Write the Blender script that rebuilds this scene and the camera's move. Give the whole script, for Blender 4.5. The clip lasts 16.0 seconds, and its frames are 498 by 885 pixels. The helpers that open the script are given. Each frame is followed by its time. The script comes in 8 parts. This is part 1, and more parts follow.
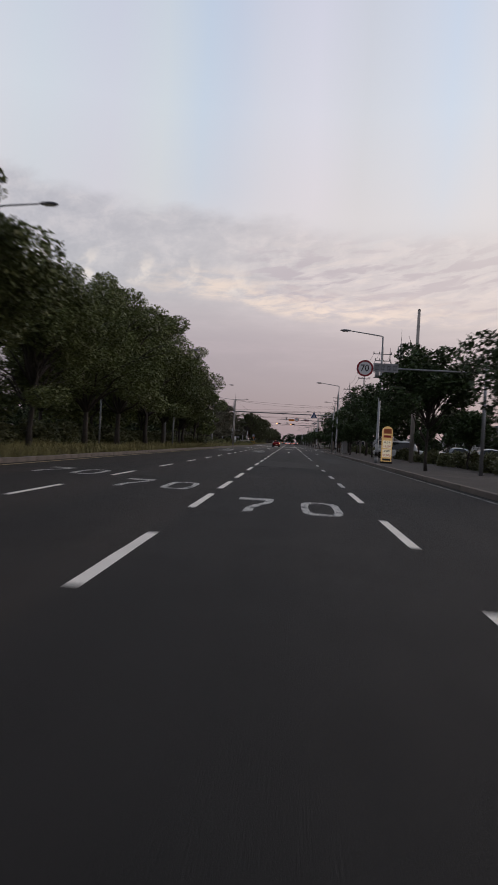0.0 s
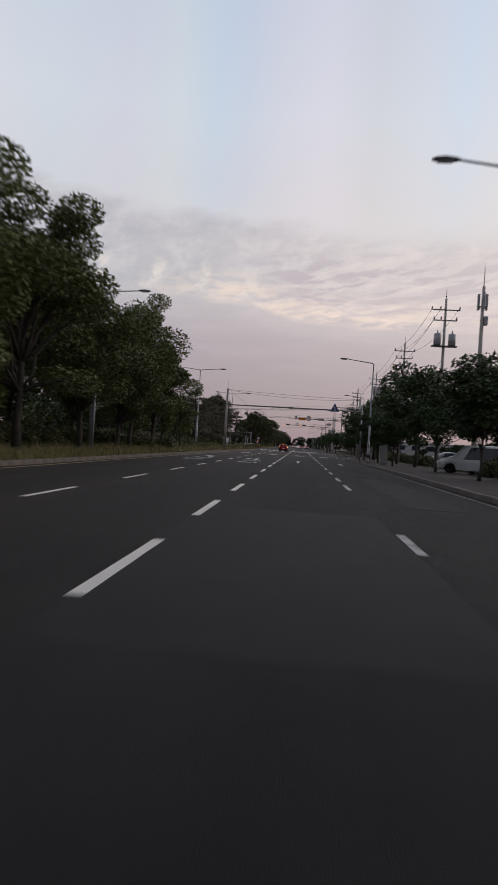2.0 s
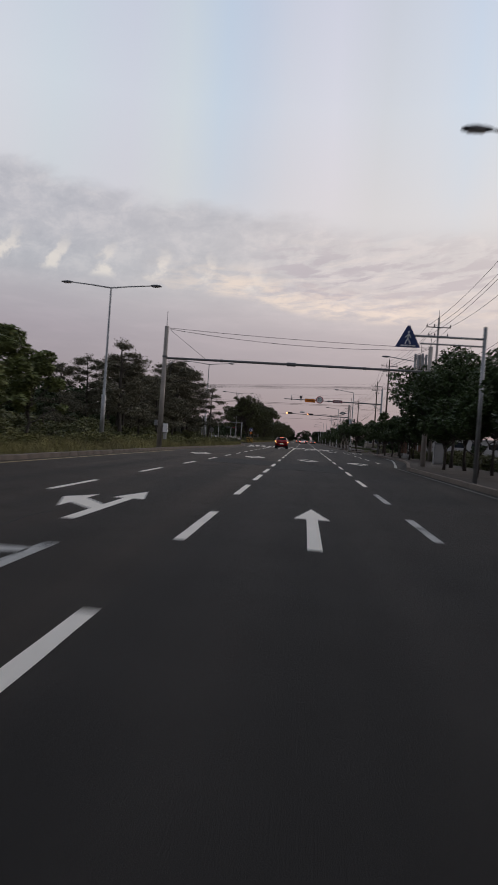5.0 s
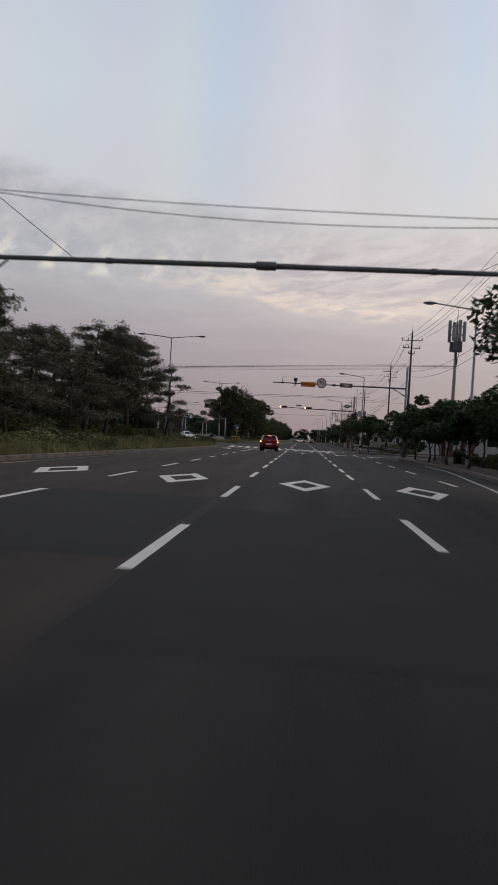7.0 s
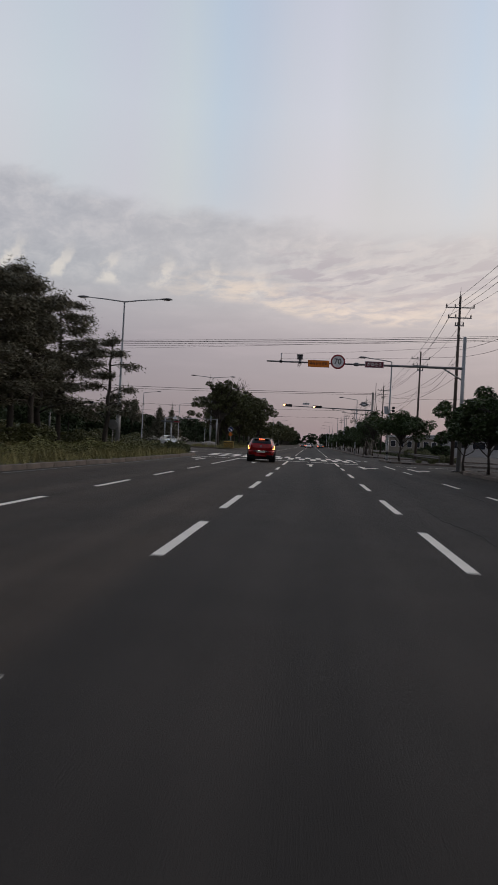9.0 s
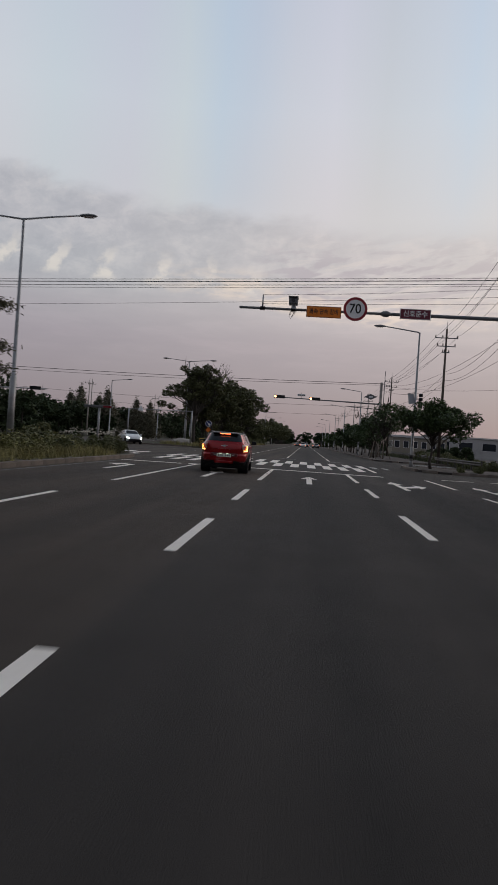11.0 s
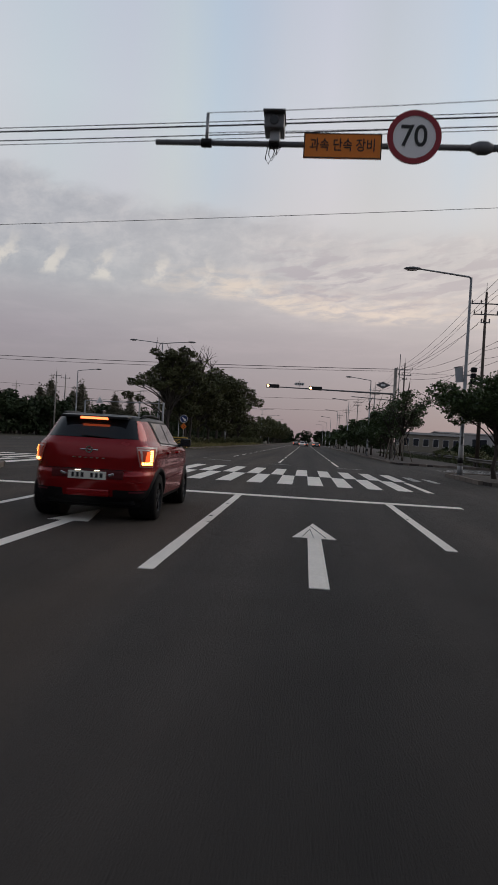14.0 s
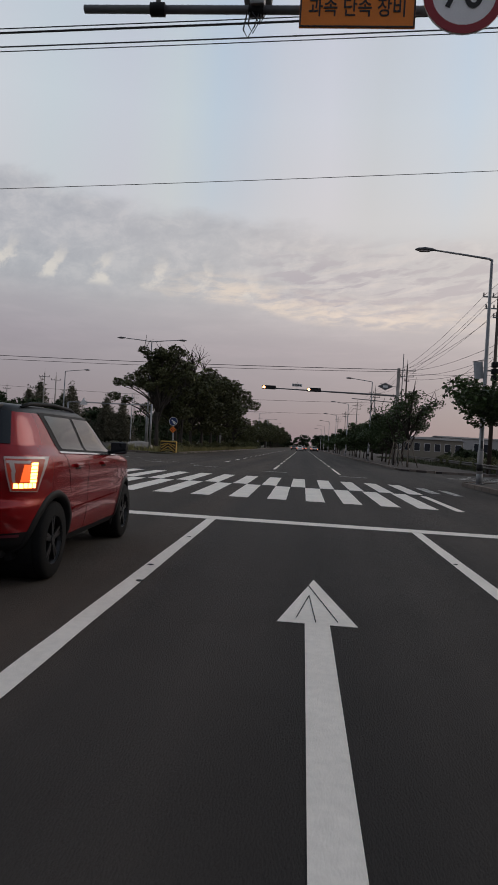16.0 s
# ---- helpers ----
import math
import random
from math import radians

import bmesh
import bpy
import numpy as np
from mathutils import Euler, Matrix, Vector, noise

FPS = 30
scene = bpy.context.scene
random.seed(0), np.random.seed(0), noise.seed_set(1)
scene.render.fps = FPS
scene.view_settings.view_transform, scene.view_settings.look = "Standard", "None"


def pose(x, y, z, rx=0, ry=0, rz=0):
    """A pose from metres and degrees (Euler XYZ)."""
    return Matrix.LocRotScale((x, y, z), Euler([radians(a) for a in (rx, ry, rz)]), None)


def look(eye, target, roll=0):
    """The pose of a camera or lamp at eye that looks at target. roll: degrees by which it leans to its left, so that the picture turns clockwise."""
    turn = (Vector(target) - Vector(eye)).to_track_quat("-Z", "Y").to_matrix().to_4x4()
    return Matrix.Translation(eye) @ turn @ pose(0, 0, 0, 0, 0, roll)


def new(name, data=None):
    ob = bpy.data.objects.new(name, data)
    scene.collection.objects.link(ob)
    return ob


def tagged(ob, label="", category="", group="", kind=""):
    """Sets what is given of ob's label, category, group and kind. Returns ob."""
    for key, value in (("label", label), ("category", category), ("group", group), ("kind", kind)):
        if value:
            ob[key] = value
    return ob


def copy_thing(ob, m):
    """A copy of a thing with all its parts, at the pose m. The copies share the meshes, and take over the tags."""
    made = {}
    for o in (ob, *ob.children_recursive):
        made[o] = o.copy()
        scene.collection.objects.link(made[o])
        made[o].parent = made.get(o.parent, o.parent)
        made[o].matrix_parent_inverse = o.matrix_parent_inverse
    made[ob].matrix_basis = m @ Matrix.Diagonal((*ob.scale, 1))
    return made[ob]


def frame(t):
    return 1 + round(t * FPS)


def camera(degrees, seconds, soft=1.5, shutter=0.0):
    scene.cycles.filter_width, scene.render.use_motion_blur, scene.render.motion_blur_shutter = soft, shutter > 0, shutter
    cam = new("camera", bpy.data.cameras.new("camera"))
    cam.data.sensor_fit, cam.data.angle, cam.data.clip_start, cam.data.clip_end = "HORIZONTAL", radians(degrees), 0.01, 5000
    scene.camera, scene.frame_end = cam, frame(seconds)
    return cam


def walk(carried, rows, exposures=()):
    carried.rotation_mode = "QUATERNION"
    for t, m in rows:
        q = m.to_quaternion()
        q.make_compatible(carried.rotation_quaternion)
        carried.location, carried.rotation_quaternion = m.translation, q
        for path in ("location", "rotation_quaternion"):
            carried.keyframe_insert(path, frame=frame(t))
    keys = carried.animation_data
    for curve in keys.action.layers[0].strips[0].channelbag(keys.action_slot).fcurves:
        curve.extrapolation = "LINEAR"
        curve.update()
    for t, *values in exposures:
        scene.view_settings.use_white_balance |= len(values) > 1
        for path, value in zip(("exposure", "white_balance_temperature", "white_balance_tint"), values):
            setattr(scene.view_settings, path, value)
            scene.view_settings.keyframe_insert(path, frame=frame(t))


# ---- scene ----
cam = camera(41.0, 16.0, soft=1.5, shutter=0.5)
PATH = [
    (0.0, look((0.068, -162.703, 1.231), (-1.154, -142.740, 1.162), 3.23)),
    (0.5, look((0.057, -155.246, 1.254), (-1.160, -135.284, 1.215), 3.01)),
    (1.0, look((0.157, -147.968, 1.267), (-1.152, -128.012, 1.165), 3.29)),
    (1.5, look((0.153, -141.062, 1.252), (-1.254, -121.112, 1.107), 3.13)),
    (2.0, look((0.082, -134.380, 1.270), (-1.451, -114.439, 1.280), 3.67)),
    (2.5, look((0.055, -127.293, 1.279), (-1.559, -107.360, 1.023), 3.53)),
    (3.0, look((0.070, -120.603, 1.255), (-1.584, -100.672, 1.377), 3.24)),
    (3.5, look((0.016, -113.348, 1.239), (-1.661, -93.419, 1.387), 3.48)),
    (4.0, look((-0.148, -106.463, 1.250), (-1.873, -86.539, 1.498), 3.67)),
    (4.2, look((-0.213, -103.712, 1.251), (-1.909, -83.785, 1.074), 3.87)),
    (6.3, look((-0.137, -74.990, 1.273), (-1.630, -55.046, 1.128), 3.55)),
    (6.5, look((-0.082, -73.190, 1.251), (-1.613, -53.249, 1.087), 3.20)),
    (7.0, look((-0.072, -67.668, 1.252), (-1.663, -47.733, 1.068), 3.43)),
    (7.5, look((-0.081, -62.520, 1.243), (-1.719, -42.587, 1.121), 3.75)),
    (8.0, look((0.002, -57.486, 1.221), (-1.764, -37.564, 1.104), 3.30)),
    (8.2, look((0.024, -55.367, 1.250), (-1.843, -35.455, 1.233), 2.76)),
    (10.3, look((-0.190, -35.254, 1.247), (-2.015, -15.338, 1.094), 3.65)),
    (10.5, look((-0.168, -33.601, 1.258), (-1.994, -13.685, 1.089), 3.63)),
    (11.0, look((-0.210, -29.946, 1.254), (-1.895, -10.018, 1.174), 3.86)),
    (11.5, look((-0.204, -26.644, 1.251), (-1.746, -6.705, 1.004), 3.27)),
    (12.0, look((-0.212, -23.924, 1.251), (-1.710, -3.981, 1.069), 3.43)),
    (12.5, look((-0.183, -21.232, 1.247), (-1.674, -1.288, 1.082), 3.07)),
    (13.0, look((-0.167, -18.764, 1.230), (-1.713, 1.176, 1.052), 3.10)),
    (13.5, look((-0.181, -16.766, 1.238), (-1.842, 3.165, 1.123), 3.20)),
    (14.0, look((-0.197, -14.931, 1.247), (-1.863, 5.000, 1.149), 3.32)),
    (14.5, look((-0.199, -13.477, 1.230), (-1.832, 6.456, 1.165), 3.35)),
    (15.0, look((-0.183, -12.373, 1.248), (-1.826, 7.560, 1.193), 3.31)),
    (15.5, look((-0.184, -11.552, 1.238), (-1.798, 8.383, 1.286), 3.37)),
    (16.0, look((-0.177, -10.981, 1.262), (-1.793, 8.953, 1.294), 3.40)),
]
walk(cam, PATH, [(0.0, 0.07, 6500, 12.0), (3.5, 0.08, 6480, 11.0), (6.5, -0.01, 6480, 10.0), (10.5, -0.06, 6470, 9.0), (16.0, -0.08, 6460, 8.0)])

# ---- world and light: an overcast dusk sky, thin broken cloud, no cast shadows ----
world = bpy.data.worlds.new("dusk_sky")
scene.world = world
world.use_nodes = True
WT = world.node_tree
WT.nodes.clear()


def wnode(kind, **values):
    n = WT.nodes.new(kind)
    for k, v in values.items():
        n.inputs[k].default_value = v
    return n


def wmath(op, a, b=None):
    n = WT.nodes.new("ShaderNodeMath")
    n.operation = op
    for i, v in enumerate((a, b)):
        if v is None:
            continue
        if isinstance(v, (int, float)):
            n.inputs[i].default_value = v
        else:
            WT.links.new(v, n.inputs[i])
    return n.outputs[0]


def wramp(fac, stops):
    n = WT.nodes.new("ShaderNodeValToRGB")
    while len(n.color_ramp.elements) < len(stops):
        n.color_ramp.elements.new(0.5)
    for e, (p, c) in zip(n.color_ramp.elements, stops):
        e.position, e.color = p, (*c, 1)
    WT.links.new(fac, n.inputs[0])
    return n.outputs[0]


def wmix(fac, a, b, blend="MIX"):
    n = WT.nodes.new("ShaderNodeMix")
    n.data_type, n.blend_type = "RGBA", blend
    for sock, v in ((n.inputs[0], fac), (n.inputs[6], a), (n.inputs[7], b)):
        if isinstance(v, (int, float)):
            sock.default_value = v
        elif isinstance(v, tuple):
            sock.default_value = (*v, 1)
        else:
            WT.links.new(v, sock)
    return n.outputs[2]


SKY_DIR = WT.nodes.new("ShaderNodeTexCoord").outputs["Generated"]
sep = WT.nodes.new("ShaderNodeSeparateXYZ")
WT.links.new(SKY_DIR, sep.inputs[0])
SX, SY, SZ = sep.outputs
up = wmath("MAXIMUM", SZ, 0.0)
# height gradient: mauve haze near the ground, pale lavender, then pale blue higher up
gradient = wramp(up, [(0.0, (0.268, 0.215, 0.248)), (0.06, (0.305, 0.256, 0.294)), (0.14, (0.368, 0.318, 0.362)), (0.20, (0.445, 0.410, 0.445)), (0.25, (0.525, 0.512, 0.545)),
                      (0.32, (0.622, 0.615, 0.650)), (0.44, (0.622, 0.648, 0.705)), (0.58, (0.560, 0.600, 0.690)), (0.72, (0.30, 0.345, 0.42)), (1.0, (0.13, 0.16, 0.22))])
# bearing from the road's line, right positive, over the half of the sky that lies ahead
bearing = wmath("DIVIDE", SX, wmath("MAXIMUM", SY, 0.25))


def wplane(a, b):
    n = WT.nodes.new("ShaderNodeCombineXYZ")
    WT.links.new(a, n.inputs[0])
    WT.links.new(b, n.inputs[1])
    return n.outputs[0]


def wnoise(vector, **values):
    n = wnode("ShaderNodeTexNoise", Scale=1.0, **values)
    WT.links.new(vector, n.inputs["Vector"])
    return n.outputs[0]


def wsoft(v, lo, hi, to_lo=0.0, to_hi=1.0):
    n = WT.nodes.new("ShaderNodeMapRange")
    n.interpolation_type = "SMOOTHSTEP"
    WT.links.new(v, n.inputs["Value"])
    for k, q in (("From Min", lo), ("From Max", hi), ("To Min", to_lo), ("To Max", to_hi)):
        n.inputs[k].default_value = q
    return n.outputs[0]


def wscaled(kx, ky, slope=0.0, shift=0.0):
    """Sky coordinates stretched by kx along a slope and by ky across it."""
    along_it = wmath("ADD", wmath("MULTIPLY", bearing, kx), wmath("MULTIPLY", up, kx * slope))
    across = wmath("ADD", wmath("SUBTRACT", wmath("MULTIPLY", up, ky), wmath("MULTIPLY", bearing, ky * slope)), shift)
    return wplane(along_it, across)


# windscreen colour bands painted into the upper sky, bluish gaps between pinkish ones
glass_band_at = wmath("ADD", wmath("ADD", bearing, 0.6), wmath("MULTIPLY", wmath("SUBTRACT", wnoise(wscaled(5.0, 3.0), Detail=2.0), 0.5), 0.05))
GLASS_BANDS = [(0.0, (1, 1, 1)), (0.10, (0.99, 1.0, 1.0)), (0.185, (0.92, 0.99, 0.99)), (0.30, (0.93, 0.93, 0.97)), (0.375, (0.93, 0.995, 0.965)), (0.44, (0.80, 0.93, 1.02)), (0.485, (0.84, 0.91, 0.99)),
         (0.545, (0.985, 0.965, 0.985)), (0.615, (1.07, 1.01, 1.03)), (0.685, (0.97, 0.955, 0.93)), (0.755, (1.0, 1.02, 1.03)), (0.805, (0.94, 1.04, 1.11)), (0.86, (1.05, 1.06, 1.05)), (1.0, (1, 1, 1))]
glass_banded = wmix(wsoft(up, 0.25, 0.36, 0.0, 0.68), gradient, wmix(1.0, gradient, wramp(glass_band_at, GLASS_BANDS), "MULTIPLY"))
# the cloud deck: its upper rim falls from left to right, its foot ends on a sunlit ridge
ragged = wnoise(wscaled(5.0, 12.0, 0.12), Detail=6.0, Roughness=0.6)
rim = wmath("SUBTRACT", wmath("ADD", wmath("MULTIPLY", wmath("SUBTRACT", ragged, 0.5), 0.10), 0.308), wmath("MULTIPLY", bearing, 0.085))
below_rim = wsoft(wmath("SUBTRACT", rim, up), -0.012, 0.022)
foot = wramp(wmath("ADD", bearing, 0.6), [(0.0, (0.212,) * 3), (0.35, (0.210,) * 3), (0.493, (0.208,) * 3), (0.54, (0.197,) * 3), (0.60, (0.186,) * 3), (0.68, (0.181,) * 3), (0.86, (0.178,) * 3), (1.0, (0.18,) * 3)])
over_foot = wmath("SUBTRACT", up, foot)
in_deck = wmath("MULTIPLY", below_rim, wsoft(over_foot, -0.035, 0.03))
leftward = wsoft(bearing, -0.18, 0.12, 1.0, 0.0)
mottle = wnoise(wscaled(20.0, 36.0, 0.1, 3.0), Detail=8.0, Roughness=0.68, Distortion=0.3)
deck_tone = wmix(leftward, (0.535, 0.490, 0.515), (0.452, 0.445, 0.482))
deck_tone = wmix(1.0, deck_tone, wramp(mottle, [(0.36, (0.87, 0.88, 0.90)), (0.5, (1, 1, 1)), (0.63, (1.19, 1.16, 1.12))]), "MULTIPLY")
shade = wmix(wmath("MULTIPLY", in_deck, wsoft(bearing, -0.1, 0.3, 0.76, 0.5)), glass_banded, deck_tone)
# long grey ripples climbing to the right
ripple = wnoise(wscaled(14.0, 70.0, 0.16, 7.0), Detail=4.0, Roughness=0.55, Distortion=0.35)
ripple_here = wmath("MULTIPLY", wmath("MULTIPLY", wsoft(bearing, -0.14, 0.0), wsoft(over_foot, 0.004, 0.02)), wsoft(up, 0.24, 0.31, 1.0, 0.0))
shade = wmix(wmath("MULTIPLY", wmath("MULTIPLY", wsoft(ripple, 0.48, 0.59), ripple_here), 0.95), shade, (0.400, 0.360, 0.418))
shade = wmix(wmath("MULTIPLY", wmath("MULTIPLY", wsoft(ripple, 0.46, 0.34), ripple_here), 0.45), shade, (0.72, 0.63, 0.60))
# sunlit wisps hanging from the deck on the left
sway = wmath("MULTIPLY", wmath("SUBTRACT", wnoise(wscaled(9.0, 14.0, 0.0, 2.0), Detail=3.0), 0.5), 8.0)
comb_phase = wmath("ADD", wmath("ADD", wmath("MULTIPLY", bearing, 2 * math.pi / 0.08), 30.55), wmath("ADD", sway, wmath("MULTIPLY", up, -22.0)))
wisp = wmath("ADD", wmath("MULTIPLY", wmath("COSINE", comb_phase), 0.20), wnoise(wscaled(26.0, 34.0, 0.3, 4.0), Detail=6.0, Roughness=0.6))
wisp_here = wmath("MULTIPLY", wmath("MULTIPLY", wsoft(over_foot, 0.0, 0.012), wsoft(over_foot, 0.02, 0.062, 1.0, 0.0)), wsoft(bearing, -0.02, -0.12))
shade = wmix(wmath("MULTIPLY", wmath("MULTIPLY", wsoft(wisp, 0.54, 0.76), wisp_here), 0.85), shade, (0.735, 0.665, 0.620))
# the sunlit ridge along the foot
crest = wnoise(wscaled(22.0, 85.0, 0.05, 5.0), Detail=7.0, Roughness=0.6, Distortion=0.4)
crest_here = wmath("MULTIPLY", wmath("MULTIPLY", wsoft(over_foot, -0.010, 0.004), wsoft(over_foot, 0.010, 0.050, 1.0, 0.0)), wmath("MULTIPLY", wsoft(bearing, -0.30, -0.10), wsoft(bearing, 0.10, 0.30, 1.0, 0.35)))
glow = wmix(wmath("MULTIPLY", wmath("MULTIPLY", wsoft(crest, 0.36, 0.66), crest_here), 0.80), shade, (0.83, 0.675, 0.565))
# warmer towards the sunset, low on the right
warm_dir = wmath("MULTIPLY", wmath("MAXIMUM", wmath("ADD", wmath("MULTIPLY", SX, 0.75), wmath("MULTIPLY", SY, 0.30)), 0.0), 0.76)
warm_low = wramp(up, [(0.0, (0.2, 0.2, 0.2)), (0.10, (0.45, 0.45, 0.45)), (0.20, (1, 1, 1)), (0.28, (0.9, 0.9, 0.9)), (0.45, (0, 0, 0))])
warmed = wmix(wmath("MULTIPLY", warm_dir, warm_low), glow, (0.87, 0.76, 0.66))
# greyer haze away from the sunset, pinker towards it
warmed = wmix(wsoft(up, 0.20, 0.30, 1.0, 0.0), warmed, wmix(1.0, warmed, wmix(wsoft(bearing, -0.40, 0.10), (0.975, 1.005, 0.995), (1.005, 0.99, 1.0)), "MULTIPLY"))
# faint level bands of thin cloud low in the haze
bands = wnoise(wscaled(9.0, 55.0, 0.02, 11.0), Detail=7.0, Roughness=0.6, Distortion=0.3)
warmed = wmix(wmath("MULTIPLY", wsoft(up, 0.07, 0.13), wsoft(up, 0.19, 0.26, 1.0, 0.0)), warmed, wmix(1.0, warmed, wramp(bands, [(0.36, (0.975, 0.975, 0.98)), (0.5, (1, 1, 1)), (0.66, (1.05, 1.042, 1.04))]), "MULTIPLY"))
nishita = WT.nodes.new("ShaderNodeTexSky")
nishita.sky_type, nishita.sun_disc = "NISHITA", False
nishita.sun_elevation, nishita.sun_rotation = radians(3.0), radians(50.0)
air = wmix(0.015, warmed, nishita.outputs[0])
# the sky behind, away from the sunset, is dimmer
east = wmath("MULTIPLY", wmath("MAXIMUM", wmath("MULTIPLY", SY, -1.0), 0.0), 0.8)
air = wmix(east, air, (0.17, 0.18, 0.235))
backdrop = wnode("ShaderNodeBackground", Strength=1.0)
WT.links.new(air, backdrop.inputs["Color"])
WT.links.new(backdrop.outputs[0], WT.nodes.new("ShaderNodeOutputWorld").inputs["Surface"])

sun = new("sun", bpy.data.lights.new("sun", "SUN"))
sun.data.energy, sun.data.angle, sun.data.color = 0.5, radians(35), (1.0, 0.86, 0.76)
sun.matrix_world = look((60, 50, 40), (0, 0, 0))

scene.view_settings.exposure = 0.0

# ---- materials ----


def mat(name, color, rough=0.6, metal=0.0, vary=0.25, fine=40.0, coarse=1.5, bump=0.0, bump_scale=80.0, coat=0.0, island=0.0, per_object=0.0, dirt=None, dirt_amount=0.0, dirt_scale=0.6, spec=0.5):
    """Principled surface with two scales of variation, fine relief and optional dirt with a shape of its own."""
    m = bpy.data.materials.new(name)
    m.use_nodes = True
    nt = m.node_tree
    bsdf = nt.nodes["Principled BSDF"]
    co = nt.nodes.new("ShaderNodeTexCoord").outputs["Object"]

    def noise_at(scale, detail=4.0):
        n = nt.nodes.new("ShaderNodeTexNoise")
        n.inputs["Scale"].default_value, n.inputs["Detail"].default_value = scale, detail
        nt.links.new(co, n.inputs["Vector"])
        return n.outputs[0]

    def calc(op, a, b):
        n = nt.nodes.new("ShaderNodeMath")
        n.operation = op
        for i, v in enumerate((a, b)):
            if isinstance(v, (int, float)):
                n.inputs[i].default_value = v
            else:
                nt.links.new(v, n.inputs[i])
        return n.outputs[0]

    def mix(fac, a, b, blend="MIX"):
        n = nt.nodes.new("ShaderNodeMix")
        n.data_type, n.blend_type = "RGBA", blend
        for sock, v in ((n.inputs[0], fac), (n.inputs[6], a), (n.inputs[7], b)):
            if isinstance(v, (int, float)):
                sock.default_value = v
            elif isinstance(v, tuple):
                sock.default_value = (*v, 1)
            else:
                nt.links.new(v, sock)
        return n.outputs[2]

    level = calc("ADD", calc("MULTIPLY", calc("SUBTRACT", noise_at(fine), 0.5), 1.6 * vary), calc("MULTIPLY", calc("SUBTRACT", noise_at(coarse, 5.0), 0.5), 2.2 * vary))
    if island:
        g = nt.nodes.new("ShaderNodeNewGeometry")
        level = calc("ADD", level, calc("MULTIPLY", calc("SUBTRACT", g.outputs["Random Per Island"], 0.5), island))
    if per_object:
        o = nt.nodes.new("ShaderNodeObjectInfo")
        level = calc("ADD", level, calc("MULTIPLY", calc("SUBTRACT", o.outputs["Random"], 0.5), per_object))
    level = calc("MAXIMUM", calc("ADD", level, 1.0), 0.05)
    col = mix(1.0, color, level, "MULTIPLY")
    if dirt:
        r = nt.nodes.new("ShaderNodeValToRGB")
        r.color_ramp.elements[0].position, r.color_ramp.elements[1].position = 0.48, 0.66
        nt.links.new(noise_at(dirt_scale, 6.0), r.inputs[0])
        col = mix(calc("MULTIPLY", r.outputs[0], dirt_amount), col, dirt)
    nt.links.new(col, bsdf.inputs["Base Color"])
    nt.links.new(calc("ADD", calc("MULTIPLY", calc("SUBTRACT", noise_at(coarse * 3), 0.5), 0.3 * min(rough, 0.5)), rough), bsdf.inputs["Roughness"])
    bsdf.inputs["Metallic"].default_value = metal
    bsdf.inputs["Specular IOR Level"].default_value = spec
    if coat:
        bsdf.inputs["Coat Weight"].default_value, bsdf.inputs["Coat Roughness"].default_value = coat, 0.06
    if bump:
        b = nt.nodes.new("ShaderNodeBump")
        b.inputs["Strength"].default_value, b.inputs["Distance"].default_value = bump, 0.02
        nt.links.new(noise_at(bump_scale, 6.0), b.inputs["Height"])
        nt.links.new(b.outputs[0], bsdf.inputs["Normal"])
    return m


def glowing(name, color, strength, base=(0.3, 0.05, 0.03)):
    m = bpy.data.materials.new(name)
    m.use_nodes = True
    b = m.node_tree.nodes["Principled BSDF"]
    b.inputs["Base Color"].default_value = (*base, 1)
    b.inputs["Roughness"].default_value = 0.25
    b.inputs["Emission Color"].default_value = (*color, 1)
    b.inputs["Emission Strength"].default_value = strength
    return m


def tinted_glass(name, color, rough=0.04):
    m = bpy.data.materials.new(name)
    m.use_nodes = True
    b = m.node_tree.nodes["Principled BSDF"]
    b.inputs["Base Color"].default_value = (*color, 1)
    b.inputs["Roughness"].default_value = rough
    b.inputs["IOR"].default_value = 1.5
    return m


def worn_paint(name, color, wear=0.5, floor_color=(0.038, 0.037, 0.036)):
    """Road paint, worn through to the asphalt in spots and streaks."""
    m = mat(name, color, 0.7, vary=0.16, fine=18, coarse=1.2, bump=0.3, bump_scale=120)
    nt = m.node_tree
    b = nt.nodes["Principled BSDF"]
    old = b.inputs["Base Color"].links[0].from_socket
    co = nt.nodes.new("ShaderNodeTexCoord").outputs["Object"]
    n = nt.nodes.new("ShaderNodeTexNoise")
    n.inputs["Scale"].default_value, n.inputs["Detail"].default_value, n.inputs["Roughness"].default_value = 3.2, 8.0, 0.72
    nt.links.new(co, n.inputs["Vector"])
    r = nt.nodes.new("ShaderNodeValToRGB")
    r.color_ramp.elements[0].position, r.color_ramp.elements[1].position = 0.74 - 0.36 * wear, 0.80 - 0.33 * wear
    nt.links.new(n.outputs[0], r.inputs[0])
    mx = nt.nodes.new("ShaderNodeMix")
    mx.data_type = "RGBA"
    nt.links.new(r.outputs[0], mx.inputs[0])
    nt.links.new(old, mx.inputs[6])
    mx.inputs[7].default_value = (*floor_color, 1)
    nt.links.new(mx.outputs[2], b.inputs["Base Color"])
    return m


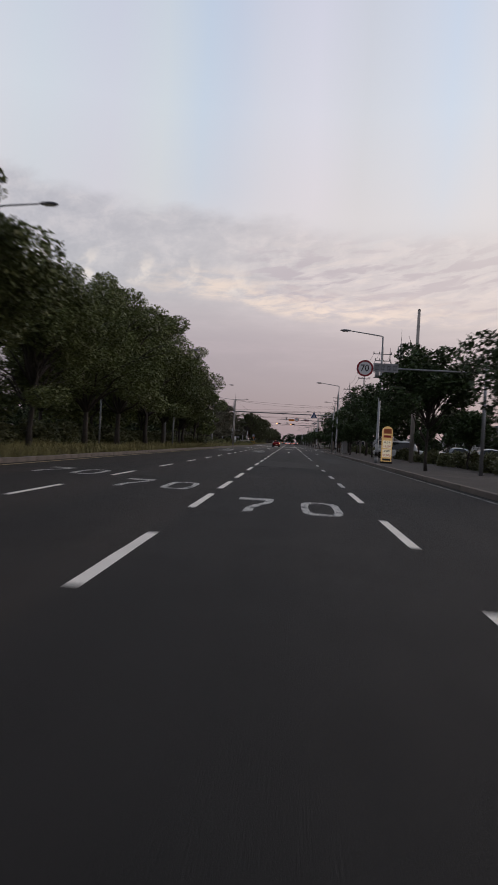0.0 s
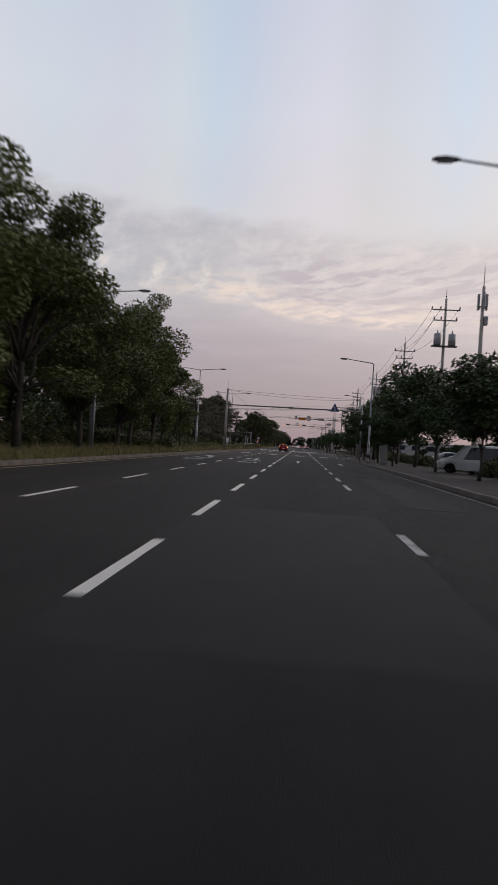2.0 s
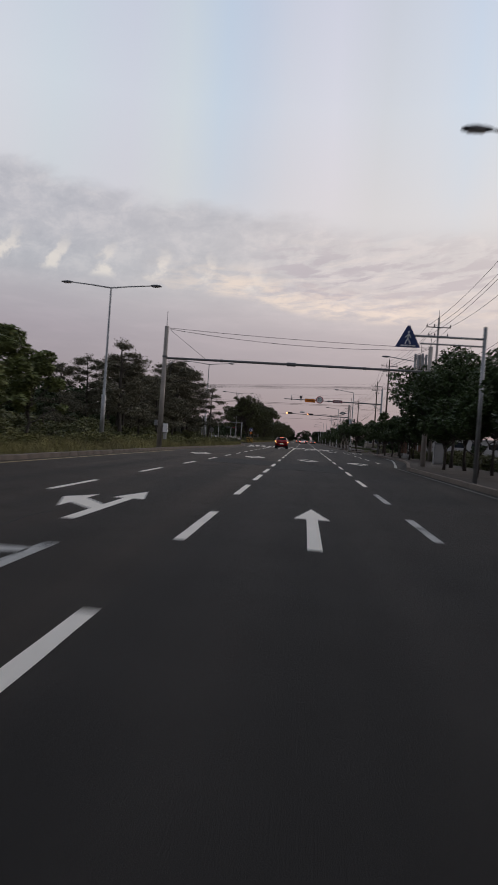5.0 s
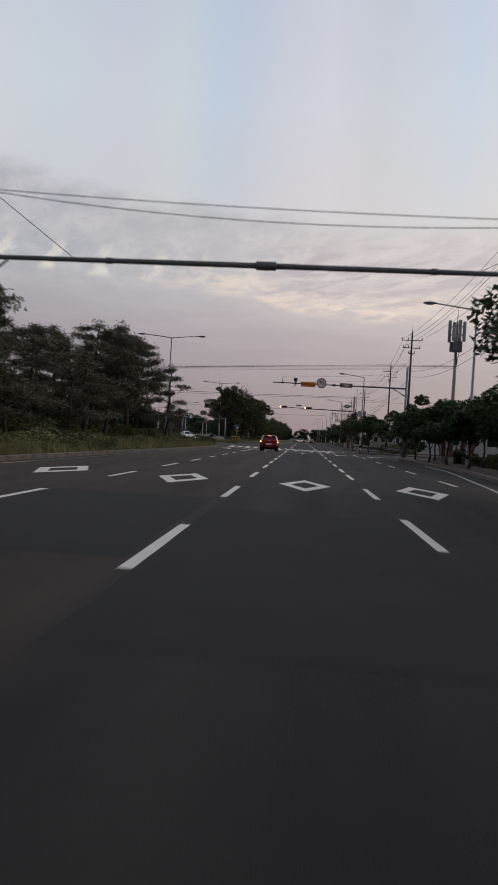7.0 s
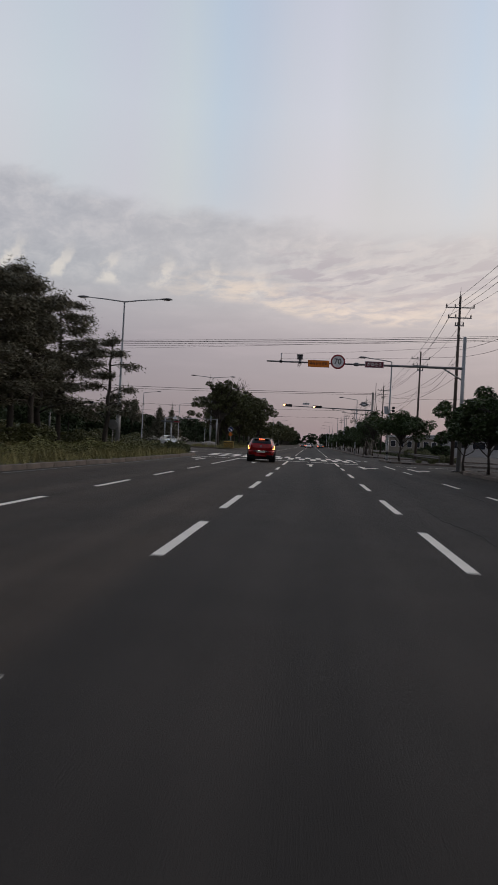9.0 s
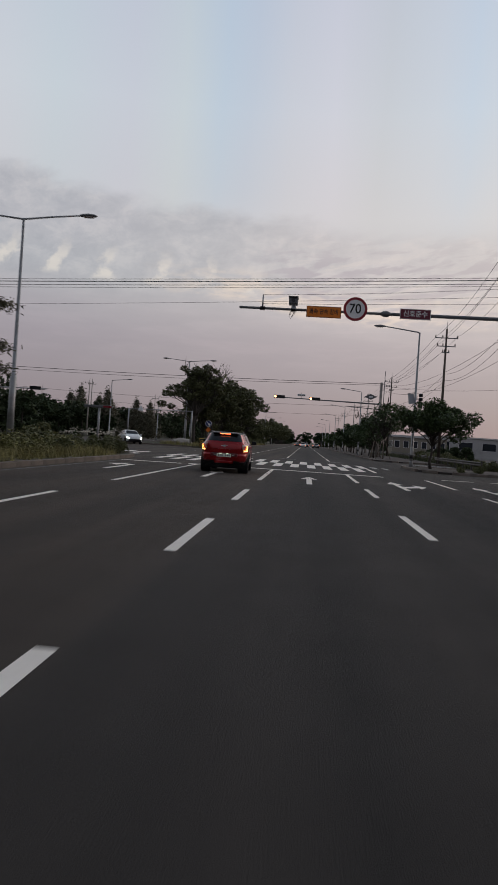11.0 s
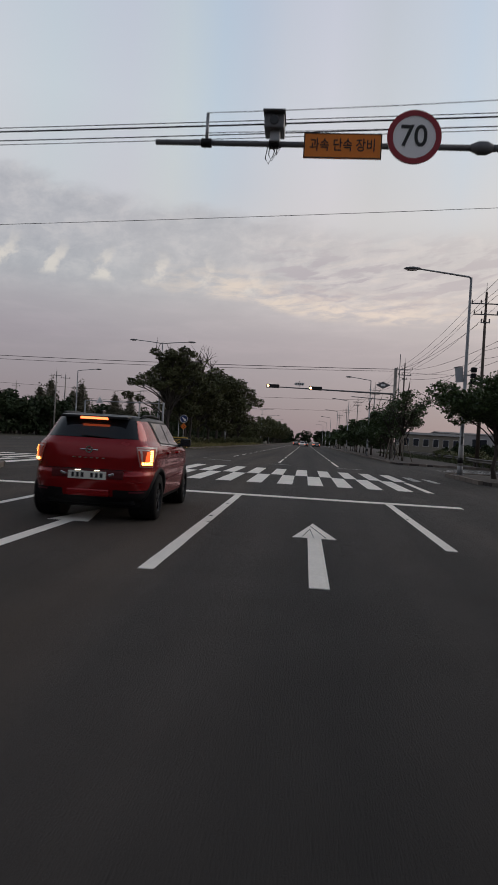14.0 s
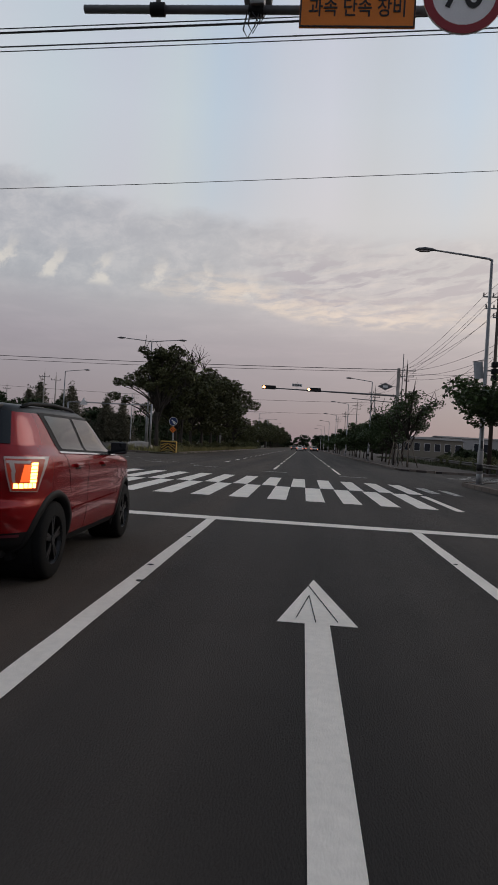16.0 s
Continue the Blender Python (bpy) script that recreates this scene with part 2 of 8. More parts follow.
ASPHALT = mat("asphalt", (0.0295, 0.0268, 0.0250), 0.9, vary=0.36, fine=60, coarse=0.45, bump=0.8, bump_scale=110, dirt=(0.0205, 0.0195, 0.019), dirt_amount=0.6, dirt_scale=0.22)
TAR = mat("crack_tar", (0.0085, 0.0080, 0.0078), 0.8, vary=0.2)
PATCH = mat("new_asphalt", (0.0205, 0.0187, 0.0174), 0.9, vary=0.24, fine=90, coarse=0.6, bump=0.5, bump_scale=140)


def lane_streaks(m, amount):
    """Long dark tyre and oil streaks along the driving direction."""
    nt = m.node_tree
    b = nt.nodes["Principled BSDF"]
    old = b.inputs["Base Color"].links[0].from_socket
    mp = nt.nodes.new("ShaderNodeMapping")
    mp.inputs["Scale"].default_value = (0.95, 0.035, 1.0)
    nt.links.new(nt.nodes.new("ShaderNodeTexCoord").outputs["Object"], mp.inputs["Vector"])
    n = nt.nodes.new("ShaderNodeTexNoise")
    n.inputs["Scale"].default_value, n.inputs["Detail"].default_value = 1.0, 5.0
    nt.links.new(mp.outputs[0], n.inputs["Vector"])
    r = nt.nodes.new("ShaderNodeValToRGB")
    r.color_ramp.elements[0].position, r.color_ramp.elements[1].position = 0.35, 0.68
    r.color_ramp.elements[0].color = (1 + amount, 1 + amount * 0.95, 1 + amount * 0.88, 1)
    r.color_ramp.elements[1].color = (1 - amount, 1 - amount, 1 - amount, 1)
    nt.links.new(n.outputs[0], r.inputs[0])
    mx = nt.nodes.new("ShaderNodeMix")
    mx.data_type, mx.blend_type = "RGBA", "MULTIPLY"
    mx.inputs[0].default_value = 1.0
    nt.links.new(old, mx.inputs[6])
    nt.links.new(r.outputs[0], mx.inputs[7])
    # oil drips and tyre dust gather along the middle of each lane, 3.34 m apart
    sx = nt.nodes.new("ShaderNodeSeparateXYZ")
    nt.links.new(nt.nodes.new("ShaderNodeTexCoord").outputs["Object"], sx.inputs[0])

    def step(op, a, v):
        q = nt.nodes.new("ShaderNodeMath")
        q.operation = op
        for k, w in enumerate((a, v)):
            if isinstance(w, (int, float)):
                q.inputs[k].default_value = w
            elif w is not None:
                nt.links.new(w, q.inputs[k])
        return q.outputs[0]

    wave = step("MAXIMUM", step("COSINE", step("MULTIPLY", step("SUBTRACT", sx.outputs[0], 0.1), 2 * math.pi / 3.34), None), 0.0)
    band = step("MULTIPLY", step("MULTIPLY", wave, wave), step("MULTIPLY", n.outputs[0], 0.85))
    oil = nt.nodes.new("ShaderNodeMix")
    oil.data_type = "RGBA"
    nt.links.new(band, oil.inputs[0])
    nt.links.new(mx.outputs[2], oil.inputs[6])
    oil.inputs[7].default_value = (0.011, 0.0105, 0.0105, 1)
    # an older, paler and browner surface before the crossing, a newer dark one further back
    age = nt.nodes.new("ShaderNodeMapRange")
    age.interpolation_type = "SMOOTHSTEP"
    age.inputs["From Min"].default_value, age.inputs["From Max"].default_value = -108.0, -40.0
    nt.links.new(sx.outputs[1], age.inputs["Value"])
    tone = nt.nodes.new("ShaderNodeMix")
    tone.data_type = "RGBA"
    tone.inputs[6].default_value, tone.inputs[7].default_value = (0.50, 0.470, 0.455, 1), (1.30, 1.20, 1.11, 1)
    nt.links.new(age.outputs[0], tone.inputs[0])
    aged = nt.nodes.new("ShaderNodeMix")
    aged.data_type, aged.blend_type = "RGBA", "MULTIPLY"
    aged.inputs[0].default_value = 1.0
    nt.links.new(oil.outputs[2], aged.inputs[6])
    nt.links.new(tone.outputs[2], aged.inputs[7])
    # the lanes nearer to the median are older and browner
    side = nt.nodes.new("ShaderNodeMapRange")
    side.interpolation_type = "SMOOTHSTEP"
    side.inputs["From Min"].default_value, side.inputs["From Max"].default_value = -1.25, -2.0
    nt.links.new(step("ADD", sx.outputs[0], step("MULTIPLY", step("SUBTRACT", n.outputs[0], 0.5), 0.5)), side.inputs["Value"])
    brown = nt.nodes.new("ShaderNodeMix")
    brown.data_type = "RGBA"
    brown.inputs[6].default_value, brown.inputs[7].default_value = (0.99, 0.985, 0.99, 1), (1.46, 1.30, 1.14, 1)
    nt.links.new(side.outputs[0], brown.inputs[0])
    laned = nt.nodes.new("ShaderNodeMix")
    laned.data_type, laned.blend_type = "RGBA", "MULTIPLY"
    laned.inputs[0].default_value = 1.0
    nt.links.new(aged.outputs[2], laned.inputs[6])
    nt.links.new(brown.outputs[2], laned.inputs[7])
    nt.links.new(laned.outputs[2], b.inputs["Base Color"])


lane_streaks(ASPHALT, 0.36)
PAINT = worn_paint("white_road_paint", (0.92, 0.85, 0.76), 0.22)
PAINT_OLD = worn_paint("old_road_paint", (0.50, 0.49, 0.47), 0.62)
PAINT_WORN = worn_paint("patchy_road_paint", (0.56, 0.54, 0.50), 0.66)
PAINT_FAINT = worn_paint("faint_road_paint", (0.20, 0.195, 0.185), 0.8)
PAINT_YELLOW = worn_paint("yellow_road_paint", (0.42, 0.33, 0.16), 0.5)
KERB = mat("kerb_concrete", (0.19, 0.155, 0.130), 0.9, vary=0.3, fine=25, coarse=1.1, bump=0.4, per_object=0.25, dirt=(0.09, 0.08, 0.07), dirt_amount=0.6, dirt_scale=1.1)
PAVING = mat("paving_blocks", (0.046, 0.036, 0.032), 0.9, vary=0.35, fine=14, coarse=0.5, bump=0.5, bump_scale=30, per_object=0.3, dirt=(0.09, 0.08, 0.07), dirt_amount=0.5)
SOIL = mat("dry_soil", (0.075, 0.068, 0.042), 0.95, vary=0.5, fine=9, coarse=0.4, bump=0.8, bump_scale=20, dirt=(0.045, 0.055, 0.022), dirt_amount=0.8, dirt_scale=0.35)
GRASS = mat("dry_grass", (0.270, 0.240, 0.095), 0.8, vary=0.35, fine=6, coarse=0.25, island=0.7, dirt=(0.16, 0.135, 0.06), dirt_amount=0.7, dirt_scale=0.18)
LEAF = mat("broad_leaf", (0.134, 0.156, 0.052), 0.55, vary=0.4, fine=1.2, coarse=0.4, island=0.7, per_object=0.3, spec=0.3)
LEAF_CLUMP = mat("dull_broad_leaf", (0.098, 0.104, 0.046), 0.6, vary=0.45, fine=1.2, coarse=0.35, island=0.8, per_object=0.3, spec=0.25)
LEAF_B = mat("street_tree_leaf", (0.047, 0.074, 0.022), 0.55, spec=0.35, vary=0.3, fine=2.0, coarse=0.5, island=0.7, per_object=0.25)
LEAF_SHRUB = mat("shrub_leaf", (0.115, 0.120, 0.045), 0.6, vary=0.35, fine=2.0, coarse=0.5, island=0.8, per_object=0.3)
LEAF_WEED = mat("weed_leaf", (0.175, 0.172, 0.058), 0.7, vary=0.35, fine=2.0, coarse=0.5, island=0.8, per_object=0.4)
PETAL = mat("pale_petal", (0.62, 0.58, 0.50), 0.7, vary=0.2, fine=6.0, coarse=1.0, island=0.3)
GRASS_DARK = mat("shaded_weeds", (0.060, 0.072, 0.028), 0.8, vary=0.35, fine=6, coarse=0.25, island=0.7)
NEEDLE = mat("pine_needle", (0.150, 0.140, 0.096), 0.7, spec=0.25, vary=0.3, fine=2.0, coarse=0.5, island=0.6, per_object=0.2)
FAR_LEAF = mat("far_foliage", (0.040, 0.056, 0.026), 0.75, spec=0.2, vary=0.35, fine=1.0, coarse=0.12, island=0.6)
BARK = mat("bark", (0.060, 0.050, 0.042), 0.95, vary=0.45, fine=22, coarse=3, bump=0.9, bump_scale=26)
WOOD = mat("weathered_stake", (0.22, 0.18, 0.14), 0.9, vary=0.3, fine=20, coarse=2, bump=0.3)
STEEL = mat("galvanised_steel", (0.33, 0.335, 0.34), 0.5, 0.55, vary=0.2, fine=12, coarse=1.2, dirt=(0.14, 0.12, 0.10), dirt_amount=0.4, dirt_scale=1.6)
STEEL_DARK = mat("grey_painted_steel", (0.15, 0.15, 0.155), 0.55, 0.3, vary=0.25, fine=12, coarse=1.2)
CONCRETE = mat("pole_concrete", (0.40, 0.365, 0.33), 0.9, vary=0.25, fine=18, coarse=0.9, bump=0.3, dirt=(0.12, 0.11, 0.10), dirt_amount=0.5)
POLE_BROWN = mat("brown_pole_steel", (0.085, 0.066, 0.052), 0.7, 0.2, vary=0.3, fine=14, coarse=1.0, dirt=(0.13, 0.10, 0.08), dirt_amount=0.5)
RAIL_DULL = mat("weathered_rail_steel", (0.13, 0.118, 0.105), 0.7, 0.35, vary=0.3, fine=9, coarse=0.8, dirt=(0.07, 0.055, 0.045), dirt_amount=0.6)
BLACK = mat("black_plastic", (0.010, 0.010, 0.011), 0.62, vary=0.2, fine=20, spec=0.25)
RUBBER = mat("tyre_rubber", (0.009, 0.009, 0.009), 0.85, vary=0.25, fine=30, bump=0.2, spec=0.2)
CABLE = mat("cable_sheath", (0.02, 0.02, 0.02), 0.7, vary=0.1)
CERAMIC = mat("insulator_ceramic", (0.12, 0.10, 0.09), 0.35, vary=0.1)
CAR_RED = mat("red_car_paint", (0.30, 0.0030, 0.006), 0.26, 0.30, vary=0.05, fine=300, coarse=0.8, coat=0.6, spec=0.35)
CAR_WHITE = mat("white_car_paint", (0.62, 0.62, 0.61), 0.35, 0.0, vary=0.05, coat=0.7)
CAR_DARK = mat("dark_car_paint", (0.03, 0.031, 0.034), 0.32, 0.2, vary=0.05, coat=0.8)
ROOF_BLACK = mat("black_roof_paint", (0.012, 0.012, 0.013), 0.4, 0.0, vary=0.1, spec=0.35)
CAR_SILVER = mat("silver_car_paint", (0.30, 0.31, 0.32), 0.35, 0.5, vary=0.05, coat=0.7)
CAR_GLASS = tinted_glass("tinted_car_glass", (0.012, 0.013, 0.015))
CLEAR_LAMP = mat("clear_lamp_cover", (0.55, 0.47, 0.45), 0.12, vary=0.1, coat=0.8)
CHROME = mat("chrome", (0.62, 0.62, 0.63), 0.18, 0.95, vary=0.05)
ALLOY = mat("dark_alloy", (0.030, 0.030, 0.032), 0.35, 0.6, vary=0.1)
PLATE = mat("plate_white", (0.80, 0.79, 0.70), 0.5, vary=0.06)
RED_GLOW = glowing("brake_lamp_lit", (1.0, 0.15, 0.05), 4.2)
TAIL_SOFT = glowing("tail_lamp_soft", (1.0, 0.14, 0.025), 1.15, (0.22, 0.012, 0.012))
TAIL_DARK = glowing("tail_lamp_dark", (1.0, 0.10, 0.03), 0.10, (0.16, 0.012, 0.010))
PLATE_SHADE = mat("shaded_body_red", (0.10, 0.003, 0.005), 0.5, 0.2, vary=0.05)
AMBER_GLOW = glowing("tail_lamp_core", (1.0, 0.42, 0.10), 8.5)
HEAD_DIM = glowing("plate_lamp_lit", (1.0, 0.86, 0.62), 2.0, (0.8, 0.8, 0.7))
HEAD_GLOW = glowing("head_lamp_lit", (1.0, 0.95, 0.85), 14.0, (0.8, 0.8, 0.8))
SIGNAL_GLOW = glowing("signal_red_lit", (1.0, 0.40, 0.16), 8.0, (0.6, 0.1, 0.05))
SIGNAL_OFF = tinted_glass("signal_lens_unlit", (0.03, 0.03, 0.03), 0.2)
SIGN_WHITE = mat("sign_white", (0.86, 0.85, 0.84), 0.5, vary=0.06, coarse=2)
SIGN_RED = mat("sign_red", (0.30, 0.016, 0.026), 0.5, vary=0.08, coarse=2)
SIGN_CRIMSON = mat("sign_dark_red", (0.155, 0.018, 0.035), 0.5, vary=0.08, coarse=2)
SIGN_AMBER = mat("sign_amber", (0.80, 0.215, 0.008), 0.5, vary=0.08, coarse=2)
SIGN_BLUE = mat("sign_blue", (0.022, 0.045, 0.15), 0.5, vary=0.08, coarse=2)
SIGN_BLACK = mat("sign_black", (0.016, 0.015, 0.014), 0.6, vary=0.08)
SIGN_YELLOW = mat("sign_yellow", (0.58, 0.36, 0.05), 0.55, vary=0.1, coarse=2, dirt=(0.25, 0.18, 0.06), dirt_amount=0.3, dirt_scale=2.0)
BANNER_BLUE = mat("banner_cloth", (0.42, 0.44, 0.47), 0.8, vary=0.15, fine=6, coarse=2)
PILLAR_YELLOW = glowing("pillar_lit_face", (1.0, 0.62, 0.24), 0.22, (0.55, 0.38, 0.16))
PILLAR_WHITE = glowing("pillar_lit_panel", (1.0, 0.84, 0.62), 0.26, (0.66, 0.58, 0.46))
PILLAR_RED = mat("pillar_red", (0.50, 0.06, 0.05), 0.5, vary=0.06)
PILLAR_ORANGE = mat("pillar_orange", (0.62, 0.17, 0.07), 0.5, vary=0.06)
WALL_WHITE = mat("painted_wall", (0.42, 0.41, 0.40), 0.85, vary=0.12, fine=5, coarse=0.3, dirt=(0.24, 0.23, 0.22), dirt_amount=0.4)
WALL_TAN = mat("tan_wall", (0.25, 0.225, 0.18), 0.85, vary=0.12, fine=5, coarse=0.3)
ROOF_GREY = mat("roof_sheet", (0.075, 0.076, 0.08), 0.7, 0.2, vary=0.15)
WINDOW_DARK = tinted_glass("building_glass", (0.02, 0.024, 0.03), 0.08)

# ---- building blocks ----


def mesh_of(name, verts, faces, material, smooth=False):
    me = bpy.data.meshes.new(name)
    me.from_pydata(verts, [], faces)
    me.materials.append(material)
    if smooth:
        me.shade_smooth()
    me.update()
    return me


def part(name, data, material, parent, label=""):
    """One mesh object under a thing or a part; data is a bmesh or a mesh."""
    if isinstance(data, bmesh.types.BMesh):
        me = bpy.data.meshes.new(name)
        data.to_mesh(me)
        data.free()
        me.materials.append(material)
        data = me
    ob = new(name, data)
    ob.parent = parent
    return tagged(ob, label)


def thing(name, at, label, category, group="", kind="", turn=0.0):
    ob = new(name)
    ob.empty_display_size = 0.2
    ob.matrix_basis = pose(*at, 0, 0, turn)
    return tagged(ob, label, category, group, kind)


def solid(name, data, material, label="", category="", kind="structure", group=""):
    """A top-level mesh."""
    ob = part(name, data, material, None)
    return tagged(ob, label, category, group, kind)


def box(bm, cx, cy, cz, sx, sy, sz, bevel=0.0, turn=None):
    r = bmesh.ops.create_cube(bm, size=1.0)
    vs = r["verts"]
    bmesh.ops.scale(bm, vec=(sx, sy, sz), verts=vs)
    if bevel:
        es = list({e for v in vs for e in v.link_edges})
        b = bmesh.ops.bevel(bm, geom=es, offset=bevel, segments=2, affect="EDGES", profile=0.6)
        vs = list({v for f in b["faces"] for v in f.verts} | {v for v in vs if v.is_valid})
    if turn is not None:
        bmesh.ops.transform(bm, matrix=turn, verts=vs)
    bmesh.ops.translate(bm, vec=(cx, cy, cz), verts=vs)
    return vs


def box_bm(cx, cy, cz, sx, sy, sz, bevel=0.0, turn=None):
    bm = bmesh.new()
    box(bm, cx, cy, cz, sx, sy, sz, bevel, turn)
    return bm


def tube(points, radii, sides=8, cap=True):
    """Vertices and faces of a round bar along points."""
    pts = [Vector(p) for p in points]
    if isinstance(radii, (int, float)):
        radii = [radii] * len(pts)
    verts, faces = [], []
    for i, p in enumerate(pts):
        d = (pts[min(i + 1, len(pts) - 1)] - pts[max(i - 1, 0)]).normalized()
        a = Vector((0, 0, 1)) if abs(d.z) < 0.9 else Vector((1, 0, 0))
        u = d.cross(a).normalized()
        w = u.cross(d)
        for k in range(sides):
            t = 2 * math.pi * k / sides
            verts.append(tuple(p + radii[i] * (math.cos(t) * u + math.sin(t) * w)))
    for i in range(len(pts) - 1):
        for k in range(sides):
            a, b = i * sides + k, i * sides + (k + 1) % sides
            faces.append((a, b, b + sides, a + sides))
    if cap:
        faces.append(tuple(range(sides - 1, -1, -1)))
        faces.append(tuple(range((len(pts) - 1) * sides, len(pts) * sides)))
    return verts, faces


def merged(pieces):
    verts, faces = [], []
    for v, f in pieces:
        o = len(verts)
        verts += v
        faces += [tuple(i + o for i in q) for q in f]
    return verts, faces


def tube_mesh(name, points, radii, material, sides=8, smooth=True):
    return mesh_of(name, *tube(points, radii, sides), material, smooth)


def disc_bm(radius, depth, segments=32, y=0.0):
    """A disc that faces -y."""
    bm = bmesh.new()
    bmesh.ops.create_cone(bm, cap_ends=True, segments=segments, radius1=radius, radius2=radius, depth=depth)
    bmesh.ops.rotate(bm, cent=(0, 0, 0), matrix=Matrix.Rotation(radians(90), 3, "X"), verts=bm.verts)
    bmesh.ops.translate(bm, vec=(0, y, 0), verts=bm.verts)
    return bm


def ring_bm(r1, r2, depth, y, segments=40):
    bm = bmesh.new()
    loops = []
    for r, yy in ((r1, y), (r2, y), (r2, y + depth), (r1, y + depth)):
        loops.append([bm.verts.new((r * math.cos(2 * math.pi * k / segments), yy, r * math.sin(2 * math.pi * k / segments))) for k in range(segments)])
    for a in range(4):
        for k in range(segments):
            bm.faces.new((loops[a][k], loops[a][(k + 1) % segments], loops[(a + 1) % 4][(k + 1) % segments], loops[(a + 1) % 4][k]))
    bmesh.ops.recalc_face_normals(bm, faces=bm.faces)
    return bm


def text_mesh(body, size, material, depth=0.003, flat=False, stretch=1.0):
    """Letters as a mesh, centred; upright and facing -y, or flat on the ground and read along +y."""
    c = bpy.data.curves.new("letters", "FONT")
    c.body, c.size, c.extrude, c.align_x, c.align_y = body, size, depth, "CENTER", "CENTER"
    c.offset = 0.0 if flat else size * 0.010
    ob = bpy.data.objects.new("letters", c)
    scene.collection.objects.link(ob)
    me = bpy.data.meshes.new_from_object(ob.evaluated_get(bpy.context.evaluated_depsgraph_get()))
    bpy.data.objects.remove(ob)
    if flat:
        me.transform(Matrix.Diagonal((1, stretch, 1, 1)))
    else:
        me.transform(Matrix.Rotation(radians(90), 4, "X") @ Matrix.Diagonal((stretch, 1, 1, 1)))
    me.materials.clear()
    me.materials.append(material)
    return me


def outline_bm(points, z0, z1):
    """An upright prism over a plan outline."""
    bm = bmesh.new()
    low = [bm.verts.new((x, y, z0)) for x, y in points]
    top = [bm.verts.new((x, y, z1)) for x, y in points]
    n = len(points)
    bm.faces.new(top)
    bm.faces.new(low[::-1])
    for k in range(n):
        bm.faces.new((low[k], low[(k + 1) % n], top[(k + 1) % n], top[k]))
    bmesh.ops.recalc_face_normals(bm, faces=bm.faces)
    return bm


def arc(cx, cy, r, a0, a1, n=8):
    return [(cx + r * math.cos(radians(a0 + (a1 - a0) * k / n)), cy + r * math.sin(radians(a0 + (a1 - a0) * k / n))) for k in range(n + 1)]

# ---- the large structure ----
SOUTH, NORTH = -420.0, 700.0
bm = bmesh.new()
bmesh.ops.create_grid(bm, x_segments=60, y_segments=60, size=2200)
for v in bm.verts:
    far = max(0.0, math.hypot(v.co.x, v.co.y) - 500) / 1700
    v.co.z = -0.05 + far * (3 + 5 * noise.noise((v.co.x / 300, v.co.y / 300, 0)))
solid("ground", bm, SOIL, "flat dry ground with patchy grass reaching the horizon", "ground")

bm = bmesh.new()
box(bm, -13.7, (SOUTH + NORTH) / 2, -0.1, 45.4, NORTH - SOUTH, 0.2)
road = solid("road", bm, ASPHALT, "worn dark grey asphalt road with several lanes", "road")
solid("road_side_east", box_bm(69, 16, -0.1, 120, 38, 0.2), ASPHALT, "dark asphalt side street leading off the main road", "road")
solid("road_side_west", box_bm(-96.5, 22, -0.1, 120, 34, 0.2), ASPHALT, "dark asphalt side street beyond the planted median", "road")

# patched and resurfaced areas, a hair above the old surface
for cx, cy, sx, sy in ((0.0, -126.0, 3.2, 9.0), (3.4, -112.0, 1.4, 14.0), (-3.3, -58.0, 3.1, 6.5), (0.05, -60.2, 3.15, 7.5), (3.3, -88.0, 1.0, 7.0)):
    outline = []
    for a, b, c, d in ((-1, -1, 1, -1), (1, -1, 1, 1), (1, 1, -1, 1), (-1, 1, -1, -1)):
        for k in range(6):
            u = k / 6
            outline.append((cx + sx / 2 * (a + (c - a) * u) + random.uniform(-0.03, 0.03), cy + sy / 2 * (b + (d - b) * u) + random.uniform(-0.05, 0.05)))
    part("asphalt_patch", outline_bm(outline, -0.01, 0.0025), PATCH, road, "darker newer asphalt patch")
# tar-sealed cracks
for k in range(5):
    x, y = random.uniform(-7, 5), random.uniform(-150, -22)
    pts = [(x, y)]
    along = random.random() < 0.6
    for i in range(10):
        x += random.uniform(-0.10, 0.10) if along else 0.35
        y += 0.7 if along else random.uniform(-0.12, 0.12)
        pts.append((x, y))
    side = [(px + (0.03 if along else 0), py + (0 if along else 0.03)) for px, py in reversed(pts)]
    part("sealed_crack", outline_bm(pts + side, -0.01, 0.0035), PATCH, road, "dark tar-sealed crack")


def pavement(name, outline, material, label, top=0.14, category="pavement"):
    return solid(name, outline_bm(outline, -0.15, top), material, label, category)


median_south = pavement("median_south", [(-22.6, SOUTH), (-9.66, SOUTH), (-9.66, -45), (-8.76, -18), (-8.76, 1.6), (-9.0, 3.3)] + arc(-10.0, 4.4, 0.65, 0, 90, 8) + arc(-20.8, 2.9, 1.74, 90, 180, 6), SOIL,
                        "planted median of dry soil and grass", 0.12, "median")
median_north = pavement("median_north", [(-22.0, 45.0)] + arc(-20.4, 44.0, 1.6, 180, 270, 6) + arc(-12.6, 44.2, 1.8, 270, 360, 6) + [(-10.8, 46), (-10.8, NORTH), (-22.0, NORTH)], SOIL,
                        "planted median of dry soil and grass beyond the crossing", 0.12, "median")
PAVE_S = [(5.78, SOUTH), (5.78, -54.0), (6.6, -48.5), (7.8, -40.5), (8.5, -34.0), (8.68, -28.0), (8.68, -9.0)] + arc(13.68, -9.0, 5.0, 180, 90, 8) + [(60, -4.0), (60, SOUTH)]
pavement_south = pavement("pavement_south", PAVE_S, PAVING, "brown block pavement beside the road", 0.13)
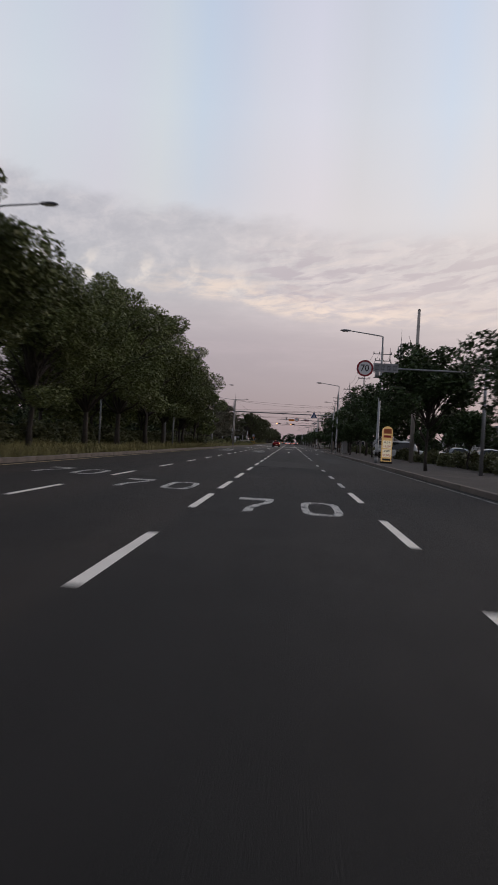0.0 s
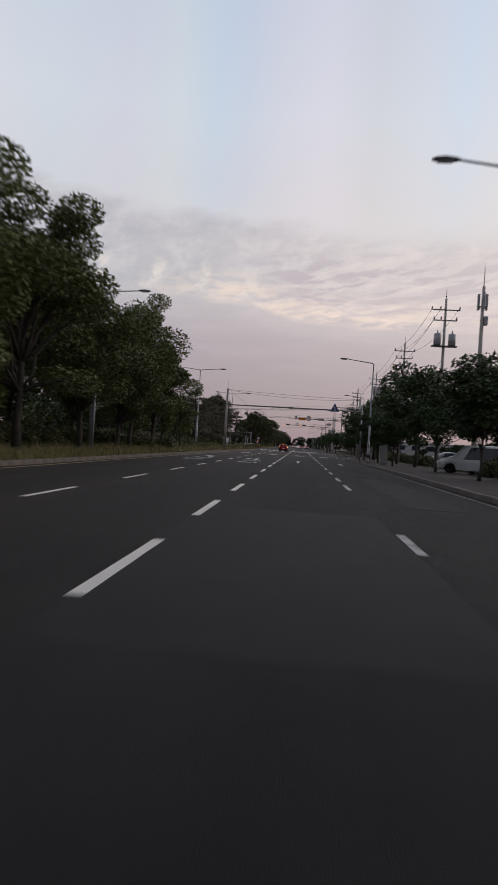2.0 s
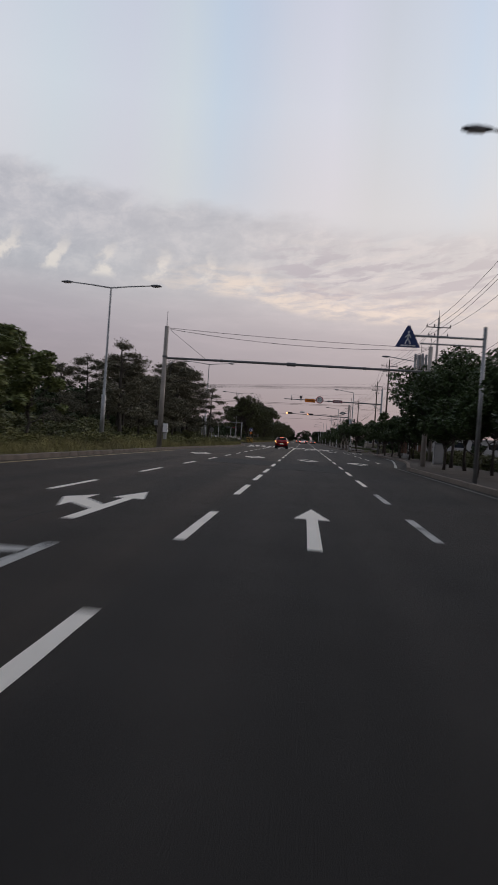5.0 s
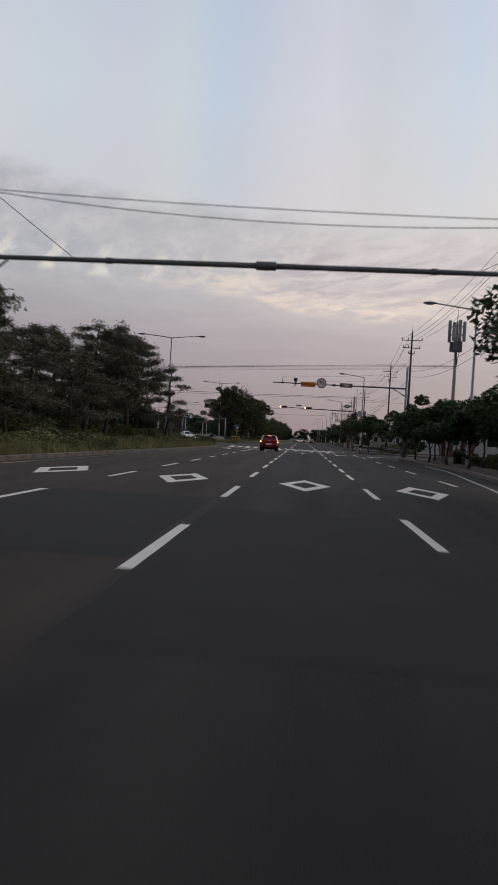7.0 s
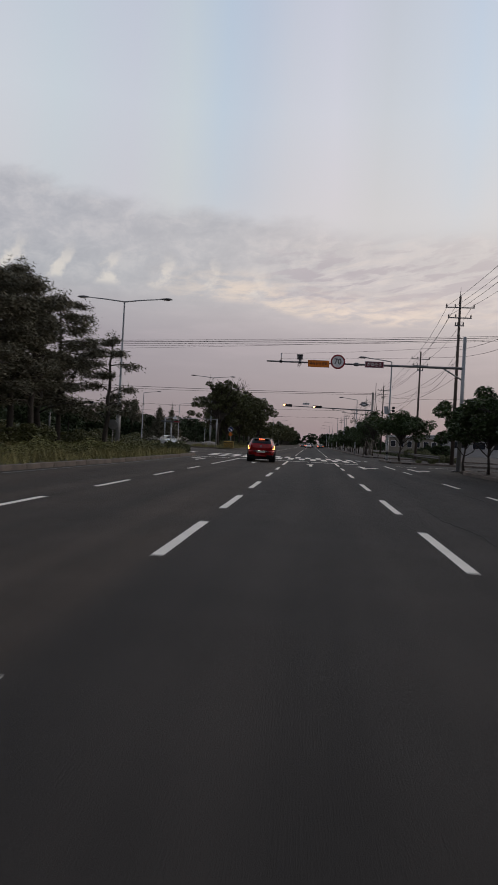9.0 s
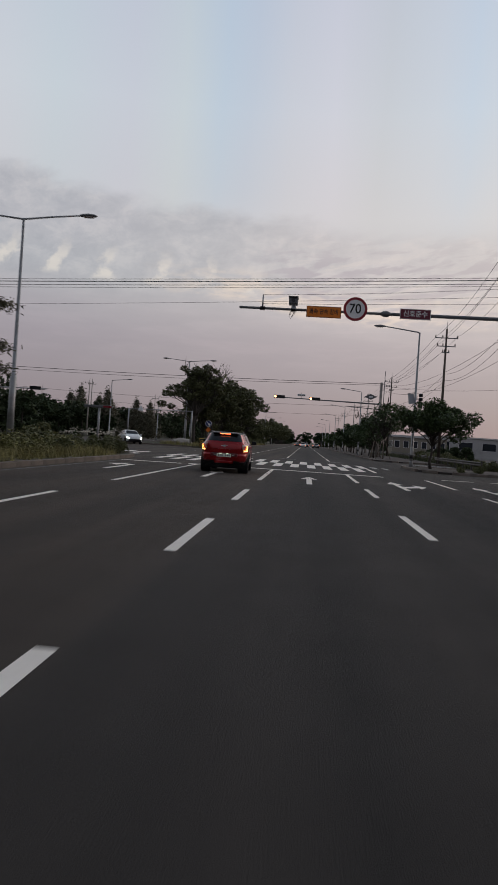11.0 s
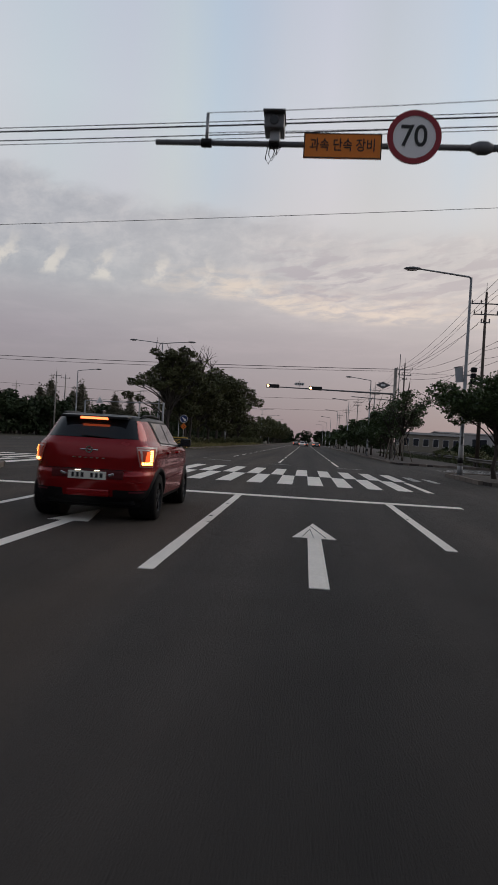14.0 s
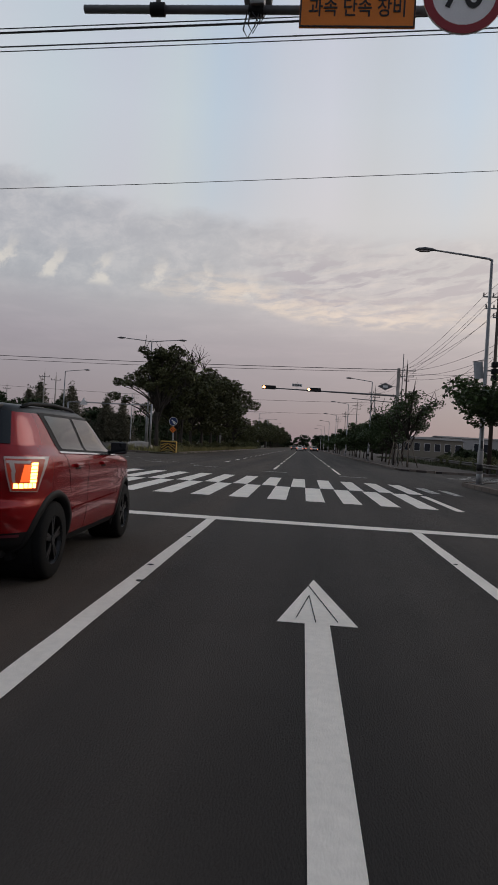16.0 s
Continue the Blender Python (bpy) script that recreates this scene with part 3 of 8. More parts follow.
island = pavement("pavement_island", [(6.75, 11.4)] + arc(8.25, 11.2, 1.5, 180, 270, 6) + [(24, 9.2), (28, 10.6), (16, 17.6), (9.0, 18.9)] + arc(7.95, 17.7, 1.2, 90, 180, 6), PAVING, "kerbed traffic island paved with blocks", 0.13)
pavement_north = pavement("pavement_north", [(6.6, 37.0)] + arc(9.1, 36.5, 2.5, 180, 270, 6) + [(60, 34.0), (60, NORTH), (6.6, NORTH)], PAVING, "pavement with street trees beyond the crossing", 0.13)

# kerbstones, one metre each
STONE = bpy.data.meshes.new("kerbstone")
bm = box_bm(0, 0, 0.0, 0.20, 0.985, 0.34, 0.018)
bm.to_mesh(STONE)
bm.free()
STONE.materials.append(KERB)


def kerb(parent, runs):
    for (x0, y0), (x1, y1) in runs:
        n = max(1, round(math.hypot(x1 - x0, y1 - y0)))
        turn = math.degrees(math.atan2(y1 - y0, x1 - x0)) - 90
        for k in range(n):
            u = (k + 0.5) / n
            ob = part("kerbstone", STONE, KERB, parent)
            ob.matrix_basis = pose(x0 + (x1 - x0) * u + random.uniform(-0.008, 0.008), y0 + (y1 - y0) * u, random.uniform(-0.01, 0.006), 0, random.uniform(-1, 1), turn)


kerb(median_south, [((-9.56, -158), (-9.56, -45)), ((-9.56, -45), (-8.66, -18)), ((-8.66, -18), (-8.66, 1.7)), ((-8.66, 1.72), (-8.92, 3.3)), ((-8.92, 3.32), (-9.25, 4.4)), ((-9.35, 4.6), (-9.95, 5.1)), ((-10.1, 5.15), (-20.6, 4.72))])
kerb(median_north, [((-12.6, 42.4), (-20.0, 42.4)), ((-10.9, 46), (-10.9, 130)), ((-11.3, 43.2), (-10.95, 44.6))])
kerb(pavement_south, [((5.68, -158), (5.68, -54.0)), ((5.68, -54), (6.5, -48.5)), ((6.5, -48.5), (7.7, -40.5)), ((7.7, -40.5), (8.4, -34)), ((8.4, -34), (8.58, -28)), ((8.58, -28), (8.58, -9.0)),
                      ((8.75, -7.6), (9.6, -5.8)), ((10.2, -5.2), (12.2, -4.2))])
kerb(island, [((6.65, 11.4), (6.65, 17.6)), ((8.4, 9.6), (24, 9.1)), ((6.85, 10.5), (7.6, 9.8)), ((6.8, 18.2), (7.6, 19.0)), ((7.8, 19.0), (15.8, 17.7))])
kerb(pavement_north, [((6.5, 37), (6.5, 130)), ((7.2, 34.9), (8.6, 34.05)), ((9.1, 33.9), (24, 33.9))])
# the far kerbs, too small to tell apart
for x, y0, y1, who in ((-9.56, SOUTH, -158, median_south), (5.68, SOUTH, -158, pavement_south), (6.5, 130, NORTH, pavement_north), (-10.9, 130, NORTH, median_north), (-22.65, SOUTH, 1.0, median_south), (-22.05, 46, NORTH, median_north)):
    part("kerb_run", box_bm(x, (y0 + y1) / 2, 0, 0.2, y1 - y0, 0.33), KERB, who)

# ---- road markings: thin worn paint on the asphalt ----
Z = 0.004


def stripe_bm(x, y0, y1, w=0.14):
    """A painted bar with slightly uneven edges."""
    bm = bmesh.new()
    n = max(2, int((y1 - y0) / 0.5))
    left, right = [], []
    for k in range(n + 1):
        y = y0 + (y1 - y0) * k / n
        left.append(bm.verts.new((x - w / 2 + random.uniform(-0.003, 0.003), y, Z)))
        right.append(bm.verts.new((x + w / 2 + random.uniform(-0.003, 0.003), y, Z)))
    for k in range(n):
        bm.faces.new((left[k], right[k], right[k + 1], left[k + 1]))
    return bm


def dashes(x, ends, length=3.15, material=None, w=0.14):
    for e in ends:
        part("lane_dash", stripe_bm(x, e - length, e, w), material or PAINT, road)


XL, XR, XLL, XRR = -1.59, 1.70, -5.02, 5.08
dashes(XL, (-160.8, -154.4, -148.0, -143.2, -138.2, -132.4, -126.2, -120.2, -114.0, -107.6, -100.9, -94.1, -87.4, -81.0, -74.4, -69.2, -64.5, -58.7, -51.2, -44.0, -37.2, -32.0, -26.3, -19.75, -13.2), 3.1)
dashes(XR, (-157.5, -151.4, -145.2), 2.9)
dashes(XR, (-141.2, -136.6, -130.5, -124.0), 1.9, PAINT_OLD)
dashes(XR, (-111.0, -105.8, -99.5, -93.0, -86.5, -80.0, -74.5), 2.6, PAINT_OLD)
dashes(XR, (-68.5, -62.3, -56.3, -49.3, -41.9, -36.9, -31.0, -24.6, -17.1, -9.65), 3.2)
dashes(XLL, [-155.1 + 7.15 * k for k in range(16)] + [-41.0, -35.0, -29.0, -23.1, -17.25], 2.9)
dashes(XRR, (-42.4, -34.4, -27.5, -21.0, -10.0), 2.9)
part("solid_line", stripe_bm(XL, -8.9, -0.22, 0.15), PAINT, road, "solid white line before the stop line")
part("solid_line", stripe_bm(XR, -6.5, -0.22, 0.15), PAINT, road)
part("solid_line", stripe_bm(XLL, -13.3, -0.22, 0.15), PAINT, road)
part("solid_line", stripe_bm(XRR, -6.4, -0.6, 0.15), PAINT, road)
part("edge_line", stripe_bm(-9.05, -160, -46, 0.14), PAINT_YELLOW, road, "faded yellow edge line along the median")
part("edge_line", stripe_bm(5.25, -160, -52.0, 0.13), PAINT_FAINT, road)


def slanted_bm(pts, w):
    bm = bmesh.new()
    prev = None
    for x, y in pts:
        pair = (bm.verts.new((x - w / 2, y, Z)), bm.verts.new((x + w / 2, y, Z)))
        if prev:
            bm.faces.new((prev[0], prev[1], pair[1], pair[0]))
        prev = pair
    return bm


part("edge_line", slanted_bm([(-9.05, -46), (-8.22, -18), (-8.22, -0.4)], 0.13), PAINT_FAINT, road, "faint edge line along the kerb before the crossing")
part("edge_line", slanted_bm([(5.25, -52), (6.1, -45.5), (7.2, -36.2), (7.75, -31), (7.9, -24)], 0.15), PAINT_OLD, road, "edge line swinging out into the turning lane")
# past the crossing
dashes(XL, [31 + 6.6 * k for k in range(36)], 3.0)
dashes(XR, [31 + 6.6 * k for k in range(36)], 3.0)
dashes(XLL, [34 + 6.6 * k for k in range(34)], 3.0)
part("solid_line", stripe_bm(XL, 23.5, 29.0), PAINT, road)
part("solid_line", stripe_bm(XR, 22.0, 28.0), PAINT, road)
for k in range(9):
    part("guide_dash", slanted_bm([(-5.6 - 1.35 * k, 24.0 + 1.5 * k), (-6.15 - 1.35 * k, 24.6 + 1.5 * k)], 0.16), PAINT_OLD, road, "short turning guide dash")
for x, y in ((-8.0, 24.5), (-4.9, 22.0), (-1.5, 20.5), (2.2, 20.0)):
    part("guide_dash", box_bm(x, y, 0.001, 1.3, 0.16, 0.006), PAINT_OLD, road)
for x, y in ((6.8, 1.2), (9.2, 2.0)):
    part("guide_dash", box_bm(x, y, 0.001, 1.5, 0.16, 0.006, 0, Matrix.Rotation(radians(12), 4, "Z")), PAINT, road)
for x, y, n in ((9.5, 26.0, 1), (10.5, 28.0, 1), (11.5, 30.0, 1)):
    part("guide_dash", box_bm(x, y, 0.001, 3.4, 0.4, 0.006), PAINT_OLD, road)
for y in range(-150, 300, 10):
    if not -4 < y < 44:
        part("lane_dash", stripe_bm(-26.2, y, y + 3), PAINT, road)
        part("lane_dash", stripe_bm(-29.6, y, y + 3), PAINT, road)

# stop line in two lengths
part("stop_line", box_bm(-1.06, 0.0, 0.001, 8.75, 0.42, 0.006), PAINT, road, "broad white stop line")
part("stop_line", box_bm(-7.0, -0.55, 0.001, 2.7, 0.40, 0.006, 0, Matrix.Rotation(radians(7), 4, "Z")), PAINT, road)

# tar cracks in the arrow's head and worn-out spots in the line beside it
for x0, y0, x1, y1 in ((-0.05, -5.30, -0.15, -6.05), (-0.05, -5.30, -0.01, -6.15), (-0.05, -4.90, 0.15, -6.10)):
    turn = math.degrees(math.atan2(y1 - y0, x1 - x0))
    part("crack", box_bm((x0 + x1) / 2, (y0 + y1) / 2, 0.004, math.hypot(x1 - x0, y1 - y0), 0.006, 0.010, 0, Matrix.Rotation(radians(turn), 4, "Z")), TAR, road, "thin dark crack")
for x, y, d in ((-1.61, -4.47, 0.06), (-1.53, -5.23, 0.07), (-1.58, -2.4, 0.05), (1.66, -3.1, 0.05)):
    part("worn_spot", disc_bm(d / 2, 0.004, 10, 0), TAR, road, "small dark spot in the paint").matrix_basis = pose(x, y, 0.0085, 90)

crosswalk = thing("crosswalk", (0, 0, 0), "white zebra crossing in two staggered rows of bars", "crosswalk", kind="structure")
for k in range(-9, 4):
    x = 0.19 + (0.905 if k < 0 else 0.865) * k
    part("stripe", stripe_bm(x, 4.55, 9.6, 0.45), PAINT, crosswalk)
for k in range(-9, 5):
    part("stripe", stripe_bm(-0.25 + 0.905 * k, 9.75, 15.0, 0.45), PAINT, crosswalk)
part("stripe", stripe_bm(3.47, 4.45, 9.2, 0.20), PAINT, crosswalk, "bar worn to a thin strip")
part("stripe", stripe_bm(4.16, 10.9, 13.9, 0.36), PAINT_WORN, crosswalk, "short worn bar")
part("stripe", stripe_bm(4.80, 10.4, 13.0, 0.28), PAINT_WORN, crosswalk, "short worn bar")
crosswalk_west = thing("crosswalk", (0, 0, 0), "white zebra crossing bars on the far carriageway beside the median", "crosswalk", kind="structure")
for k in range(13):
    x = -10.4 - 0.95 * k
    part("stripe", stripe_bm(x, 5.4, 10.0, 0.45), PAINT, crosswalk_west)
    part("stripe", stripe_bm(x - 0.47, 10.4, 15.0, 0.45), PAINT, crosswalk_west)


from mathutils.geometry import tessellate_polygon


def flat_bm(points, x=0.0, y=0.0):
    bm = bmesh.new()
    vs = [bm.verts.new((px + x, py + y, Z)) for px, py in points]
    for tri in tessellate_polygon([[Vector((px, py, 0)) for px, py in points]]):
        bm.faces.new([vs[i] for i in tri])
    bm.normal_update()
    for f in bm.faces:
        if f.normal.z < 0:
            f.normal_flip()
    return bm


STRAIGHT = [(-0.09, -4.6), (0.09, -4.6), (0.09, -1.6), (0.29, -1.6), (0.0, 0.0), (-0.29, -1.6), (-0.09, -1.6)]
RIGHT = [(-0.09, -4.6), (0.09, -4.6), (0.09, -3.4), (0.62, -2.75), (0.62, -3.35), (1.02, -2.0), (0.62, -1.2), (0.62, -1.95), (0.09, -2.7), (0.09, -1.5), (0.29, -1.5), (0.0, 0.0), (-0.29, -1.5), (-0.09, -1.5)]
LEFT = [(-px, py) for px, py in reversed(RIGHT)]
TURN_LEFT = [(0.09, -4.6), (0.09, -1.0), (-0.35, -0.8), (-0.35, -0.2), (-0.95, -1.1), (-0.35, -2.0), (-0.35, -1.45), (-0.09, -1.5), (-0.09, -4.6)]
for pts, x, y, m in ((STRAIGHT, 0.0, -4.6, PAINT), (RIGHT, 3.1, -4.2, PAINT), (STRAIGHT, -3.35, -4.5, PAINT), (TURN_LEFT, -6.8, -3.6, PAINT), (STRAIGHT, 0.0, -79.5, PAINT), (LEFT, -3.3, -78.5, PAINT),
                     (TURN_LEFT, -6.9, -78.5, PAINT), (STRAIGHT, 3.35, -79.5, PAINT_OLD), (RIGHT, 6.2, -4.0, PAINT)):
    part("lane_arrow", flat_bm(pts, x, y), m, road, "white direction arrow painted on the lane")


def diamond_bm(x, y, w=1.42, l=4.4, t=0.20):
    bm = bmesh.new()
    k = 1 - 2 * t * 1.6 / w
    outer = [bm.verts.new((x + a * w / 2, y + b * l / 2, Z)) for a, b in ((1, 0), (0, 1), (-1, 0), (0, -1))]
    inner = [bm.verts.new((x + a * w / 2 * k, y + b * l / 2 * k, Z)) for a, b in ((1, 0), (0, 1), (-1, 0), (0, -1))]
    for i in range(4):
        bm.faces.new((outer[i], outer[(i + 1) % 4], inner[(i + 1) % 4], inner[i]))
    return bm


for x in (-6.85, -3.3, 0.07, 3.25):
    part("diamond_mark", diamond_bm(x, -49.3 + 0.3 * (x < -6)), PAINT, road, "hollow white diamond warning of the crossing")



def zero_bm(x, y, w=0.76, l=2.45):
    """A squared painted nought, thicker along its sides' ends."""
    bm = bmesh.new()
    rings = []
    for ww, ll, n in ((w, l, 4.0), (w - 0.29, l - 0.46, 3.4)):
        ring = []
        for k in range(40):
            t = 2 * math.pi * k / 40
            c, q = math.cos(t), math.sin(t)
            ring.append(bm.verts.new((x + ww / 2 * math.copysign(abs(c) ** (2 / n), c) + random.uniform(-0.006, 0.006), y + ll / 2 * math.copysign(abs(q) ** (2 / n), q) + random.uniform(-0.015, 0.015), Z)))
        rings.append(ring)
    for k in range(40):
        bm.faces.new((rings[0][k], rings[0][(k + 1) % 40], rings[1][(k + 1) % 40], rings[1][k]))
    return bm


SEVEN = [(-0.36, 1.36), (0.36, 1.38), (0.36, 0.95), (0.33, 0.48), (0.17, -0.05), (0.05, -0.62), (0.04, -1.38), (-0.13, -1.38), (-0.11, -0.62), (0.01, -0.08), (0.17, 0.44), (0.20, 0.95), (-0.36, 0.92)]
for x, y in ((0.08, -149.85), (-3.25, -145.95), (-6.58, -142.55)):
    part("speed_number", flat_bm(SEVEN, x - 0.64, y), PAINT_WORN, road, "worn white speed number painted on the lane")
    part("speed_number", zero_bm(x + 0.65, y - 0.1), PAINT_WORN, road, "worn white speed number painted on the lane")
# worn lane wording that cannot be read, as plain bars
for x, y in ((-3.3, -86.0), (-3.3, -90.5), (-6.9, -86.0), (-6.9, -90.5)):
    for dx, dy, w, l in ((-0.55, 0, 0.16, 2.2), (0.0, 0.5, 0.9, 0.3), (0.0, -0.4, 0.8, 0.28), (0.5, 0, 0.16, 2.0), (-0.1, -1.1, 1.0, 0.25)):
        part("worn_wording", box_bm(x + dx, y + dy, 0.001, w, l, 0.006), PAINT_OLD, road)

# ---- plants ----


def leaf_cloud(centres, size, rng, narrow=0.5, lift=0.5):
    """Small pointed leaves, one at each centre."""
    n = len(centres)
    d = rng.normal(size=(n, 3))
    d[:, 2] *= 0.6
    d /= np.linalg.norm(d, axis=1)[:, None]
    up = rng.normal(size=(n, 3)) * 0.7 + (0, 0, lift)
    s = np.cross(d, up)
    s /= np.linalg.norm(s, axis=1)[:, None] + 1e-9
    nrm = np.cross(s, d)
    k = size * rng.uniform(0.6, 1.35, (n, 1))
    v = np.stack([centres - d * k * 0.45 - s * k * narrow * 0.55, centres - d * k * 0.25 + s * k * narrow * 0.65 + nrm * k * 0.08, centres + d * k * 0.65], 1)
    verts = v.reshape(-1, 3).tolist()
    faces = [(3 * i, 3 * i + 1, 3 * i + 2) for i in range(n)]
    return verts, faces


def clump_points(rng, centres, radii, counts):
    out = []
    for c, r, n in zip(centres, radii, counts):
        p = rng.normal(size=(n, 3))
        p /= np.linalg.norm(p, axis=1)[:, None]
        p *= (rng.uniform(0.25, 1.0, (n, 1)) ** 0.5) * r
        p[:, 2] *= 0.72
        out.append(p + c)
    return np.concatenate(out)


def limb(a, b, r0, r1, rng, bend=0.12, n=5):
    a, b = np.array(a, float), np.array(b, float)
    length = np.linalg.norm(b - a)
    pts = [a + (b - a) * k / n + (rng.normal(size=3) * bend * length / n if 0 < k < n else 0) + np.array([0, 0, 0.10 * length * math.sin(math.pi * k / n)]) for k in range(n + 1)]
    return tube([tuple(p) for p in pts], [r0 + (r1 - r0) * k / n for k in range(n + 1)], 6), pts


def broad_tree(name, seed, height, crown_r, clear, clumps, leaves, leaf_size, label, category="tree", group="", leaf=None, lean=0.0, trunk_r=0.16, sparse=1.0, crown_top=1.0, lobes=0.75, twigs=0, clump_r=(0.15, 0.34)):
    rng = np.random.default_rng(seed)
    tree = thing(name, (0, 0, 0), label, category, group)
    wood = []
    stem = [np.array([lean * height * 0.2 * (k / 7) ** 1.5, 0, 0]) + rng.normal(size=3) * (0.05 if k else 0) * (1, 1, 0) + (0, 0, height * 0.72 * k / 7) for k in range(8)]
    wood.append(tube([tuple(p) for p in stem], [trunk_r * (1.25 if k == 0 else 1 - 0.11 * k) for k in range(8)], 9))
    cz = (clear + height) / 2
    rz = (height - clear) / 2
    centres, radii = [], []
    for k in range(clumps):
        d = rng.normal(size=3)
        d /= np.linalg.norm(d)
        lobe = noise.noise((d[0] * 1.7 + seed, d[1] * 1.7, d[2] * 1.7))
        rr = rng.uniform(0.35, 0.95) * float(np.clip(0.92 + lobes * lobe, 0.45, 1.3))
        wide = 1.0 - 0.35 * max(0.0, d[2]) * crown_top
        c = np.array([d[0] * crown_r * rr * wide, d[1] * crown_r * rr * wide, cz + d[2] * rz * rr * 0.92]) + (lean * height * 0.2, 0, 0)
        centres.append(c)
        radii.append(crown_r * rng.uniform(*clump_r))
        base = stem[int(np.clip(c[2] / (height * 0.72) * 7 * 0.62, 2, 7))]
        w, pts = limb(base, c, trunk_r * 0.42, 0.018, rng)
        wood.append(w)
        for j in range(2):
            w2, _ = limb(pts[3], c + rng.normal(size=3) * radii[-1] * 0.4, trunk_r * 0.16, 0.01, rng, n=3)
            wood.append(w2)
    for k in range(twigs):
        i = int(rng.integers(len(centres)))
        c = centres[i]
        if c[2] > cz:
            wood.append(limb(c, c + np.array([rng.normal() * 0.6, rng.normal() * 0.6, rng.uniform(0.8, 1.6)]), 0.035, 0.008, rng, n=4)[0])
    part("trunk", mesh_of("trunk", *merged(wood), BARK, True), BARK, tree)
    share = np.array(radii) ** 2
    counts = np.maximum(20, (leaves * share / share.sum())).astype(int)
    pts = clump_points(rng, centres, np.array(radii) * sparse, counts)
    part("crown", mesh_of("crown", *leaf_cloud(pts, leaf_size, rng), leaf or LEAF), leaf or LEAF, tree)
    return tree


def pine_tree(name, seed, height, spread, label, clear=0.3, group="", tufts=230, branches=26, taper=0.5, inner=0.38):
    rng = np.random.default_rng(seed)
    tree = thing(name, (0, 0, 0), label, "tree", group)
    lean = rng.normal(size=2) * 0.05
    stem = [np.array([lean[0] * height * (k / 9) ** 1.4 + rng.normal() * 0.05, lean[1] * height * (k / 9) ** 1.4 + rng.normal() * 0.05, height * k / 9]) for k in range(10)]
    wood = [tube([tuple(p) for p in stem], [0.17 * (1 - 0.09 * k) + 0.015 for k in range(10)], 8)]
    spots = []
    for k in range(branches):
        u = clear + (1 - clear) * (k + rng.uniform(0, 0.9)) / (branches + 1)
        i = u * 9
        base = stem[int(i)] + (stem[min(int(i) + 1, 9)] - stem[int(i)]) * (i % 1)
        a = rng.uniform(0, 2 * math.pi)
        reach = spread * (1.0 - taper * (u - clear) / (1 - clear)) * rng.uniform(0.5, 1.1)
        tip = base + np.array([math.cos(a) * reach, math.sin(a) * reach, rng.uniform(-0.2, 0.55)])
        w, pts = limb(base, tip, 0.05, 0.012, rng, 0.2)
        wood.append(w)
        for j in range(max(3, int(tufts / branches))):
            q = rng.uniform(inner, 1.05)
            p = base + (tip - base) * q + rng.normal(size=3) * (0.24, 0.24, 0.09) * reach * 0.45 + (0, 0, 0.10)
            spots.append(p)
            if j % 3 == 0:
                w2, _ = limb(pts[3], p, 0.018, 0.006, rng, n=2)
                wood.append(w2)
    for j in range(6):
        spots.append(stem[9] + rng.normal(size=3) * (0.14, 0.14, 0.3))
    part("trunk", mesh_of("trunk", *merged(wood), BARK, True), BARK, tree)
    spots = np.array(spots)
    needles = np.repeat(spots, 38, axis=0) + rng.normal(size=(len(spots) * 38, 3)) * (0.26, 0.26, 0.11)
    part("crown", mesh_of("crown", *leaf_cloud(needles, 0.24, rng, 0.22, 0.8), NEEDLE), NEEDLE, tree)
    return tree


def shrub(name, seed, w, h, leaves, label, leaf_size=0.13, leaf=None, group="shrubs on the median"):
    rng = np.random.default_rng(seed)
    bush = thing(name, (0, 0, 0), label, "shrub", group)
    centres, radii, wood = [], [], []
    for k in range(16):
        a, r = rng.uniform(0, 2 * math.pi), w * 0.42 * math.sqrt(rng.uniform(0, 1))
        c = np.array([math.cos(a) * r, math.sin(a) * r * 0.8, h * rng.uniform(0.22, 0.80) * (1 - 0.35 * r / (w * 0.42))])
        centres.append(c)
        radii.append(w * rng.uniform(0.13, 0.24))
        wood.append(limb((c[0] * 0.2, c[1] * 0.2, -0.05), c, 0.03, 0.008, rng, n=3)[0])
    part("stem", mesh_of("stem", *merged(wood), BARK, True), BARK, bush)
    pts = clump_points(rng, centres, radii, [leaves // 16] * 16)
    pts[:, 2] = np.maximum(pts[:, 2], 0.03)
    part("foliage", mesh_of("foliage", *leaf_cloud(pts, leaf_size, rng), leaf or LEAF_SHRUB), leaf or LEAF_SHRUB, bush)
    return bush


def spread_out(base, places):
    """The first place takes the thing itself, the others take copies: x, y, z, turn, scale."""
    for i, (x, y, z, turn, s) in enumerate(places):
        m = pose(x, y, z, 0, 0, turn) @ Matrix.Diagonal((s, s, s, 1))
        if i == 0:
            first = m
        else:
            ob = copy_thing(base, m)
            ob.matrix_basis = m
    base.matrix_basis = first


rnd = random.Random(7)
G = 0.11
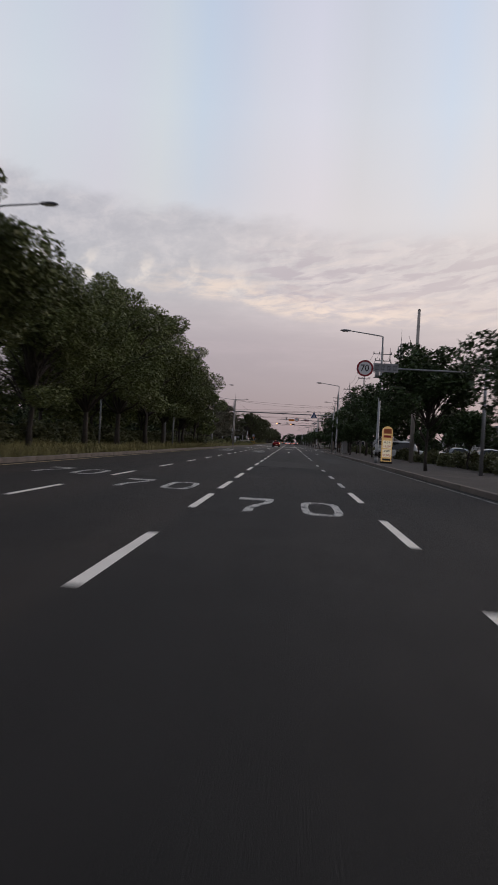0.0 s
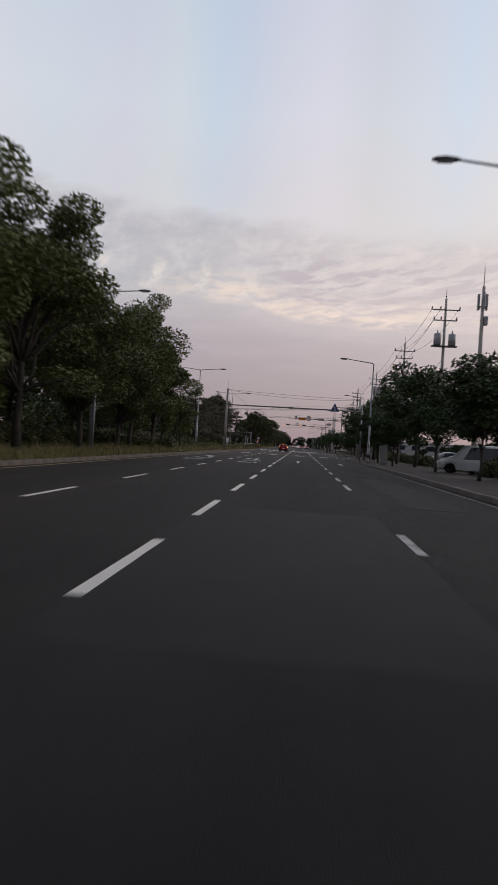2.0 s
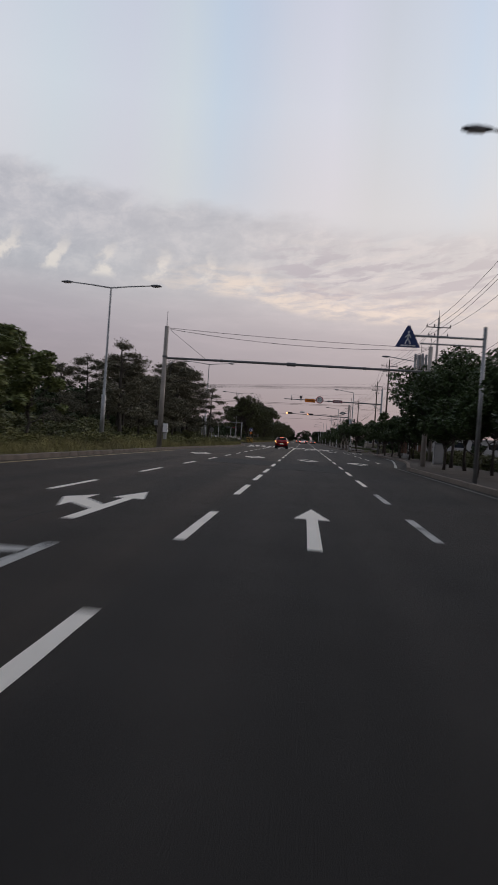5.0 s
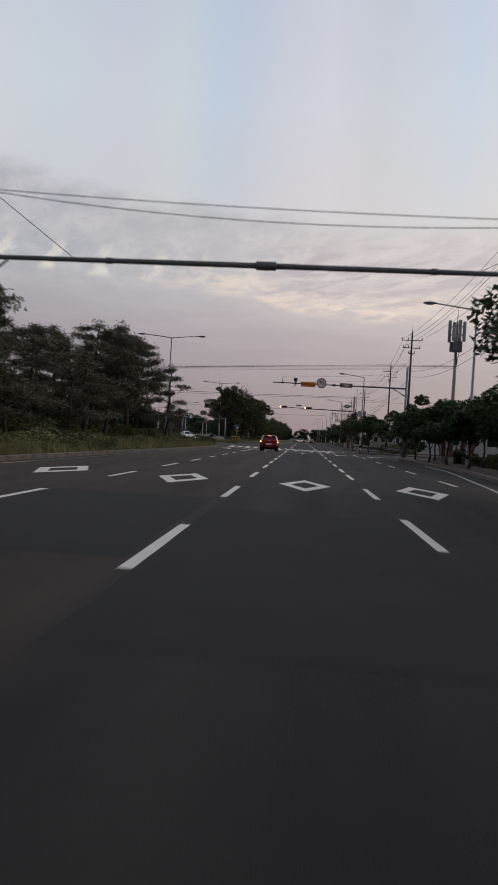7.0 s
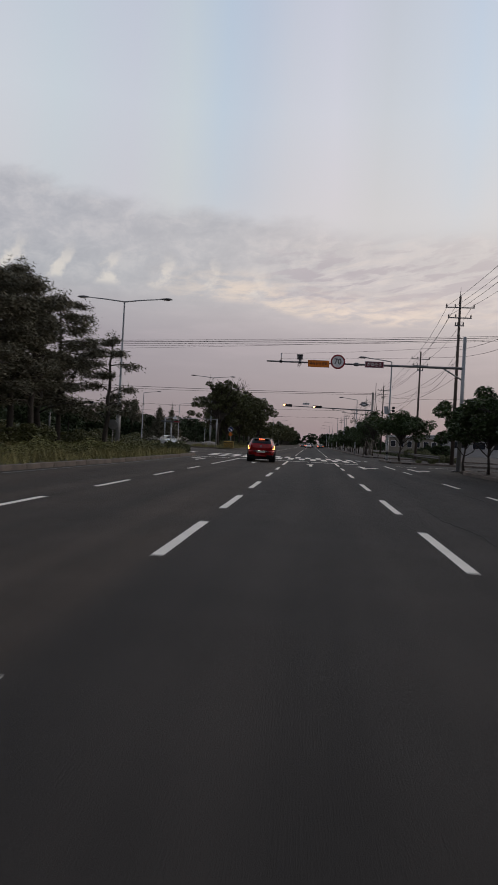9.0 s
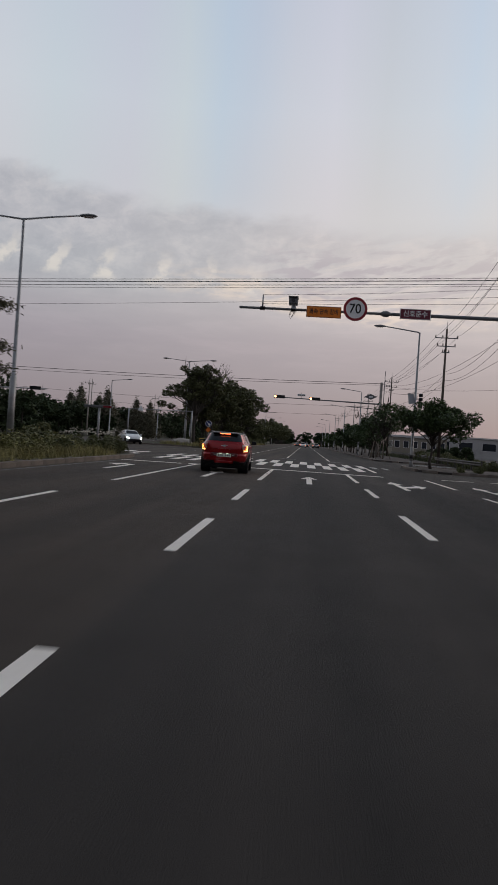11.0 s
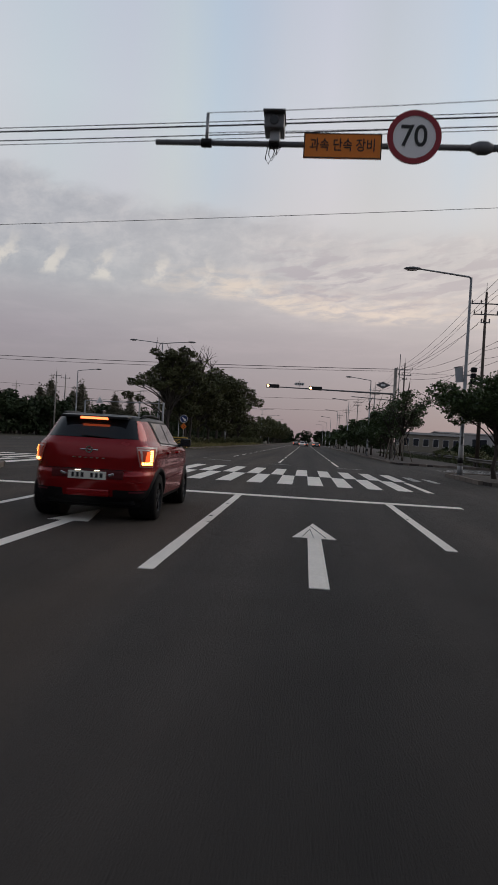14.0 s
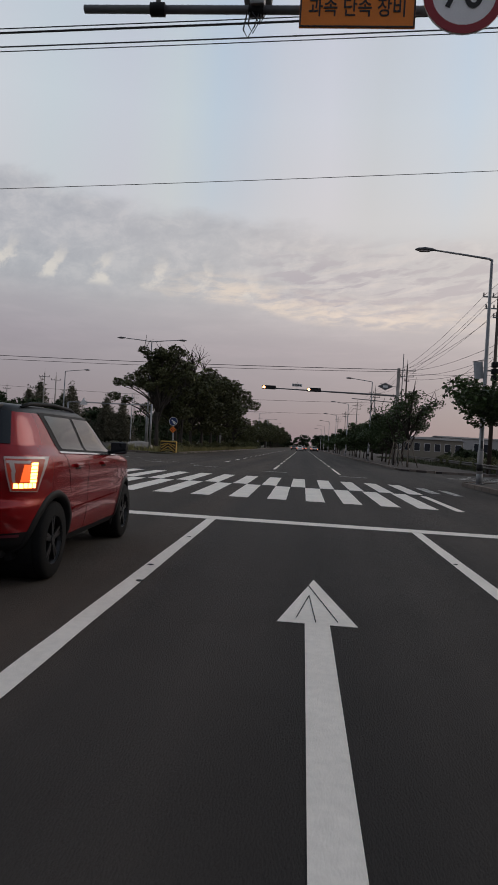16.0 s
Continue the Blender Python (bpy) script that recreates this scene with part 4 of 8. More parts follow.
# tall broadleaf row on the median
big_a = broad_tree("broadleaf_tree", 11, 12.6, 5.4, 2.0, 52, 46000, 0.19, "tall dense dark-green broadleaf tree on the planted median", group="median trees", trunk_r=0.2)
big_b = broad_tree("broadleaf_tree", 12, 11.6, 5.0, 1.8, 50, 43000, 0.19, "tall dense dark-green broadleaf tree on the planted median", group="median trees", trunk_r=0.18)
big_c = broad_tree("broadleaf_tree", 13, 13.2, 4.7, 2.4, 48, 42000, 0.19, "tall narrow broadleaf tree on the planted median", group="median trees", trunk_r=0.2)
big_d = broad_tree("broadleaf_tree", 14, 12.4, 5.2, 1.6, 34, 9500, 0.42, "tall broadleaf tree deep in the planted median", group="median trees", trunk_r=0.18)
spread_out(big_a, [(-12.6, -151.5, G, 20, 0.92), (-12.2, -123.5, G, 80, 0.85), (-12.6, -97.0, G, 200, 0.88)])
spread_out(big_b, [(-12.4, -141.0, G, 0, 1.04), (-12.6, -114.5, G, 50, 1.04), (-12.2, -87.0, G, 170, 0.95)])
spread_out(big_c, [(-12.2, -132.0, G, 40, 0.76), (-12.4, -105.8, G, 110, 0.99), (-11.9, -91.5, G, 300, 0.66)])
spread_out(big_d, [(-19.0, -113, G, 140, 0.92), (-19.5, -140, G, 10, 0.88), (-14.0, -172, G, 100, 0.9), (-19.5, -91, G, 300, 0.85), (-19.0, -100, G, 260, 0.95), (-19.5, -127, G, 120, 0.78), (-12.8, -161, G, 70, 0.95), (-18, -83, G, 230, 0.82), (-19.0, -106, G, 90, 0.95), (-19.5, -133, G, 200, 0.75)])
# smaller trees where the row opens
small_a = broad_tree("young_tree", 21, 5.2, 2.1, 0.9, 18, 6500, 0.20, "young round leafy tree on the planted median", group="young median trees", trunk_r=0.09)
spread_out(small_a, [(-11.6, -70.5, G, 0, 1.0), (-13.0, -66.0, G, 130, 1.05), (-14.8, -76, G, 60, 1.1), (-13.8, -60, G, 200, 1.0), (-17.5, -70, G, 90, 1.25), (-18.0, -62, G, 300, 1.2), (-11.4, -83.0, G, 240, 1.85), (-11.6, -79.0, G, 30, 1.05)])
# pines
pine_a = pine_tree("pine_tree", 31, 9.4, 3.4, "dark crooked pine tree on the planted median", group="median pines", tufts=340)
pine_b = pine_tree("pine_tree", 32, 8.8, 3.6, "dark crooked pine tree on the planted median", 0.22, "median pines", tufts=340)
pine_c = pine_tree("pine_tree", 33, 7.9, 3.1, "slender pine with open tiered branches beside a lamp", 0.24, "median pines", tufts=150, branches=15, taper=0.55, inner=0.62)
spread_out(pine_a, [(-15.2, -38, G, 0, 0.68), (-15.6, -31, G, 150, 0.64), (-15.4, -20.5, G, 220, 0.9), (-19.0, -36, G, 30, 0.74), (-15.4, -14.5, G, 300, 1.0), (-19.5, -28, G, 270, 0.84), (-15.0, -9.0, G, 45, 0.96), (-18.0, -6.0, G, 100, 0.85)])
spread_out(pine_b, [(-15.4, -34.5, G, 110, 0.65), (-15.0, -26, G, 190, 0.75), (-18.6, -23, G, 250, 0.88), (-15.2, -17.5, G, 330, 0.95), (-15.0, -11.8, G, 210, 1.04), (-18.0, -12, G, 20, 0.95), (-19.4, -17, G, 140, 1.0), (-19.0, -42, G, 99, 0.66)])
spread_out(pine_c, [(-12.4, -8.0, G, 20, 0.88), (-15.2, -39.0, G, 200, 1.02), (-16.4, -35.5, G, 80, 0.92), (-14.7, -24.0, G, 310, 0.86), (-14.5, -14.0, G, 150, 0.98)])
# the clump beyond the crossing
clump_first = broad_tree("broadleaf_tree", 43, 10.8, 3.7, 2.6, 74, 11500, 0.25, "tall uneven broadleaf tree with open leafy branches", group="trees beyond the crossing", leaf=LEAF_CLUMP, trunk_r=0.2, lobes=1.3, twigs=30, clump_r=(0.09, 0.19))
spread_out(clump_first, [(-13.8, 50.0, G, 60, 1.05), (-12.6, 108.0, G, 200, 0.72)])
clump_bare = broad_tree("half_bare_tree", 47, 11.3, 3.1, 4.0, 40, 900, 0.22, "half-bare tree with thin dead twigs at the top", group="trees beyond the crossing", trunk_r=0.16, lobes=1.0, twigs=150, clump_r=(0.09, 0.19))
spread_out(clump_bare, [(-12.4, 55.5, G, 20, 0.98)])
clump_a = broad_tree("broadleaf_tree", 41, 10.8, 4.7, 1.7, 56, 17000, 0.31, "wide broadleaf tree with uneven crown beyond the crossing", group="trees beyond the crossing", leaf=LEAF_CLUMP, trunk_r=0.18, lobes=1.1, clump_r=(0.13, 0.28))
spread_out(clump_a, [(-13.3, 56.5, G, 60, 0.93), (-13.0, 64, G, 0, 1.02), (-12.9, 72, G, 200, 1.04), (-13.0, 80.5, G, 40, 1.03), (-13.2, 89, G, 120, 1.02), (-18, 84, G, 10, 0.9), (-13.4, 98, G, 250, 0.98)])
clump_far = broad_tree("broadleaf_tree", 42, 10.6, 4.7, 0.9, 34, 5200, 0.55, "distant broadleaf tree on the median", group="trees beyond the crossing", leaf=LEAF_CLUMP, trunk_r=0.18, lobes=1.2)
far_trees = random.Random(8)
spread_out(clump_far, [(far_trees.uniform(-14.2, -13.0), 112.0 + 12.0 * k, G, far_trees.uniform(0, 360), 0.46 + 0.05 * min(k, 11) + far_trees.uniform(-0.05, 0.07)) for k in range(27)])


def spruce(name, seed, height, spread, label, group):
    """Straight stem with drooping whorls that shorten to a point."""
    rng = np.random.default_rng(seed)
    tree = thing(name, (0, 0, 0), label, "tree", group)
    wood = [tube([(0, 0, 0), (0.03, 0.02, height * 0.5), (0, 0, height * 0.98)], [0.2, 0.12, 0.02], 8)]
    spots = []
    for k in range(17):
        u = k / 17
        z = height * (0.06 + 0.90 * u)
        for a in np.arange(9) * 0.698 + rng.uniform(0, 1):
            reach = spread * (1 - u) * rng.uniform(0.7, 1.12) + 0.12
            tip = np.array([math.cos(a) * reach, math.sin(a) * reach, z + 0.10 * reach + rng.uniform(-0.25, 0.35)])
            base = np.array([0, 0, z])
            wood.append(limb(base, tip, 0.035, 0.008, rng, 0.05, n=2)[0])
            for q in np.arange(0.12, 1.05, 0.42 / max(reach, 0.42)):
                spots.append(base + (tip - base) * q)
    spots.append(np.array([0, 0, height]))
    part("trunk", mesh_of("trunk", *merged(wood), BARK, True), BARK, tree)
    needles = np.repeat(np.array(spots), 12, axis=0)
    needles = needles + rng.normal(size=needles.shape) * (0.22, 0.22, 0.20)
    part("crown", mesh_of("crown", *leaf_cloud(needles, 0.42, rng, 0.35, 0.5), NEEDLE), NEEDLE, tree)
    return tree


conifer = spruce("conifer", 45, 10.4, 3.9, "dark upright conifer standing out of the far trees", "far conifers")
spread_out(conifer, [(-45.2, 99, 0, 0, 0.98), (-40.0, 100, 0, 80, 0.95), (-35.6, 106, 0, 160, 0.82), (-48.0, 101, 0, 240, 0.86), (-43.0, 104, 0, 300, 0.84), (-33.2, 108, 0, 20, 0.78)])
# shrubs and hedge
bush_a = shrub("shrub", 51, 2.6, 1.7, 2500, "dense dark-green shrub on the median", 0.17)
bush_b = shrub("shrub", 52, 3.4, 2.2, 2000, "dense dark-green shrub on the median", 0.22)
bush_c = shrub("shrub", 53, 2.4, 1.0, 2400, "low olive weedy shrub with grass round it", 0.12, leaf=LEAF_WEED)
spots_a, spots_b, spots_c = [], [], []
for y in range(-170, 3, 4):
    spots_a.append((rnd.uniform(-15.4, -13.2), y + rnd.uniform(-1, 1), G, rnd.uniform(0, 360), rnd.uniform(0.75, 1.1)))
for y in range(-170, 1, 4):
    spots_b.append((rnd.uniform(-19.5, -16.6), y + rnd.uniform(-1, 1), G, rnd.uniform(0, 360), rnd.uniform(0.9, 1.3)))
for y in range(-84, 3, 3):
    spots_c.append((rnd.uniform(-13.2, -11.6), y + rnd.uniform(-1, 1), G, rnd.uniform(0, 360), rnd.uniform(0.7, 1.15)))
spots_b += [(-11.9, -79, G, 20, 0.9), (-12.2, -75.5, G, 80, 0.95), (-12.6, -83, G, 140, 0.9), (-11.2, -1.2, G, 10, 0.50), (-13.4, 2.0, G, 40, 0.52), (-14.8, 2.2, G, 70, 0.54), (-16.5, 2.6, G, 170, 0.56), (-12.9, -0.4, G, 120, 0.6)]
spots_a += [(-12.5, 52, G, 0, 0.8), (-14.5, 54, G, 40, 0.9), (-13, 60, G, 90, 0.9), (-12.8, 66, G, 10, 0.8), (-12.6, 74, G, 50, 0.9), (-12.8, 84, G, 200, 0.9), (-13, 96, G, 20, 1.0), (-13, 108, G, 120, 1.2), (-13.5, 118, G, 10, 1.3),
            (-13.5, 128, G, 99, 1.3), (-14, 142, G, 10, 1.5), (-14, 156, G, 80, 1.5), (-14, 172, G, 20, 1.6)]
for y in range(-40, 2, 2):
    spots_c.append((rnd.uniform(-11.6, -10.5), y + rnd.uniform(-0.8, 0.8), G, rnd.uniform(0, 360), rnd.uniform(0.6, 1.0)))
spread_out(bush_a, spots_a)
spread_out(bush_b, spots_b)
spread_out(bush_c, spots_c)
flowering = shrub("flowering_shrub", 55, 1.9, 1.15, 2600, "green shrub with pale flower heads at the median's end", 0.11, group="flowering shrubs")
petals = np.random.default_rng(56)
heads = []
for k in range(20):
    a, r = petals.uniform(0, 6.28), 0.95 * math.sqrt(petals.uniform(0, 1))
    centre = np.array([math.cos(a) * r, math.sin(a) * r * 0.8, 1.20 - 0.34 * r * r + petals.normal() * 0.05])
    heads.append(centre + petals.normal(size=(9, 3)) * (0.035, 0.035, 0.02))
part("flowers", mesh_of("flowers", *leaf_cloud(np.concatenate(heads), 0.05, petals, 0.8, 0.9), PETAL), PETAL, flowering, "small pale flower heads")
spread_out(flowering, [(-10.05, 4.0, G, 0, 0.94), (-9.95, 2.9, G, 130, 0.96), (-11.1, 4.1, G, 220, 0.95), (-10.7, 1.9, G, 300, 0.92), (-12.4, 4.0, G, 80, 0.9), (-11.7, 2.8, G, 20, 0.92)])


def grass_bm(spans, per_m2, seed, tall):
    rng = np.random.default_rng(seed)
    verts, faces = [], []
    for x0, x1, y0, y1 in spans:
        n = int((x1 - x0) * (y1 - y0) * per_m2)
        cx, cy = rng.uniform(x0, x1, n), rng.uniform(y0, y1, n)
        for a, b in zip(cx, cy):
            h = tall * rng.uniform(0.35, 1.0) * (0.55 + 0.75 * abs(noise.noise((a * 0.5, b * 0.35, 3))))
            for k in range(4):
                t = rng.uniform(0, 6.283)
                dx, dy, w = math.cos(t), math.sin(t), rng.uniform(0.010, 0.022)
                px, py = a + rng.normal() * 0.06, b + rng.normal() * 0.06
                o = len(verts)
                verts += [(px - dy * w, py + dx * w, 0.10), (px + dy * w, py - dx * w, 0.10), (px + dx * h * 0.45, py + dy * h * 0.45, 0.10 + h)]
                faces.append((o, o + 1, o + 2))
    return verts, faces


verge = new("grass", mesh_of("grass", *grass_bm([(-12.6, -9.75, -158, 1.6), (-9.75, -8.95, -18, 1.4), (-9.75, -9.3, -32, -18), (-16, -12.6, -158, 2.0)], 22, 3, 0.80), GRASS))
tagged(verge, "dry yellow-green grass along the median kerb", "grass", kind="stuff")
verge_n = new("grass", mesh_of("grass", *grass_bm([(-16.5, -11.05, 43.6, 74), (-14.0, -11.05, 74, 150)], 26, 4, 0.75), GRASS))
tagged(verge_n, "dry grass on the median beyond the crossing", "grass", kind="stuff")
verge_e = new("grass", mesh_of("grass", *grass_bm([(11.5, 16, -150, -8), (13.0, 18, 36, 110)], 8, 5, 0.6), GRASS_DARK))
tagged(verge_e, "rough dark weeds behind the pavement", "grass", kind="stuff")

# street trees on the pavement
street_a = broad_tree("street_tree", 61, 7.2, 3.7, 2.3, 40, 14000, 0.22, "low spreading street tree with dark leaves", group="street trees", leaf=LEAF_B, trunk_r=0.10, crown_top=0.2)
street_b = broad_tree("street_tree", 62, 6.7, 3.5, 2.2, 38, 13000, 0.22, "low spreading street tree with dark leaves", group="street trees", leaf=LEAF_B, trunk_r=0.09, lean=0.12, crown_top=0.2)
P = 0.12
street_lacy = broad_tree("street_tree", 68, 7.1, 3.4, 2.3, 66, 17000, 0.20, "tall street tree with loose dark leaves and a thin trunk", group="street trees", leaf=LEAF_B, trunk_r=0.085, crown_top=0.2, lobes=1.0, twigs=12, clump_r=(0.12, 0.26))
spread_out(street_lacy, [(7.25, -127.2, P, 30, 1.0)])
street_low = broad_tree("street_tree", 67, 4.4, 2.5, 1.3, 34, 9000, 0.20, "low bushy street tree close to the kerb", group="street trees", leaf=LEAF_B, trunk_r=0.08, crown_top=0.1, clump_r=(0.14, 0.28))
spread_out(street_low, [(7.5, -80.6, P, 0, 0.95), (7.5, -70.6, P, 120, 1.0), (7.6, -61.0, P, 210, 1.0), (7.9, -52.5, P, 300, 1.0), (9.5, -4.5, P, 30, 0.98), (9.6, -10.0, P, 150, 1.02), (9.7, -15.5, P, 260, 1.0), (9.8, -21.5, P, 70, 1.04), (9.8, -27.5, P, 190, 1.0), (11.6, -119.0, P, 40, 0.95), (12.6, -109.0, P, 160, 1.05), (12.2, -99.0, P, 280, 1.0)])
street_c = broad_tree("street_tree", 63, 7.0, 3.1, 1.9, 24, 3400, 0.42, "low spreading street tree further along the pavement", group="street trees", leaf=LEAF_B, trunk_r=0.10, crown_top=0.2)
far_row = random.Random(5)
spread_out(street_a, [(8.9, -101.0, P, 70, 0.9), (9.6, -78.5, P, 140, 1.22), (9.2, -62.0, P, 30, 0.85), (9.2, -52.0, P, 250, 0.95), (11.4, -36.0, P, 200, 0.62), (11.2, -21.0, P, 10, 0.66)])
street_d = broad_tree("street_tree", 66, 5.7, 3.4, 2.9, 42, 12000, 0.20, "flat-topped spreading street tree beside a lamp", group="street trees", leaf=LEAF_B, trunk_r=0.10, crown_top=0.0, clump_r=(0.12, 0.26))
island_tree = broad_tree("street_tree", 69, 5.0, 3.0, 1.95, 58, 15000, 0.19, "round dense street tree on the traffic island", group="street trees", leaf=LEAF_B, trunk_r=0.10, crown_top=0.2, clump_r=(0.15, 0.30))
spread_out(island_tree, [(8.1, 14.9, P, 300, 0.96)])
spread_out(street_d, [(11.2, -10.0, P, 40, 0.82), (11.5, -16.5, P, 140, 0.80), (11.4, -24.5, P, 220, 0.84), (11.6, -33.0, P, 80, 0.82)])
spread_out(street_b, [(9.0, -141.0, P, 20, 0.92), (9.0, -90.0, P, 210, 0.85), (9.3, -70.0, P, 100, 0.85), (9.4, -57.0, P, 330, 0.9), (9.6, -46.5, P, 10, 1.20), (11.2, -29.5, P, 60, 0.66), (11.0, -13.0, P, 180, 0.68), (8.5, 56.5, P, 20, 0.74)])
spread_out(street_c, [(8.6 + far_row.uniform(-0.3, 0.3), y, P, far_row.uniform(0, 360), far_row.uniform(0.72, 0.86)) for y in (61, 66, 71, 76, 81, 86, 91, 96, 101, 106, 112, 118, 124, 130, 137, 144, 151, 158, 166, 174, 183, 192, 202, 224, 250, 280)])
hedge = shrub("hedge_shrub", 54, 2.4, 1.5, 2200, "dark shrub behind the pavement", 0.17, group="shrubs behind the pavement")
spread_out(hedge, [(far_row.uniform(11.6, 13.4), y + far_row.uniform(-1, 1), 0.1, far_row.uniform(0, 360), far_row.uniform(0.7, 1.15)) for y in (-128, -125, -122, -119, -116, -113, -110, -107, -104, -101, -98, -94, -84, -76, -72, -66, -62, -57, -53, -49, -46, -43, -40, -37, -34, -31, -28, -25, -22, -19, -16)] + [(13.9 + max(0.0, (y - 34) * 0.085) + far_row.uniform(-0.2, 0.4), y, 0.0, far_row.uniform(0, 360), far_row.uniform(0.72, 0.88) * (1.0 if y < 42 else 1.4)) for y in (20.5, 22.5, 24.5, 26.5, 28.5, 30.5, 32.5, 34.5, 36.5, 39, 41.5, 44, 47, 50, 53.5, 57, 62, 68, 74)] + [(9.3, 11.2, 0.12, 40, 0.30), (10.4, 12.0, 0.12, 220, 0.42)])
# staked trees at the corner
staked = broad_tree("staked_tree", 71, 6.2, 2.6, 2.1, 46, 2200, 0.18, "thin-leaved young street tree held by wooden stakes", group="staked trees", leaf=LEAF_B, trunk_r=0.07, sparse=1.1, lobes=1.2, twigs=16, clump_r=(0.11, 0.24))
for a in (20, 140, 260):
    c, s = math.cos(radians(a)), math.sin(radians(a))
    part("stake", tube_mesh("stake", [(c * 0.8, s * 0.8, 0), (c * 0.1, s * 0.1, 1.9)], 0.035, WOOD, 6), WOOD, staked, "pale wooden support stake")
spread_out(staked, [(8.2, 43.0, P, 0, 1.14), (7.7, 47.5, P, 90, 1.05)])

# ---- street furniture ----


def lamp_head(parent, x, y, z, turn):
    """A flat cobra-head lantern at the end of an arm; turn: 0 points to -x, 180 to +x."""
    bm = bmesh.new()
    rings = []
    for u, w, h in ((0.0, 0.05, 0.05), (0.12, 0.11, 0.08), (0.4, 0.16, 0.11), (0.68, 0.13, 0.08), (0.80, 0.03, 0.03)):
        rings.append([bm.verts.new((-u, w * math.cos(t), h * math.sin(t) * (1.0 if math.sin(t) > 0 else 0.45))) for t in [2 * math.pi * k / 10 for k in range(10)]])
    for a, b in zip(rings, rings[1:]):
        for k in range(10):
            bm.faces.new((a[k], a[(k + 1) % 10], b[(k + 1) % 10], b[k]))
    bm.faces.new(rings[0])
    bm.faces.new(rings[-1])
    bmesh.ops.recalc_face_normals(bm, faces=bm.faces)
    for f in bm.faces:
        f.smooth = True
    head = part("lantern", bm, STEEL_DARK, parent, "flat dark lamp lantern, unlit")
    head.matrix_basis = pose(x, y, z, 0, 0, turn)
    part("lens", box_bm(-0.42, 0, -0.05, 0.42, 0.2, 0.03, 0.01), CLEAR_LAMP, head)
    return head


def street_lamp(height, arm):
    lamp = thing("street_lamp", (0, 0, 0), "tall grey steel street lamp with one arm over the road", "street lamp", "street lamps by the pavement")
    part("pole", tube_mesh("pole", [(0, 0, 0), (0, 0, 0.4), (0, 0, 0.42), (0, 0, height)], [0.13, 0.13, 0.105, 0.055], STEEL, 12), STEEL, lamp)
    part("base_plate", box_bm(0, 0, 0.02, 0.42, 0.42, 0.04, 0.008), STEEL_DARK, lamp)
    part("arm", tube_mesh("arm", [(0.03, 0, height - 0.05), (-0.12, 0, height + 0.03), (-arm * 0.5, 0, height + 0.16), (-arm, 0, height + 0.30)], [0.05, 0.045, 0.04, 0.035], STEEL, 8), STEEL, lamp)
    lamp_head(lamp, -arm, 0, height + 0.30, 0)
    part("sleeve", tube_mesh("sleeve", [(0, 0, 0.42), (0, 0, 1.35)], [0.122, 0.118], WALL_WHITE, 14), WALL_WHITE, lamp, "pale sticker-proof sleeve")
    part("hazard_band", tube_mesh("hazard_band", [(0, 0, 0.55), (0, 0, 0.80)], [0.126, 0.125], SIGN_BLACK, 14), SIGN_BLACK, lamp, "dark hazard band")
    part("service_hatch", box_bm(0, -0.112, 1.6, 0.10, 0.02, 0.32, 0.005), STEEL_DARK, lamp)
    return lamp


def double_lamp(height, arm):
    lamp = thing("median_lamp", (0, 0, 0), "tall grey street lamp with two arms on the median", "street lamp", "median lamps")
    part("pole", tube_mesh("pole", [(0, 0, 0), (0, 0, 3.2), (0, 0, 3.22), (0, 0, height)], [0.15, 0.14, 0.09, 0.05], STEEL, 12), STEEL, lamp)
    part("base_plate", box_bm(0, 0, 0.02, 0.46, 0.46, 0.04, 0.008), STEEL_DARK, lamp)
    for side in (-1, 1):
        part("arm", tube_mesh("arm", [(0, 0, height - 0.04), (side * arm * 0.5, 0, height + 0.10), (side * arm, 0, height + 0.20)], [0.045, 0.04, 0.034], STEEL, 8), STEEL, lamp)
        lamp_head(lamp, side * arm, 0, height + 0.20, 0 if side < 0 else 180)
    return lamp


lamp_e = street_lamp(9.0, 2.25)
spread_out(lamp_e, [(6.08, -116.2, P, 0, 0.975), (6.1, -74.9, P, 0, 0.98), (9.75, -27.3, P, 0, 1.04), (7.25, 17.6, P, 0, 1.048), (7.3, 66, P, 0, 1), (7.3, 106, P, 0, 1), (7.3, 147, P, 0, 1), (7.3, 189, P, 0, 1), (7.3, 232, P, 0, 1), (7.3, 275, P, 0, 1), (6.35, -158, P, 0, 1)])
lamp_m = double_lamp(10.1, 2.5)
spread_out(lamp_m, [(-13.2, y, G, 0, 1) for y in (-136, -93, -50.0)] + [(-14.2, 0.6, G, 0, 1.08)] + [(-15.2, 52.0, G, 0, 1.03)] + [(-13.2, y, G, 0, 1) for y in (93, 137, 181, 225, 270)])
far_lamp = street_lamp(9.0, 2.4)
tagged(far_lamp, "grey street lamp on the far side of the opposite carriageway", "street lamp", "far street lamps")
spread_out(far_lamp, [(-30.6, 71, 0, 180, 1), (-31.0, 106, 0, 180, 1), (-31.5, 148, 0, 180, 1)])

# short grey posts between the median trees
post = thing("short_post", (0, 0, 0), "plain grey steel post standing on the median", "post", "median posts")
part("shaft", tube_mesh("shaft", [(0, 0, 0), (0, 0, 3.9)], [0.07, 0.06], STEEL, 10), STEEL, post)
part("cap", tube_mesh("cap", [(0, 0, 3.9), (0, 0, 3.96)], [0.075, 0.03], STEEL_DARK, 10), STEEL_DARK, post)
spread_out(post, [(-11.3, -98.6, G, 0, 1.1), (-12.9, -118, G, 0, 0.85), (-13.2, -137, G, 0, 0.9)])


